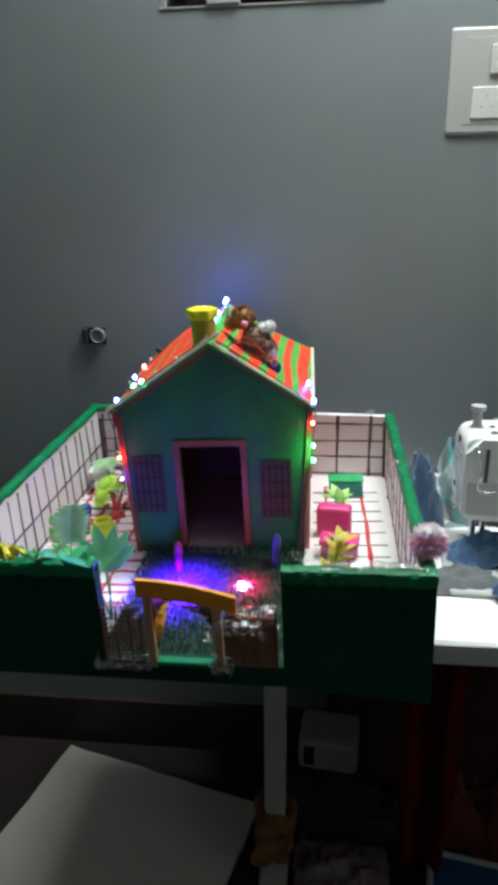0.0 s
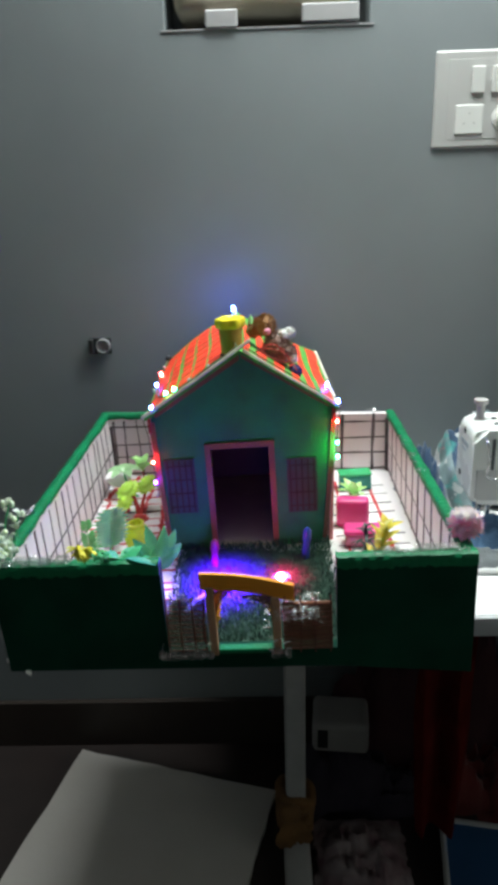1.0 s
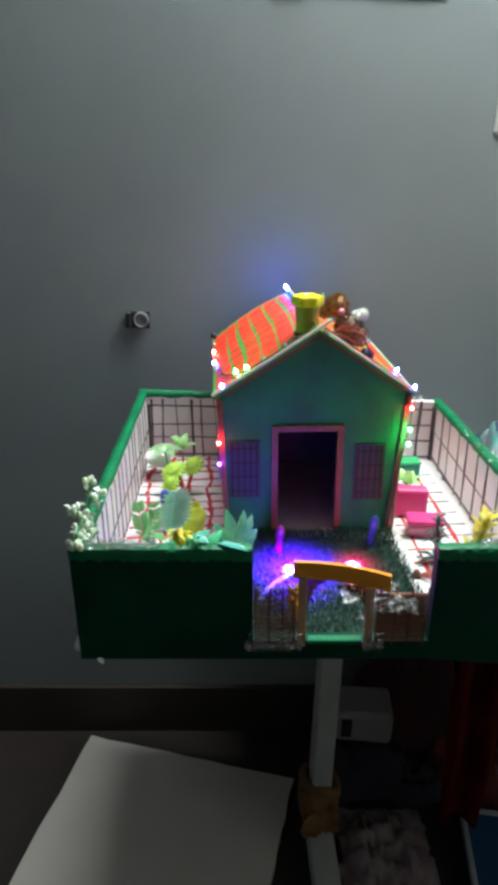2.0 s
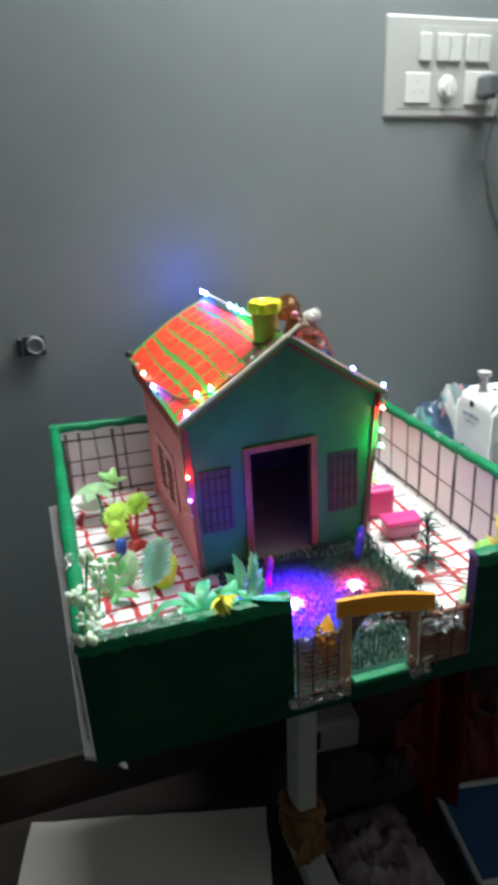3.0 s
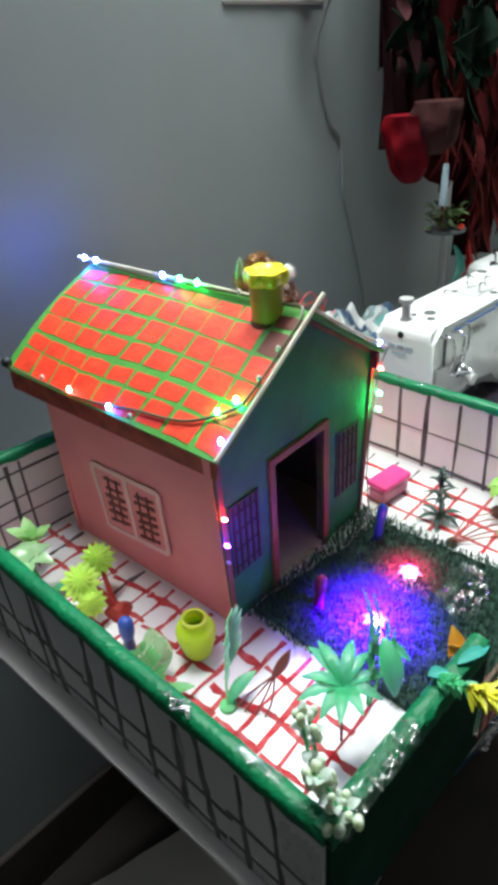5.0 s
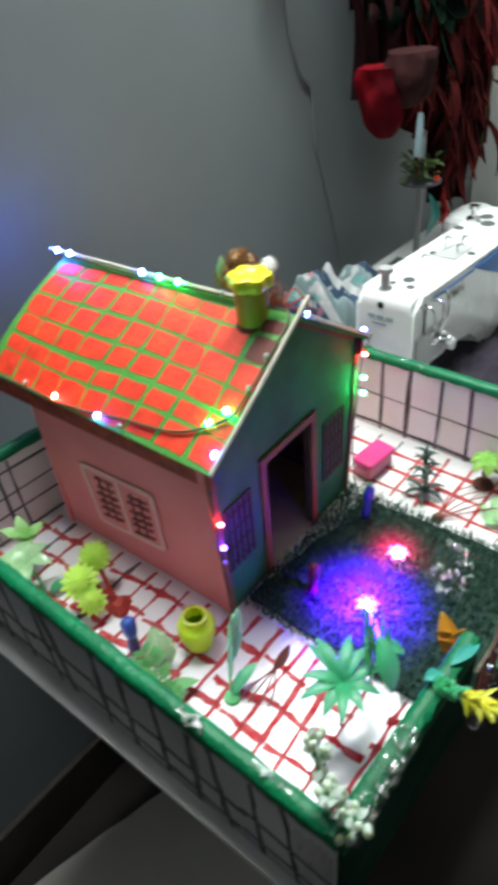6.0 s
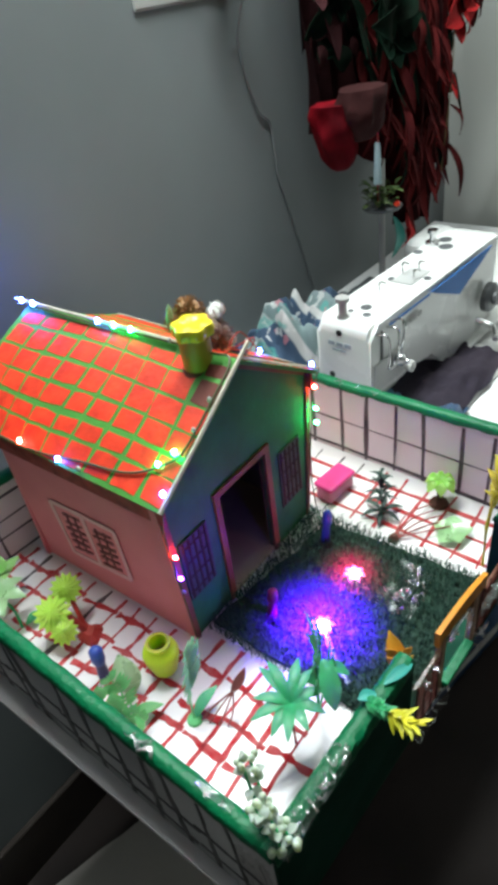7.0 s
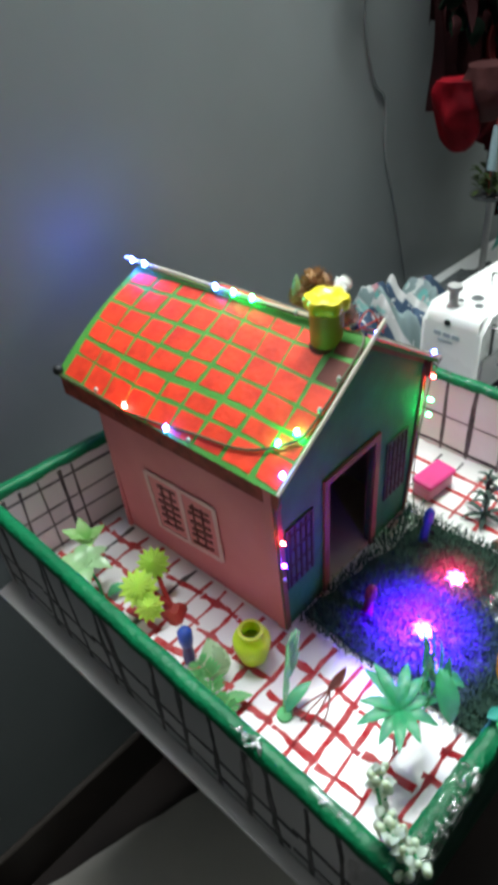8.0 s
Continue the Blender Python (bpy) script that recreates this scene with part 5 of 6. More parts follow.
part("blade", leaf(bmesh.new(), (0, 0, 0), (0.008, 0.018, 0.046), 0.020, up=(-0.6, -0.5, 0.6), curl=0.12, n=10, ribs=0.03), M_ORLEAF, ol, smooth=True)
for z, sg in ((0.016, 1), (0.018, -1), (0.029, 1), (0.031, -1)):
    c = Vector((0, z * 0.15, z))
    part("lobe", leaf(bmesh.new(), c, c + Vector((0.0085 * sg, -0.0095 * sg, 0.010)), 0.009, up=(-0.75, -0.62, 0.2), curl=0.1, n=5), M_ORLEAF, ol, smooth=True)


# fluffy pink flower on the corner of the rim
pf = empty("pompom_flower", (0.271, 0.812, RZ - 0.006), "pink and white fluffy flower on the yard corner", "toy flower")
part("stem", rod(bmesh.new(), [(0, 0, 0), (0.003, 0.004, 0.012)], 0.0025, 6), M_LEAF, pf)
part("flower_core", ball(bmesh.new(), (0.003, 0.004, 0.019), 0.0130, 3), M_FLUFF_P, pf, "pink flower core", smooth=True)
vs, fs, mi = [], [], []
for k in range(520):
    z = R3.uniform(-0.9, 1)
    a = R3.uniform(0, 6.283)
    q = math.sqrt(1 - z * z)
    d = Vector((q * math.cos(a), q * math.sin(a), z))
    c = Vector((0.003, 0.004, 0.019))
    s = d.cross(Vector((0.3, 0.5, 0.8))).normalized() * 0.0024
    u = d.cross(s).normalized() * 0.0012
    ln = R3.uniform(0.0165, 0.0220)
    i = len(vs)
    vs += [c + d * 0.010 - s * 0.5, c + d * 0.010 + s * 0.5, c + d * ln * 0.7 + s + u, c + d * ln, c + d * ln * 0.7 - s - u]
    fs.append((i, i + 1, i + 2, i + 3, i + 4))
    mi.append(0 if d.y < 0.1 + 0.3 * R3.random() and z < 0.55 else 1)
me = bpy.data.meshes.new("petal_tuft")
me.from_pydata(vs, [], fs)
me.materials.append(M_FLUFF_P), me.materials.append(M_FLUFF_W)
me.polygons.foreach_set("material_index", mi)
ob = tagged(new("petal_tuft", me), kind="stuff")
ob.parent = pf

# clear tape curls along the rims
for p, sz, cnt, sd in (((-0.2325, 0.934, RZ + 0.001), (0.008, 0.030, 0.002), 24, 61), ((-0.2310, 0.862, RZ + 0.001), (0.003, 0.016, 0.001), 3, 67), ((-0.185, 0.802, RZ + 0.0025), (0.075, 0.011, 0.002), 22, 62), ((0.205, 0.786, RZ + 0.0025), (0.05, 0.010, 0.002), 14, 63),
                       ((0.256, 0.784, RZ + 0.0025), (0.024, 0.010, 0.002), 10, 65), ((0.272, 1.06, RZ - 0.004), (0.010, 0.16, 0.002), 12, 66)):
    ob = thing("clear_tape", wrinkles(bmesh.new(), p, sz, cnt, sd), M_GLINT, "wrinkled clear tape stuck on the green rim", "tape", "clear tape on the rim", "stuff", smooth=True)
for c, sz, nn, sd, turn in (((-0.231, 0.862, RZ + 0.0010), (0.006, 0.034, 0.003), 4, 81, (0, 0, 0)), ((-0.196, 0.802, RZ + 0.0030), (0.085, 0.019, 0.007), 16, 82, (0, 0, 0)), ((0.215, 0.786, RZ + 0.0030), (0.090, 0.015, 0.004), 14, 83, (0, 0, 0)),
                            ((-0.2420, 0.822, 0.828), (0.100, 0.030, 0.004), 12, 84, (0, -90, 0)), ((0.255, 1.285, RZ - 0.012), (0.020, 0.014, 0.004), 6, 86, (0, 0, 0))):
    bm = crumple(bmesh.new(), (0, 0, 0), sz, nn, sd)
    bm.transform(pose(*c, *turn))
    thing("clear_tape", bm, M_FILM2, "crinkled clear tape stuck on the taped yard wall", "tape", "clear tape on the rim", "stuff", smooth=False)
# loose end of tape under the front wall
tab = leaf(bmesh.new(), (-0.222, 0.7985, TZ + 0.003), (-0.215, 0.7955, TZ - 0.001), 0.006, curl=0.15, n=5, thick=0.001)
thing("paper_tab", tab, M_FLUFF_N, "small white paper tab under the green front wall", "paper", smooth=True)
# furry toy and beads on the roof
toy = empty("furry_toy", (0.085, 1.085, 1.028), "small brown furry toy with white paws lying on the roof", "toy")
R4 = random.Random(5)


def fur_ball(c, r, n, mat, parent, name):
    vs, fs = [], []
    for k in range(n):
        z, a = R4.uniform(-1, 1), R4.uniform(0, 6.283)
        q = math.sqrt(1 - z * z)
        d = Vector((q * math.cos(a), q * math.sin(a), z))
        s = d.cross(Vector((0.2, 0.9, 0.4))).normalized() * r * 0.07
        e = (d + Vector((R4.uniform(-.4, .4), R4.uniform(-.4, .4), R4.uniform(-.6, .2)))).normalized()
        p = Vector(c) + d * r * 0.75
        i = len(vs)
        vs += [p - s, p + s, p + e * r * R4.uniform(0.22, 0.38)]
        fs.append((i, i + 1, i + 2))
    bm = bmesh.new()
    ball(bm, c, r * 0.8, 2)
    me = bpy.data.meshes.new(name)
    bm.to_mesh(me)
    base = [tuple(v.co) for v in me.vertices]
    polys = [tuple(p.vertices) for p in me.polygons]
    off = len(base)
    me2 = bpy.data.meshes.new(name)
    me2.from_pydata(base + [tuple(v) for v in vs], [], polys + [tuple(i + off for i in f) for f in fs])
    me2.materials.append(mat)
    ob = new(name, me2)
    ob.parent = parent
    bm.free()
    return ob


fur_ball((0.006, 0.016, 0.020), 0.021, 460, M_PLUSH, toy, "furry_body")
fur_ball((0.018, 0.011, 0.008), 0.017, 380, M_PLUSH, toy, "furry_leg")
fur_ball((-0.010, 0.021, 0.0475), 0.0175, 420, M_FUR, toy, "furry_head")
fur_ball((-0.026, 0.028, 0.040), 0.012, 260, M_FUR, toy, "furry_back")
fur_ball((0.015, 0.013, 0.034), 0.0095, 220, M_FLUFF_N, toy, "white_paw")
fur_ball((0.024, 0.015, 0.036), 0.0095, 240, M_FLUFF_N, toy, "white_paw")
fur_ball((0.026, 0.004, 0.003), 0.0080, 200, M_FLUFF_N, toy, "white_foot")
fur_ball((0.029, -0.003, -0.014), 0.0105, 240, M_NAVY, toy, "navy_foot")
part("nose", ball(bmesh.new(), (-0.007, 0.004, 0.042), 0.0050, 2), M_ROSE, toy, "pale pink nose", smooth=True)
part("loop_wire", rod(bmesh.new(), smooth_line([(-0.03, -0.03, 0.02), (-0.012, -0.045, 0.03), (0.012, -0.04, 0.022), (0.02, -0.03, 0.006), (0.0, -0.04, 0.014), (-0.02, -0.035, 0.026), (0.004, -0.03, 0.03), (0.03, -0.03, -0.006)], 6), 0.0008, 5), M_REDST, toy, "red wire loop")

# light string -----------------------------------------------------------
COL = {"blue": (0.05, 0.12, 1.0), "violet": (0.13, 0.02, 1.0), "green": (0.02, 1.0, 0.22), "red": (1.0, 0.05, 0.04), "pink": (1.0, 0.06, 0.25), "white": (0.75, 0.9, 1.0)}
M_LED = {k: paint("led_" + k, (0.8, 0.8, 0.8), 0.3, emit=v, power=190.0, bump=0) for k, v in COL.items()}
M_LED["off"] = paint("led_off", (0.6, 0.6, 0.58), 0.2, (0.4, 0.4, 0.4), 30, 0.5, 0, coat=0.5)
M_LAWN = {k: paint("lawn_led_" + k, (0.8, 0.8, 0.8), 0.3, emit=tuple(0.25 + 0.75 * c for c in COL[k]), power=60.0, bump=0) for k in ("blue", "pink")}
GZV = Vector((0, 0, GZ))
light_string = empty("light_string", (0, 0, GZ), "string of small coloured bulbs taped round the model roof", "light string")
wires = [
    [slope_point(-1, 0.02, RY1 + 0.005, 0.006), slope_point(-1, 0.03, 1.22, 0.004), slope_point(-1, 0.02, 1.14, 0.006), slope_point(-1, 0.015, 1.05, 0.006), slope_point(-1, 0.03, RY0 + 0.006, 0.005), slope_point(-1, 0.30, RY0 + 0.004, 0.004), slope_point(-1, 0.56, RY0 + 0.005, 0.004), slope_point(-1, 0.70, RY0 + 0.012, 0.004),
     slope_point(-1, 0.86, RY0 + 0.05, 0.003), slope_point(-1, 0.92, RY0 + 0.11, 0.003), slope_point(-1, 0.985, RY0 + 0.18, 0.003), slope_point(-1, 0.99, RY1, 0.003)],
    [slope_point(-1, 1.0, RY0 - 0.003, 0.0), Vector((HX0 - 0.007, HY0 - 0.006, zl(0.95))), Vector((HX0 - 0.005, HY0 - 0.005, zl(0.91))), Vector((HX0 - 0.002, HY0 - 0.005, zl(0.862)))],
    [slope_point(1, 0.05, RY0 + 0.02, 0.004), slope_point(1, 0.6, RY0 + 0.01, 0.004), slope_point(1, 1.0, RY0 - 0.002, 0.003), Vector((HX1 + 0.005, HY0 - 0.006, zl(0.955))), Vector((HX1 + 0.002, HY0 - 0.004, zl(0.92))), Vector((HX1 - 0.006, HY0 - 0.004, zl(0.87))), Vector((HX1 - 0.010, HY0 - 0.006, 0.05)), Vector((HX1 - 0.012, HY0 - 0.012, 0.006)), Vector((0.110, 0.96, 0.003)), Vector((0.077, 0.925, 0.004)), Vector((0.04, 0.935, 0.003)), Vector((-0.002, 0.918, 0.004))],
]
for w in wires:
    part("wire", rod(bmesh.new(), smooth_line(w, 8) if w is wires[0] else w, 0.0013 if w is wires[0] else 0.0008, 6), M_WIRE, light_string)


def bulb(p, colour, r=0.0022, d=(0, 0, 1), glass=None):
    m = Vector((0, 0, 1)).rotation_difference(Vector(d)).to_matrix().to_4x4()
    b = part("bulb", lathe(bmesh.new(), [(r * 0.8, 0), (r, r * 0.6), (r, r * 1.6), (r * 0.6, r * 2.4), (r * 0.2, r * 2.6)], Matrix.Translation(p) @ m, 10), glass or M_LED[colour], light_string,
             "unlit clear bulb" if colour == "off" else colour + " glowing bulb", smooth=True)
    return b


for s, y, c in ((0.66, RY0 + 0.014, "green"), (0.76, RY0 + 0.024, "green"), (0.50, RY0 + 0.006, "off"), (0.90, RY0 + 0.004, "blue"), (0.30, RY0 + 0.006, "off")):
    bulb(slope_point(-1, s, y, 0.003), c)
for y, c in ((1.155, "blue"), (1.125, "off"), (1.215, "red"), (1.26, "off")):
    bulb(slope_point(-1, 0.975, y, 0.003), c)
for y, c in ((RY1 + 0.004, "blue"), (RY1 - 0.016, "blue"), (1.205, "blue"), (1.18, "green"), (1.155, "green"), (1.10, "off")):
    bulb(slope_point(-1, 0.02, y, 0.006), c)
for z, c in ((0.915, "red"), (0.885, "violet"), (0.865, "off")):
    bulb(Vector((HX0 - 0.004, HY0 - 0.007, zl(z))), c, 0.0018, (0, -1, 0))
for z, c in ((0.958, "red"), (0.928, "green"), (0.908, "green")):
    bulb(Vector((HX1 + 0.003, HY0 - 0.007, zl(z))), c, 0.0020, (0, -1, 0))
for s, y, c in ((0.93, 1.09, "blue"), (0.98, RY0 + 0.006, "blue")):
    bulb(slope_point(1, s, y, 0.003), c)
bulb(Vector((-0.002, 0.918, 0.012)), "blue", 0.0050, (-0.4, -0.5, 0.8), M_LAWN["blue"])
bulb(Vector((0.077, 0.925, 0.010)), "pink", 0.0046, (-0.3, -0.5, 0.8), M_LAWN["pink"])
M_FRILL = paint("clear_frill", (0.55, 0.66, 0.74), 0.25, (0.4, 0.55, 0.66), 60, 0.6, 0.1, trans=0.4, alpha=0.6, coat=0.6)
part("bulb_stalk", rod(bmesh.new(), smooth_line([(-0.003, 0.914, 0.010), (-0.017, 0.900, 0.011), (-0.033, 0.882, 0.010), (-0.044, 0.862, 0.008)], 5), 0.0034, 10), M_FRILL, light_string, "clear sleeve round the wire", smooth=True)
for c in ((-0.002, 0.917, 0.013), (0.077, 0.924, 0.011)):
    for k in range(7):
        a = k * 0.9 + c[0] * 30
        d = Vector((math.cos(a), math.sin(a), 0.25))
        part("frill", leaf(bmesh.new(), Vector(c) + d * 0.003, Vector(c) + d * 0.0125, 0.0065, curl=0.3, n=5), M_FRILL, light_string, smooth=True)
part("bulb_sleeve", lathe(bmesh.new(), [(0.0034, 0.0), (0.0040, 0.008), (0.0044, 0.014), (0.0028, 0.022), (0.0006, 0.027)], pose(0.054, 1.115, 0.292, 0, 6), 10), M_CLEARG, light_string, "pale green pointed sleeve standing on the ridge", smooth=True)
part("bulb", ball(bmesh.new(), slope_point(-1, 0.97, RY1 - 0.004, 0.004), 0.006, 2), M_BLACK, light_string, "unlit black bulb", smooth=True)
# spots added above the two lawn bulbs imitate lens glare; points spread their light
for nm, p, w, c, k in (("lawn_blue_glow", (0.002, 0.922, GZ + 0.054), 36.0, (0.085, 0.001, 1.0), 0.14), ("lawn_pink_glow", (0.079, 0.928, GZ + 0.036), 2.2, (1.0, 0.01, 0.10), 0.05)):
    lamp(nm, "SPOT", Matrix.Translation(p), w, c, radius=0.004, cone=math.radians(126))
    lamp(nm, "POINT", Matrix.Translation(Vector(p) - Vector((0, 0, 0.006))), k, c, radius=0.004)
lamp("ridge_blue_glow", "POINT", Matrix.Translation(slope_point(-1, 0.02, RY1 + 0.014, 0.014) + GZV), 0.15, COL["blue"], radius=0.003)

# the yard sags a little where it overhangs the table
YARD = Matrix(((0.9993, -0.0176, -0.0327, 0.0630), (0.0164, 0.9992, -0.0374, 0.0337), (0.0333, 0.0369, 0.9988, -0.0605), (0, 0, 0, 1)))
for ob in list(scene.objects):
    if ob not in room_side and ob.parent is None:
        ob.matrix_basis = YARD @ ob.matrix_basis
# sewing machine ---------------------------------------------------------
MX, MY0, MY1, TOPZ = 0.362, 1.043, 1.134, 0.908
sm = empty("sewing_machine", (0, 0, TABLE), "white industrial sewing machine with blue panel on table", "sewing machine")
sm.matrix_world = pose(-0.0423, 0.0385, TABLE, 0, 0, -3)


def own(x, y):
    """A place on the table in the machine's own axes."""
    p = sm.matrix_basis.inverted() @ Vector((x, y, 0))
    return p.x, p.y


def zt(z):
    return z - TABLE


def rounded(loop, cut):
    """Clip the corners of a polygon for a softer outline; cut lists the corner radii."""
    out = []
    n = len(loop)
    for i, p in enumerate(loop):
        p, a, b = Vector(p), Vector(loop[i - 1]), Vector(loop[(i + 1) % n])
        c = cut[i]
        if c <= 0:
            out.append(p)
            continue
        q, r = p + (a - p).normalized() * c, p + (b - p).normalized() * c
        for k in range(5):
            t = k / 4
            out.append(q * (1 - t) ** 2 + p * 2 * t * (1 - t) + r * t * t)
    return out


side = [(MX, zt(0.798)), (MX, zt(TOPZ)), (0.74, zt(TOPZ)), (0.80, zt(TOPZ - 0.006)), (0.80, zt(0.735)), (0.585, zt(0.735)), (0.570, zt(0.782)), (0.468, zt(0.798)), (0.452, zt(0.792))]
loop = rounded(side, [0.010, 0.020, 0.02, 0.03, 0, 0, 0.030, 0.010, 0.006])
bm = bmesh.new()
prism(bm, [(p.x, MY0, p.y) for p in loop], (0, MY1 - MY0, 0))
bmesh.ops.bevel(bm, geom=[e for e in bm.edges if abs(e.verts[0].co.y - e.verts[1].co.y) < 1e-5], offset=0.007, segments=3, affect="EDGES", clamp_overlap=True)
for v in bm.verts:
    if v.co.x > 0.745:
        f = min(1.0, (v.co.x - 0.745) / 0.055)
        mid = (MY0 + MY1) / 2
        v.co.y = mid + (v.co.y - mid) * (1 - 0.45 * f * f)
arm = part("arm", bm, M_MACH, sm, "white enamelled arm", smooth=True)
part("bed", bx(0.345, 0.86, 0.962, 1.142, 0.0, 0.008, bevel=0.002), M_MGREY, sm, "grey metal bed")
part("pillar_foot", bx(0.63, 0.85, MY0 - 0.008, MY1 + 0.006, 0.0085, 0.016, bevel=0.003), M_MACH, sm)
# blue wedge on the camera side of the arm
wedge = [(0.525, zt(TOPZ - 0.009)), (0.548, zt(TOPZ - 0.020)), (0.623, zt(TOPZ - 0.052)), (0.70, zt(TOPZ - 0.024)), (0.735, zt(TOPZ - 0.009))]
part("blue_panel", prism(bmesh.new(), [(x, MY0 - 0.0022, z) for x, z in wedge], (0, 0.0018, 0)), M_MBLUE, sm, "blue painted panel")
part("blue_line", bx(0.41, 0.524, MY0 - 0.0016, MY0 - 0.0003, zt(TOPZ - 0.0135), zt(TOPZ - 0.0105)), M_MBLUE, sm)
for i, w in enumerate((0.008, 0.010, 0.007, 0.010)):
    part("brand_bar", bx(0.455 + 0.012 * i, 0.455 + 0.012 * i + w, MY0 - 0.0016, MY0 - 0.0003, zt(0.874), zt(0.881)), M_MGREY, sm)
for i in range(3):
    part("brand_bar", bx(MX - 0.0012, MX - 0.0003, 1.075 + 0.014 * i, 1.086 + 0.014 * i, zt(0.872), zt(0.878)), M_MARK, sm)
part("brand_bar", bx(MX - 0.0012, MX - 0.0003, 1.085, 1.107, zt(0.864), zt(0.867)), M_MARK, sm)
for y, z in ((1.095, 0.893), (1.110, 0.822)):
    part("face_screw", lathe(bmesh.new(), [(0.0048, 0), (0.0048, 0.0012), (0.003, 0.0014)], pose(MX, y, zt(z), 0, -90), 12), M_BLACK, sm)
# top details
for xw, yw, r in ((0.436, 1.103, 0.0085), (0.418, 1.118, 0.004), (0.415, 1.09, 0.006), (0.54, 1.118, 0.006), (0.562, 1.068, 0.006), (0.692, 1.098, 0.012), (0.722, 1.112, 0.011), (0.655, 1.13, 0.008)):
    x, y = own(xw, yw)
    part("oil_cap", lathe(bmesh.new(), [(r, 0), (r, 0.0012), (r * 0.8, 0.0016), (r * 0.75, 0.0006)], Matrix.Translation((x, y, zt(TOPZ - 0.0002))), 16), M_GREY, sm)
part("presser_knob", lathe(bmesh.new(), [(0.009, 0), (0.006, 0.004), (0.006, 0.022), (0.010, 0.024), (0.010, 0.030), (0.004, 0.031)], Matrix.Translation((0.383, 1.102, zt(TOPZ - 0.0005))), 18), M_STEEL, sm, smooth=True)
for x, y, h in ((0.47, 1.095, 0.018), (0.535, 1.075, 0.016), (0.545, 1.1, 0.02), (0.57, 1.085, 0.015)):
    part("thread_guide", rod(bmesh.new(), smooth_line([(x, y, zt(TOPZ - 0.0005)), (x, y, zt(TOPZ - 0.0005) + h), (x + 0.01, y - 0.004, zt(TOPZ - 0.0005) + h * 0.8)], 4), 0.0016, 6), M_CHROME, sm)
part("thread_plate", bx(0.515, 0.575, 1.068, 1.104, zt(TOPZ + 0.0002), zt(TOPZ + 0.0022), bevel=0.001), M_MGREY, sm)
part("winder", lathe(bmesh.new(), [(0.012, 0), (0.012, 0.006), (0.005, 0.008), (0.005, 0.02), (0.009, 0.021), (0.009, 0.026)], Matrix.Translation((0.68, 1.122, zt(TOPZ - 0.0005))), 16), M_CHROME, sm, smooth=True)
part("stitch_dial", lathe(bmesh.new(), [(0.026, 0), (0.026, 0.010), (0.022, 0.014), (0.012, 0.016), (0.012, 0.022), (0.004, 0.023)], pose(0.735, MY0 + 0.0005, zt(0.806), 90), 24), M_DIAL, sm, "dark grey stitch dial")
part("reverse_lever", rod(bmesh.new(), smooth_line([(0.70, MY0, zt(0.775)), (0.70, MY0 - 0.03, zt(0.77)), (0.67, MY0 - 0.05, zt(0.765))], 4), 0.006, 8), M_CHROME, sm)
# head: take-up cover, tension discs, needle bar and presser foot
part("takeup_guard", rod(bmesh.new(), smooth_line([(0.376, MY0, zt(0.896)), (0.376, MY0 - 0.018, zt(0.897)), (0.380, MY0 - 0.020, zt(0.872)), (0.378, MY0 - 0.018, zt(0.848)), (0.392, MY0 - 0.019, zt(0.843)), (0.404, MY0 - 0.018, zt(0.849)), (0.402, MY0 - 0.020, zt(0.874)), (0.404, MY0 - 0.018, zt(0.896)), (0.404, MY0, zt(0.896))], 4), 0.0019, 8), M_CHROME, sm, "chrome wire guard", smooth=True)
part("takeup_slot", bx(0.387, 0.392, MY0 - 0.0014, MY0 - 0.0003, zt(0.850), zt(0.896), bevel=0.0004), M_GREY, sm)
part("face_plate", bx(0.368, 0.446, MY0 - 0.003, MY0 - 0.0003, zt(0.804), zt(0.85), bevel=0.001), M_MGREY, sm)
part("tension_disc", lathe(bmesh.new(), [(0.013, 0), (0.013, 0.003), (0.009, 0.005), (0.009, 0.012), (0.004, 0.016), (0.004, 0.022)], pose(0.425, MY0 - 0.003, zt(0.836), 90), 18), M_CHROME, sm, smooth=True)
part("takeup_lever", rod(bmesh.new(), smooth_line([(0.414, MY0, zt(0.90)), (0.416, MY0 - 0.018, zt(0.905)), (0.414, MY0 - 0.02, zt(0.875)), (0.418, MY0 - 0.012, zt(0.85))], 5), 0.0018, 6), M_CHROME, sm)
part("needle_bar", rod(bmesh.new(), [(0.40, 1.085, zt(0.807)), (0.40, 1.085, zt(0.752))], 0.0045, 10), M_CHROME, sm)
part("presser_bar", rod(bmesh.new(), [(0.388, 1.09, zt(0.807)), (0.388, 1.09, zt(0.745))], 0.0045, 10), M_CHROME, sm)
part("presser_foot", bx(0.385, 0.415, 1.078, 1.095, 0.009, 0.02, bevel=0.003), M_CHROME, sm)
part("knob", lathe(bmesh.new(), [(0.006, 0), (0.009, 0.004), (0.009, 0.012), (0.004, 0.014)], pose(0.452, MY0 - 0.004, zt(0.812), 90), 14), M_WHITE, sm, "white knob", smooth=True)
part("motor_cover", bx(0.70, 0.81, MY1 + 0.001, MY1 + 0.06, 0.03, zt(0.9), bevel=0.02, seg=3), M_MGREY, sm)


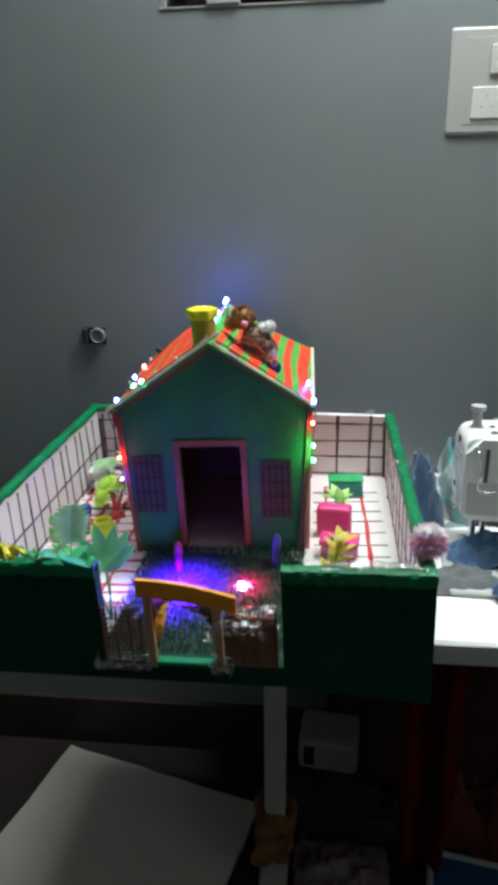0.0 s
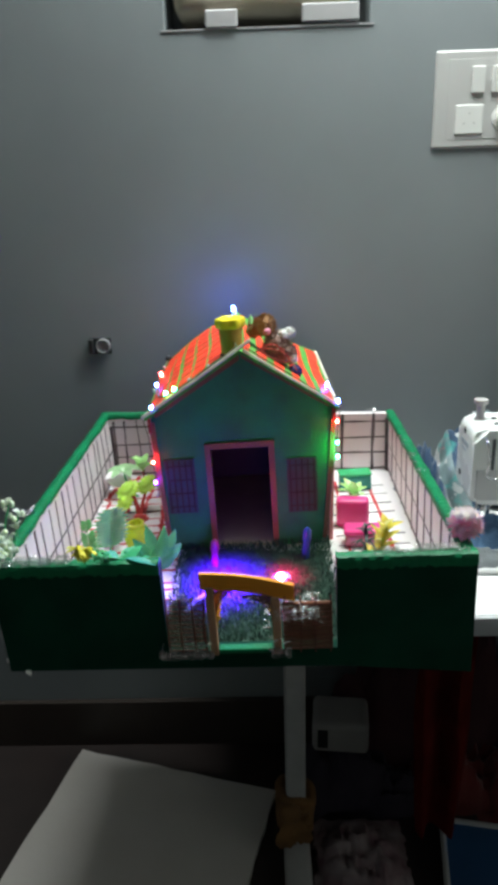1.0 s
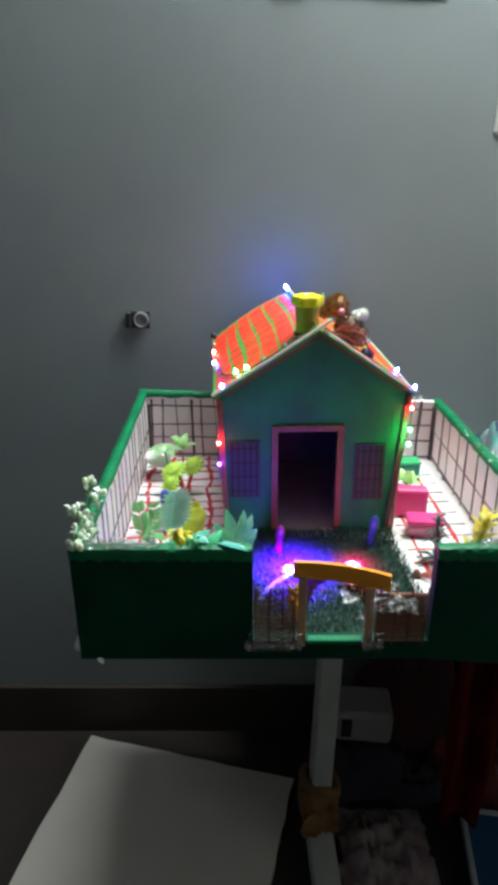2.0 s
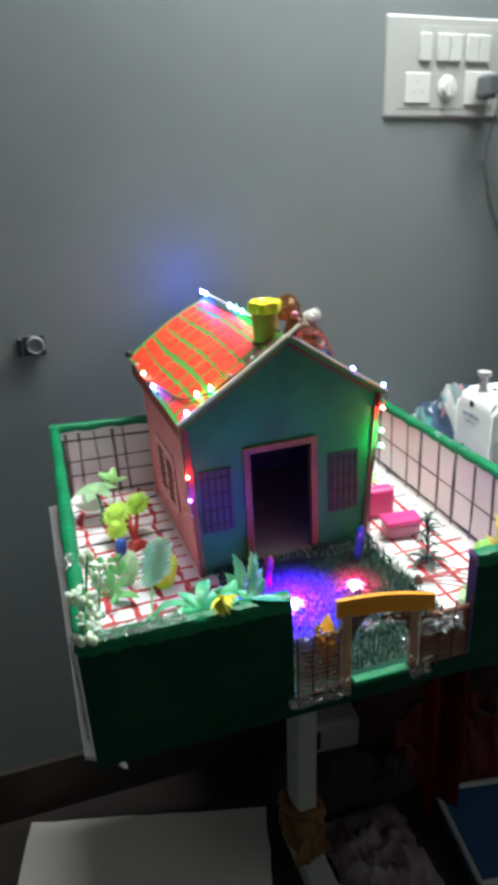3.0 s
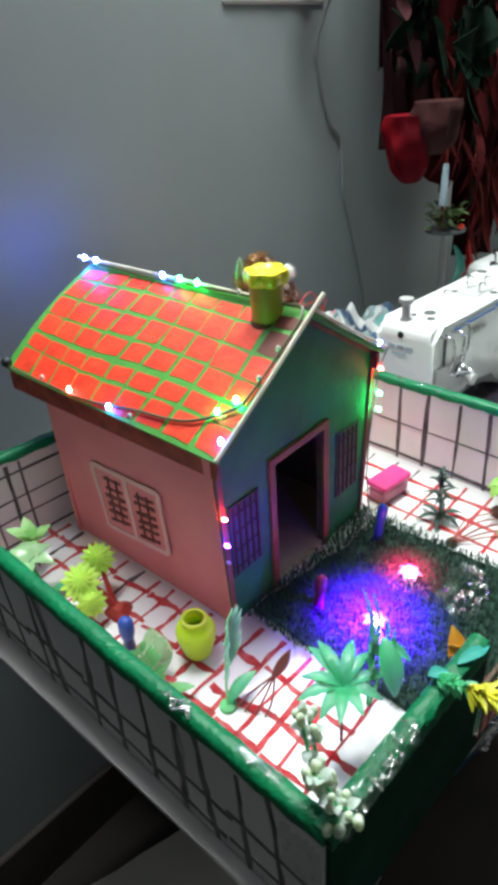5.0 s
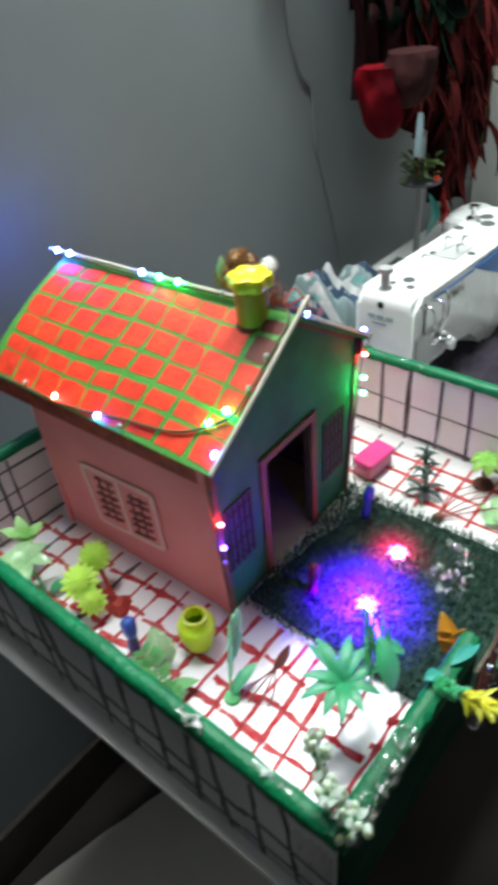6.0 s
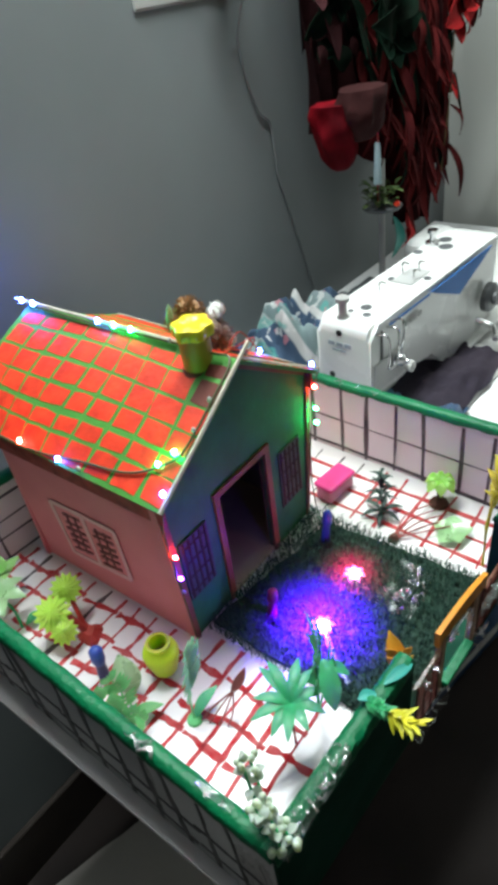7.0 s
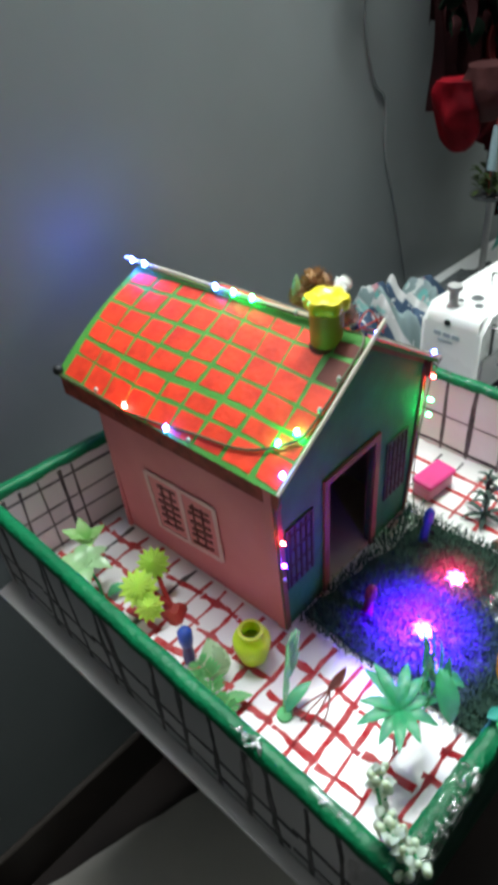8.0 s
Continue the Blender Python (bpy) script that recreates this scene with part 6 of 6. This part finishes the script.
# cloths -----------------------------------------------------------------
def heap(name, c, size, seed, mat, label, n=26, folds=5.0, base=None):
    """A soft heap of cloth: a rippled dome that lies on its support."""
    bm = bmesh.new()
    g = []
    o = Vector((seed * 3.1, seed * 1.7, 0))
    for i in range(n + 1):
        row = []
        for k in range(n + 1):
            u, v = 2 * i / n - 1, 2 * k / n - 1
            q = noise.noise(Vector((u * folds * 0.5, v * folds * 0.5, seed)) + o)
            w = noise.noise(Vector((u * folds * 1.4, v * folds * 0.7, seed + 4)) + o)
            rr = math.hypot(u, v) * (1 + 0.25 * q)
            h = max(0.0, 1 - rr ** 2.2) ** 0.6 * (0.7 + 0.45 * q + 0.32 * w)
            row.append(bm.verts.new((c[0] + size[0] * u * (1 + 0.12 * w), c[1] + size[1] * v * (1 + 0.12 * q), c[2] + 0.001 + max(0, size[2] * h))))
        g.append(row)
    for i in range(n):
        for k in range(n):
            bm.faces.new((g[i][k], g[i + 1][k], g[i + 1][k + 1], g[i][k + 1]))
    return thing(name, bm, mat, label, "cloth", smooth=True)


def print_cloth(name):
    """Printed cotton: broad navy, white and grey-teal bands with small faded flowers."""
    mat = paint(name, (0.55, 0.62, 0.62), 0.85, (0.3, 0.45, 0.46), 14, 0.8, 0.4, 200)
    n, l = nodes_of(mat)
    b = n["Principled BSDF"]
    tex, turn, wav, ramp = n.new("ShaderNodeTexCoord"), n.new("ShaderNodeMapping"), n.new("ShaderNodeTexWave"), n.new("ShaderNodeValToRGB")
    turn.inputs["Rotation"].default_value, turn.inputs["Location"].default_value = (0, 0.5, 0.35), (0.03, 0, 0)
    wav.inputs["Scale"].default_value, wav.inputs["Distortion"].default_value, wav.inputs["Detail Scale"].default_value = 4.2, 2.2, 1.4
    wav.wave_profile = "SAW"
    l.new(tex.outputs["Object"], turn.inputs["Vector"]), l.new(turn.outputs["Vector"], wav.inputs["Vector"])
    r = ramp.color_ramp
    r.elements[0].color, r.elements[0].position = (0.035, 0.065, 0.115, 1), 0.36
    r.elements[1].color, r.elements[1].position = (0.46, 0.46, 0.45, 1), 0.40
    for pos, c in ((0.56, (0.50, 0.47, 0.47, 1)), (0.60, (0.15, 0.21, 0.21, 1)), (0.96, (0.22, 0.28, 0.29, 1))):
        e = r.elements.new(pos)
        e.color = c
    l.new(wav.outputs["Fac"], ramp.inputs["Fac"])
    out = ramp.outputs["Color"]
    for scale, lo, hi, c in ((26, 0.60, 0.66, (0.08, 0.36, 0.32, 1)), (34, 0.64, 0.68, (0.55, 0.20, 0.24, 1)), (42, 0.62, 0.66, (0.62, 0.62, 0.6, 1))):
        no, mr, mix = n.new("ShaderNodeTexNoise"), n.new("ShaderNodeMapRange"), n.new("ShaderNodeMix")
        no.inputs["Scale"].default_value = scale
        mr.inputs["From Min"].default_value, mr.inputs["From Max"].default_value, mr.inputs["To Max"].default_value = lo, hi, 0.7
        mix.data_type = "RGBA"
        mix.inputs["B"].default_value = c
        l.new(tex.outputs["Object"], no.inputs["Vector"]), l.new(no.outputs["Fac"], mr.inputs["Value"])
        l.new(mr.outputs["Result"], mix.inputs["Factor"]), l.new(out, mix.inputs["A"])
        out = mix.outputs["Result"]
    l.new(out, b.inputs["Base Color"])
    return mat


M_PRINT = print_cloth("printed_cotton")
M_DENIM = paint("blue_denim", (0.035, 0.075, 0.15), 0.9, (0.025, 0.055, 0.11), 10, 0.8, 0.5, 250, sheen=0.2)
heap("printed_cloth", (0.500, 1.272, TABLE), (0.160, 0.090, 0.175), 3, M_PRINT, "crumpled printed cotton cloth on the sewing table", 48, 4.4)
M_GREYC = paint("grey_cotton", (0.13, 0.14, 0.145), 0.9, (0.09, 0.10, 0.105), 9, 0.8, 0.4, 200)
heap("grey_cloth", (0.690, 1.285, TABLE), (0.24, 0.085, 0.075), 8, M_GREYC, "crumpled grey cloth lying behind the sewing machine", 34, 3)
heap("denim_cloth", (0.335, 1.200, TABLE), (0.045, 0.055, 0.125), 5, M_DENIM, "blue cloth bunched beside the sewing machine", 20, 5)
heap("black_cloth", (0.560, 1.035, TABLE + 0.008), (0.135, 0.065, 0.026), 11, M_DARK_C, "black cloth under the needle of the sewing machine", 34, 5)
heap("denim_cloth", (0.425, 1.075, TABLE + 0.008), (0.060, 0.036, 0.042), 33, paint("faded_denim", (0.10, 0.19, 0.32), 0.9, (0.06, 0.12, 0.22), 16, 0.8, 0.5, 250), "faded blue cloth under the needle of the sewing machine", 22, 5)
heap("grey_cloth", (0.375, 1.015, TABLE + 0.001), (0.050, 0.034, 0.022), 35, M_GREYC, "small grey cloth crumpled on the machine bed", 20, 5)
heap("denim_cloth", (0.455, 0.985, TABLE + 0.008), (0.05, 0.02, 0.02), 14, M_DENIM, "folded blue cloth on the machine bed", 18, 5)

# thread stand with its flower bunch
ts = empty("thread_stand", (0.752, 1.250, TABLE), "thread stand with a blue cone and small flower bunch", "thread stand")
part("rod", rod(bmesh.new(), [(0, 0, 0), (0, 0, 0.30)], 0.006, 10), M_STEEL, ts)
part("base", lathe(bmesh.new(), [(0.03, 0), (0.03, 0.004), (0.008, 0.008)], seg=16), M_STEEL, ts)
part("tray", lathe(bmesh.new(), [(0.035, 0.215), (0.037, 0.219), (0.030, 0.221)], seg=20), M_GREY, ts)
M_BUNCH = paint("olive_bunch", (0.085, 0.13, 0.030), 0.6, (0.035, 0.06, 0.02), 60, 0.9, rand=0.4)
M_CONE = paint("pale_blue_thread", (0.42, 0.55, 0.60), 0.8, (0.3, 0.42, 0.47), 90, 0.8, 0.5, 300)
part("thread_cone", lathe(bmesh.new(), [(0.0075, 0.262), (0.0075, 0.268), (0.005, 0.325), (0.004, 0.33)], Matrix.Translation((-0.014, 0, 0)), 16), M_CONE, ts, "pale blue thread cone", smooth=True)
part("spindle", rod(bmesh.new(), [(-0.014, 0, 0.22), (-0.012, 0, 0.365)], 0.0014, 6), M_REDST, ts)
R5 = random.Random(9)
for k in range(75):
    a, r, z = R5.uniform(0, 6.283), R5.uniform(0.004, 0.028), 0.226 + R5.uniform(0, 0.03)
    c = Vector((r * math.cos(a), r * math.sin(a), z))
    d = Vector((math.cos(a), math.sin(a), R5.uniform(-.3, 1))).normalized()
    part("sprig_leaf", leaf(bmesh.new(), c, c + d * 0.017, 0.009, n=4), M_BUNCH, ts)
for x, y, z in ((-0.008, -0.034, 0.228),):
    part("berry", ball(bmesh.new(), (x, y, z), 0.0058, 2), M_RED, ts, "red berry", smooth=True)

# red festive garland hanging in the corner --------------------------------
M_PETAL = paint("dark_red_felt", (0.085, 0.008, 0.008), 0.9, (0.035, 0.004, 0.005), 18, 0.9, 0.4, 150, spec=0.1, rand=0.35)
M_PETAL2 = paint("scarlet_felt", (0.50, 0.020, 0.022), 0.7, (0.3, 0.012, 0.014), 18, 0.8, 0.3, 150, spec=0.1, rand=0.2)
M_PETAL3 = paint("dusky_pink_net", (0.036, 0.011, 0.011), 0.9, (0.020, 0.006, 0.006), 18, 0.8, 0.4, 150, spec=0.1)
M_POCKET = paint("red_satin", (0.14, 0.003, 0.007), 0.7, (0.045, 0.002, 0.004), 16, 1.0, 0.5, 90, spec=0.05)
M_RIBBON = paint("olive_ribbon", (0.17, 0.13, 0.05), 0.8, None, 40, 0.5)
M_FIR = paint("dark_fir_leaf", (0.003, 0.014, 0.008), 0.95, (0.008, 0.008, 0.006), 30, 0.8, 0.3, 150, rand=0.35, spec=0.05)
M_MAUVE = paint("dark_drape", (0.034, 0.009, 0.010), 0.9, (0.018, 0.006, 0.008), 10, 0.8, 0.5, 160, spec=0.1)
GXC = 0.855
gar = empty("hanging_garland", (GXC, 1.30, 1.95), "red cloth flower garland with dark leaves hanging in corner", "garland")
R6 = random.Random(31)
part("wall_hook", rod(bmesh.new(), [(0, 0.0985, 0.2), (0, 0.03, 0.2), (0, 0.025, 0.215)], 0.005, 8), M_STEEL, gar)


def drape(x0, x1, z0, z1, y, mat, name, seed, skew=0.0, taper=1.0):
    """A hanging folded cloth with a wavy hem."""
    bm = bmesh.new()
    n, m = 22, 16
    top, rows = [], []
    for k in range(m + 1):
        t = k / m
        row = []
        for i in range(n + 1):
            u = i / n
            w = 1 + (taper - 1) * t
            x = (x0 + x1) / 2 + (u - 0.5) * (x1 - x0) * w + skew * t
            q = noise.noise(Vector((u * 5, t * 1.5, seed)))
            f = math.sin(u * 17 + seed + 1.5 * q) * 0.018 * (0.4 + t) + q * 0.02
            hem = (z1 - z0) * 0.08 * noise.noise(Vector((u * 4, 3, seed))) * t
            row.append((x, y + f, z0 + (z1 - z0) * t + hem))
        rows.append([bm.verts.new(p) for p in row])
    for a, b in zip(rows, rows[1:]):
        for i in range(n):
            bm.faces.new((a[i], a[i + 1], b[i + 1], b[i]))
    bmesh.ops.solidify(bm, geom=bm.faces[:], thickness=0.002)
    return part(name, bm, mat, gar, smooth=True)


drape(-0.18, 0.21, 0.20, -0.75, 0.035, M_MAUVE, "backing_cloth", 1)
drape(-0.15, 0.12, -0.60, -0.90, 0.030, M_MAUVE, "cloth_panel", 3, 0.0, 0.75)
drape(-0.25, -0.08, -0.50, -0.86, 0.012, M_MAUVE, "cloth_panel", 12, 0.02, 0.8)
drape(-0.10, 0.17, -0.45, -0.90, 0.02, M_PETAL, "cloth_panel", 4, 0.01, 0.8)
drape(-0.02, 0.16, -0.60, -1.04, 0.0, M_PETAL, "cloth_panel", 6, 0.01, 0.7)
drape(0.03, 0.15, -0.80, -1.10, -0.01, M_MAUVE, "cloth_panel", 8, 0.02, 0.8)


def pouch(x0, x1, z0, z1, y, depth, mat, name, seed, skew=0.0):
    """A stuffed cloth bag with creased, rounded sides."""
    bm = bmesh.new()
    n, m = 28, 20
    rings = []
    for k in range(m + 1):
        t = k / m
        w = max(0.04, math.sin(math.pi * (0.22 + 0.755 * t)) ** 0.35) * (1 - 0.10 * t)
        ring = []
        for i in range(n):
            a = 2 * math.pi * i / n
            q = 1 + 0.34 * noise.noise(Vector((math.cos(a) * 1.8, math.sin(a) * 1.8 + seed, t * 2.6))) + 0.16 * noise.noise(Vector((math.cos(a) * 5, math.sin(a) * 5 + seed, t * 3.0)))
            ring.append(bm.verts.new(((x0 + x1) / 2 + skew * t + (x1 - x0) / 2 * w * q * math.cos(a), y + depth * w * q * math.sin(a), z0 + (z1 - z0) * t)))
        rings.append(ring)
    for lo, hi in zip(rings, rings[1:]):
        for i in range(n):
            bm.faces.new((lo[i], lo[(i + 1) % n], hi[(i + 1) % n], hi[i]))
    bm.faces.new(rings[0][::-1]), bm.faces.new(rings[-1])
    return part(name, bm, mat, gar, smooth=True)


pouch(-0.270, -0.172, -0.790, -0.864, -0.078, 0.036, M_PETAL3, "net_pouch", 9)
pouch(-0.290, -0.215, -0.806, -0.905, -0.050, 0.036, M_POCKET, "red_pouch", 11, 0.014)
for k in range(16):
    x0 = R6.uniform(-0.10, 0.15)
    w, z0 = R6.uniform(0.035, 0.075), R6.uniform(-0.62, -0.40)
    drape(x0, x0 + w, z0, R6.uniform(-1.0, -0.80) + 0.5 * abs(x0 - 0.06), R6.uniform(-0.045, 0.0), (M_PETAL, M_MAUVE, M_PETAL)[k % 3], "cloth_strip", 20 + k, R6.uniform(-.02, .02), R6.uniform(0.6, 1.1))


def petal(c, d, ln, w, mat, name="petal"):
    d = Vector(d).normalized()
    part(name, leaf(bmesh.new(), c, Vector(c) + d * ln, w, up=(R6.uniform(-.4, .4), -1, R6.uniform(-.2, .6)), curl=R6.uniform(-.2, .4), n=8, shape=R6.uniform(0.7, 1.2), thick=0.0015), mat, gar, smooth=True)


for k in range(280):
    z = R6.uniform(-0.66, 0.15)
    f = min(1.0, max(0.0, (-0.50 - z) / 0.22))
    x = R6.uniform(-0.20 + 0.14 * f, 0.25 - 0.17 * f)
    y = R6.uniform(-0.06, 0.0)
    a = R6.uniform(-2.6, -0.5)
    mat = M_FIR if (z > -0.76 and R6.random() < 0.5) else (M_PETAL2 if (z > -0.5 and R6.random() < 0.12) else M_PETAL)
    petal((x, y, z), (math.cos(a), R6.uniform(-.6, .2), math.sin(a)), R6.uniform(0.035, 0.08), R6.uniform(0.02, 0.045), mat, "petal" if mat is not M_FIR else "fir_leaf")
for k in range(120):
    z = R6.uniform(-0.98, -0.66)
    f = (-0.66 - z) / 0.32
    x = R6.uniform(-0.20 + 0.17 * f, 0.18 - 0.05 * f)
    a = R6.uniform(-2.3, -0.8)
    mat = M_FIR if (R6.random() < 0.75 - 0.6 * f and x < 0.0) or (x > 0.12 and R6.random() < 0.6) else (M_PETAL2 if R6.random() < 0.10 else M_PETAL)
    petal((x, R6.uniform(-0.07, -0.03), z), (0.5 * math.cos(a), R6.uniform(-.4, .1), math.sin(a)), R6.uniform(0.06, 0.12), R6.uniform(0.009, 0.022), mat, "petal" if mat is not M_FIR else "fir_leaf")
for k in range(30):
    mat = M_FIR if k % 3 else M_MAUVE
    a = R6.uniform(-2.8, -0.4)
    petal((R6.uniform(-0.27, -0.13), R6.uniform(-0.035, 0.0), R6.uniform(-0.74, -0.60)), (math.cos(a), R6.uniform(-.5, .2), math.sin(a)), R6.uniform(0.035, 0.07), R6.uniform(0.02, 0.04), mat, "fir_leaf" if k % 3 else "petal")
for cx, cz in ((0.145, -0.72), (0.19, -0.70), (0.20, -0.66)):
    for k in range(7):
        a = k * 0.9
        petal((cx, -0.06, cz), (math.cos(a), -0.35, math.sin(a)), 0.07, 0.055, M_PETAL2 if cx < 0.17 else M_PETAL)
for k in range(8):
    a = k * 0.785
    petal((-0.10, -0.06, -0.72), (math.cos(a), -0.35, math.sin(a)), 0.07, 0.05, M_FIR, "fir_leaf")
for x in (-0.01, 0.05, 0.10):
    part("ribbon", rod(bmesh.new(), smooth_line([(x, -0.075, -0.60), (x + 0.01, -0.08, -0.8), (x - 0.012, -0.075, -1.0)], 5), 0.0009, 5), M_PETAL3 if x < 0.06 else M_RIBBON, gar, "thin hanging ribbon")
for k in range(4):
    petal((0.035, -0.03, -1.05 - 0.015 * k), (R6.uniform(-.4, .4), -.2, -1), 0.05, 0.025, M_PETAL2)
petal((0.0, -0.02, -1.06), (-0.2, -.2, -1), 0.08, 0.025, M_TEAL, "fir_leaf")

# on the floor under and before the table ------------------------------------
bd = empty("white_board", (0, 0, FLOOR), "white foam board with worn edges lying on the floor", "board")
corners = [(-0.345, 1.362), (0.085, 1.243), (0.025, 1.02), (-0.43, 0.985)]
outline = []
for i in range(4):
    a, b = Vector(corners[i]), Vector(corners[(i + 1) % 4])
    for k in range(10):
        p = a + (b - a) * (k / 10)
        outline.append((p.x + R6.uniform(-.002, .002), p.y + R6.uniform(-.002, .002), 0.001))
part("board_sheet", prism(bmesh.new(), outline, (0, 0, 0.012)), M_BOARD, bd)
bt = empty("blue_tray", (0, 0, FLOOR), "flat blue box with a silver rim on the floor", "tray")
q = [Vector((0.40, 1.15)), Vector((0.366, 0.962)), Vector((0.70, 0.905)), Vector((0.735, 1.09))]
part("tray_body", prism(bmesh.new(), [(p.x, p.y, 0) for p in q], (0, 0, 0.034)), M_BLUE_T, bt)
for i in range(4):
    a, b = q[i], q[(i + 1) % 4]
    part("tray_rim", rod(bmesh.new(), [(a.x, a.y, 0.034), (b.x, b.y, 0.034)], 0.0055, 8), M_STEEL, bt, "silver rim")
def hanging(name, x0, x1, z0, z1, y, mat, label, seed):
    """A narrow cloth hanging in folds from the underside of the table."""
    bm = bmesh.new()
    n, m = 16, 18
    rows = []
    for k in range(m + 1):
        t = k / m
        w = 0.55 + 0.45 * math.sin(math.pi * (0.15 + 0.7 * t))
        rows.append([bm.verts.new(((x0 + x1) / 2 + (u / n - 0.5) * (x1 - x0) * w + 0.012 * noise.noise(Vector((t * 3, 0, seed))),
                                   y + 0.018 * math.sin(u / n * 11 + seed + 2 * noise.noise(Vector((u / n * 2, t * 2, seed)))), z0 + (z1 - z0) * t)) for u in range(n + 1)])
    for a, b in zip(rows, rows[1:]):
        for u in range(n):
            bm.faces.new((a[u], a[u + 1], b[u + 1], b[u]))
    bmesh.ops.solidify(bm, geom=bm.faces[:], thickness=0.003)
    return thing(name, bm, mat, label, "cloth", smooth=True)


M_RED_H = paint("red_hanging_cloth", (0.20, 0.016, 0.012), 0.9, (0.09, 0.008, 0.007), 12, 0.8, 0.4, 160, spec=0.1)
hanging("hanging_cloth", 0.325, 0.425, TABLE - 0.027, 0.13, 1.10, M_RED_H, "red cloth hanging in folds under the sewing table", 3)
M_SACK = paint("dark_sack_cloth", (0.045, 0.022, 0.026), 0.9, (0.065, 0.025, 0.028), 9, 0.9, 0.4, 120, spec=0.1)
heap("cloth_sack", (0.40, 1.335, FLOOR + 0.001), (0.21, 0.058, 0.50), 41, M_SACK, "dark cloth sack leaning against the wall under the table", 26, 3)
heap("cloth_sack", (0.72, 1.325, FLOOR + 0.001), (0.24, 0.065, 0.46), 43, M_SACK, "dark cloth sack leaning against the wall under the table", 26, 3)
heap("dark_cloth", (0.222, 1.262, FLOOR + 0.001), (0.115, 0.085, 0.150), 37, M_DARK_C, "dark cloth bundle with a pale case on top", 24, 3)
wbx = empty("white_case", (0.218, 1.262, 0.196), "pale plastic case with a dark slot on dark cloth", "case", rz=-6)
part("case_body", bx(-0.055, 0.055, -0.045, 0.045, 0, 0.068, bevel=0.010, seg=2), M_CASE, wbx)
part("case_slot", bx(-0.044, -0.024, -0.0472, -0.0448, 0.014, 0.056, bevel=0.0008), M_BLACK, wbx)
M_RAG = paint("orange_rag", (0.20, 0.095, 0.030), 0.9, (0.11, 0.055, 0.02), 30, 0.8, 0.5, 200)
rag = empty("orange_rag", (0.122, 1.15, 0.125), "orange-brown rag tied round the table leg", "rag")
for k in range(4):
    bm = bmesh.new()
    rings = []
    for i in range(25):
        a = 2 * math.pi * i / 24
        q = 1 + 0.22 * noise.noise(Vector((math.cos(a) * 1.7, math.sin(a) * 1.7, k * 3.1)))
        cx, cy = 0.0275 * math.copysign(abs(math.cos(a)) ** 0.6, math.cos(a)) * q, 0.034 * math.copysign(abs(math.sin(a)) ** 0.6, math.sin(a)) * q
        rings.append((cx, cy, 0.016 * k + 0.010 * math.sin(a + k * 1.3)))
    part("rag_fold", rod(bm, rings, 0.0095, 8), M_RAG, rag, smooth=True)
part("rag_knot", ball(bmesh.new(), (-0.012, -0.046, 0.045), 0.020, 2, (1.1, 0.8, 1.0)), M_RAG, rag, smooth=True)
part("rag_end", leaf(bmesh.new(), (-0.010, -0.052, 0.040), (-0.030, -0.060, -0.030), 0.038, up=(0, -1, 0), curl=0.2, n=9, ribs=0.06, thick=0.003), M_RAG, rag, smooth=True)
part("rag_end", leaf(bmesh.new(), (0.000, -0.052, 0.040), (0.022, -0.058, -0.020), 0.034, up=(0, -1, 0), curl=0.25, n=9, ribs=0.06, thick=0.003), M_RAG, rag, smooth=True)
heap("red_cloth", (0.47, 1.27, FLOOR + 0.001), (0.12, 0.08, 0.13), 19, M_RED_C, "dark red cloth heaped under the sewing table", 24, 5)
heap("red_cloth", (0.62, 1.25, FLOOR + 0.001), (0.14, 0.10, 0.14), 23, M_RED_C, "dark red cloth heaped under the sewing table", 24, 5)
heap("dark_cloth", (0.31, 1.24, FLOOR + 0.001), (0.10, 0.055, 0.07), 27, M_DARK_C, "dark cloth bundle on the floor", 24, 7)
heap("dark_cloth", (0.24, 1.08, FLOOR + 0.001), (0.085, 0.10, 0.045), 29, paint("mauve_rag", (0.15, 0.08, 0.09), 0.9, (0.30, 0.26, 0.26), 22, 0.8, 0.5, 200), "mottled rag heap on the floor by the table leg", 26, 8)
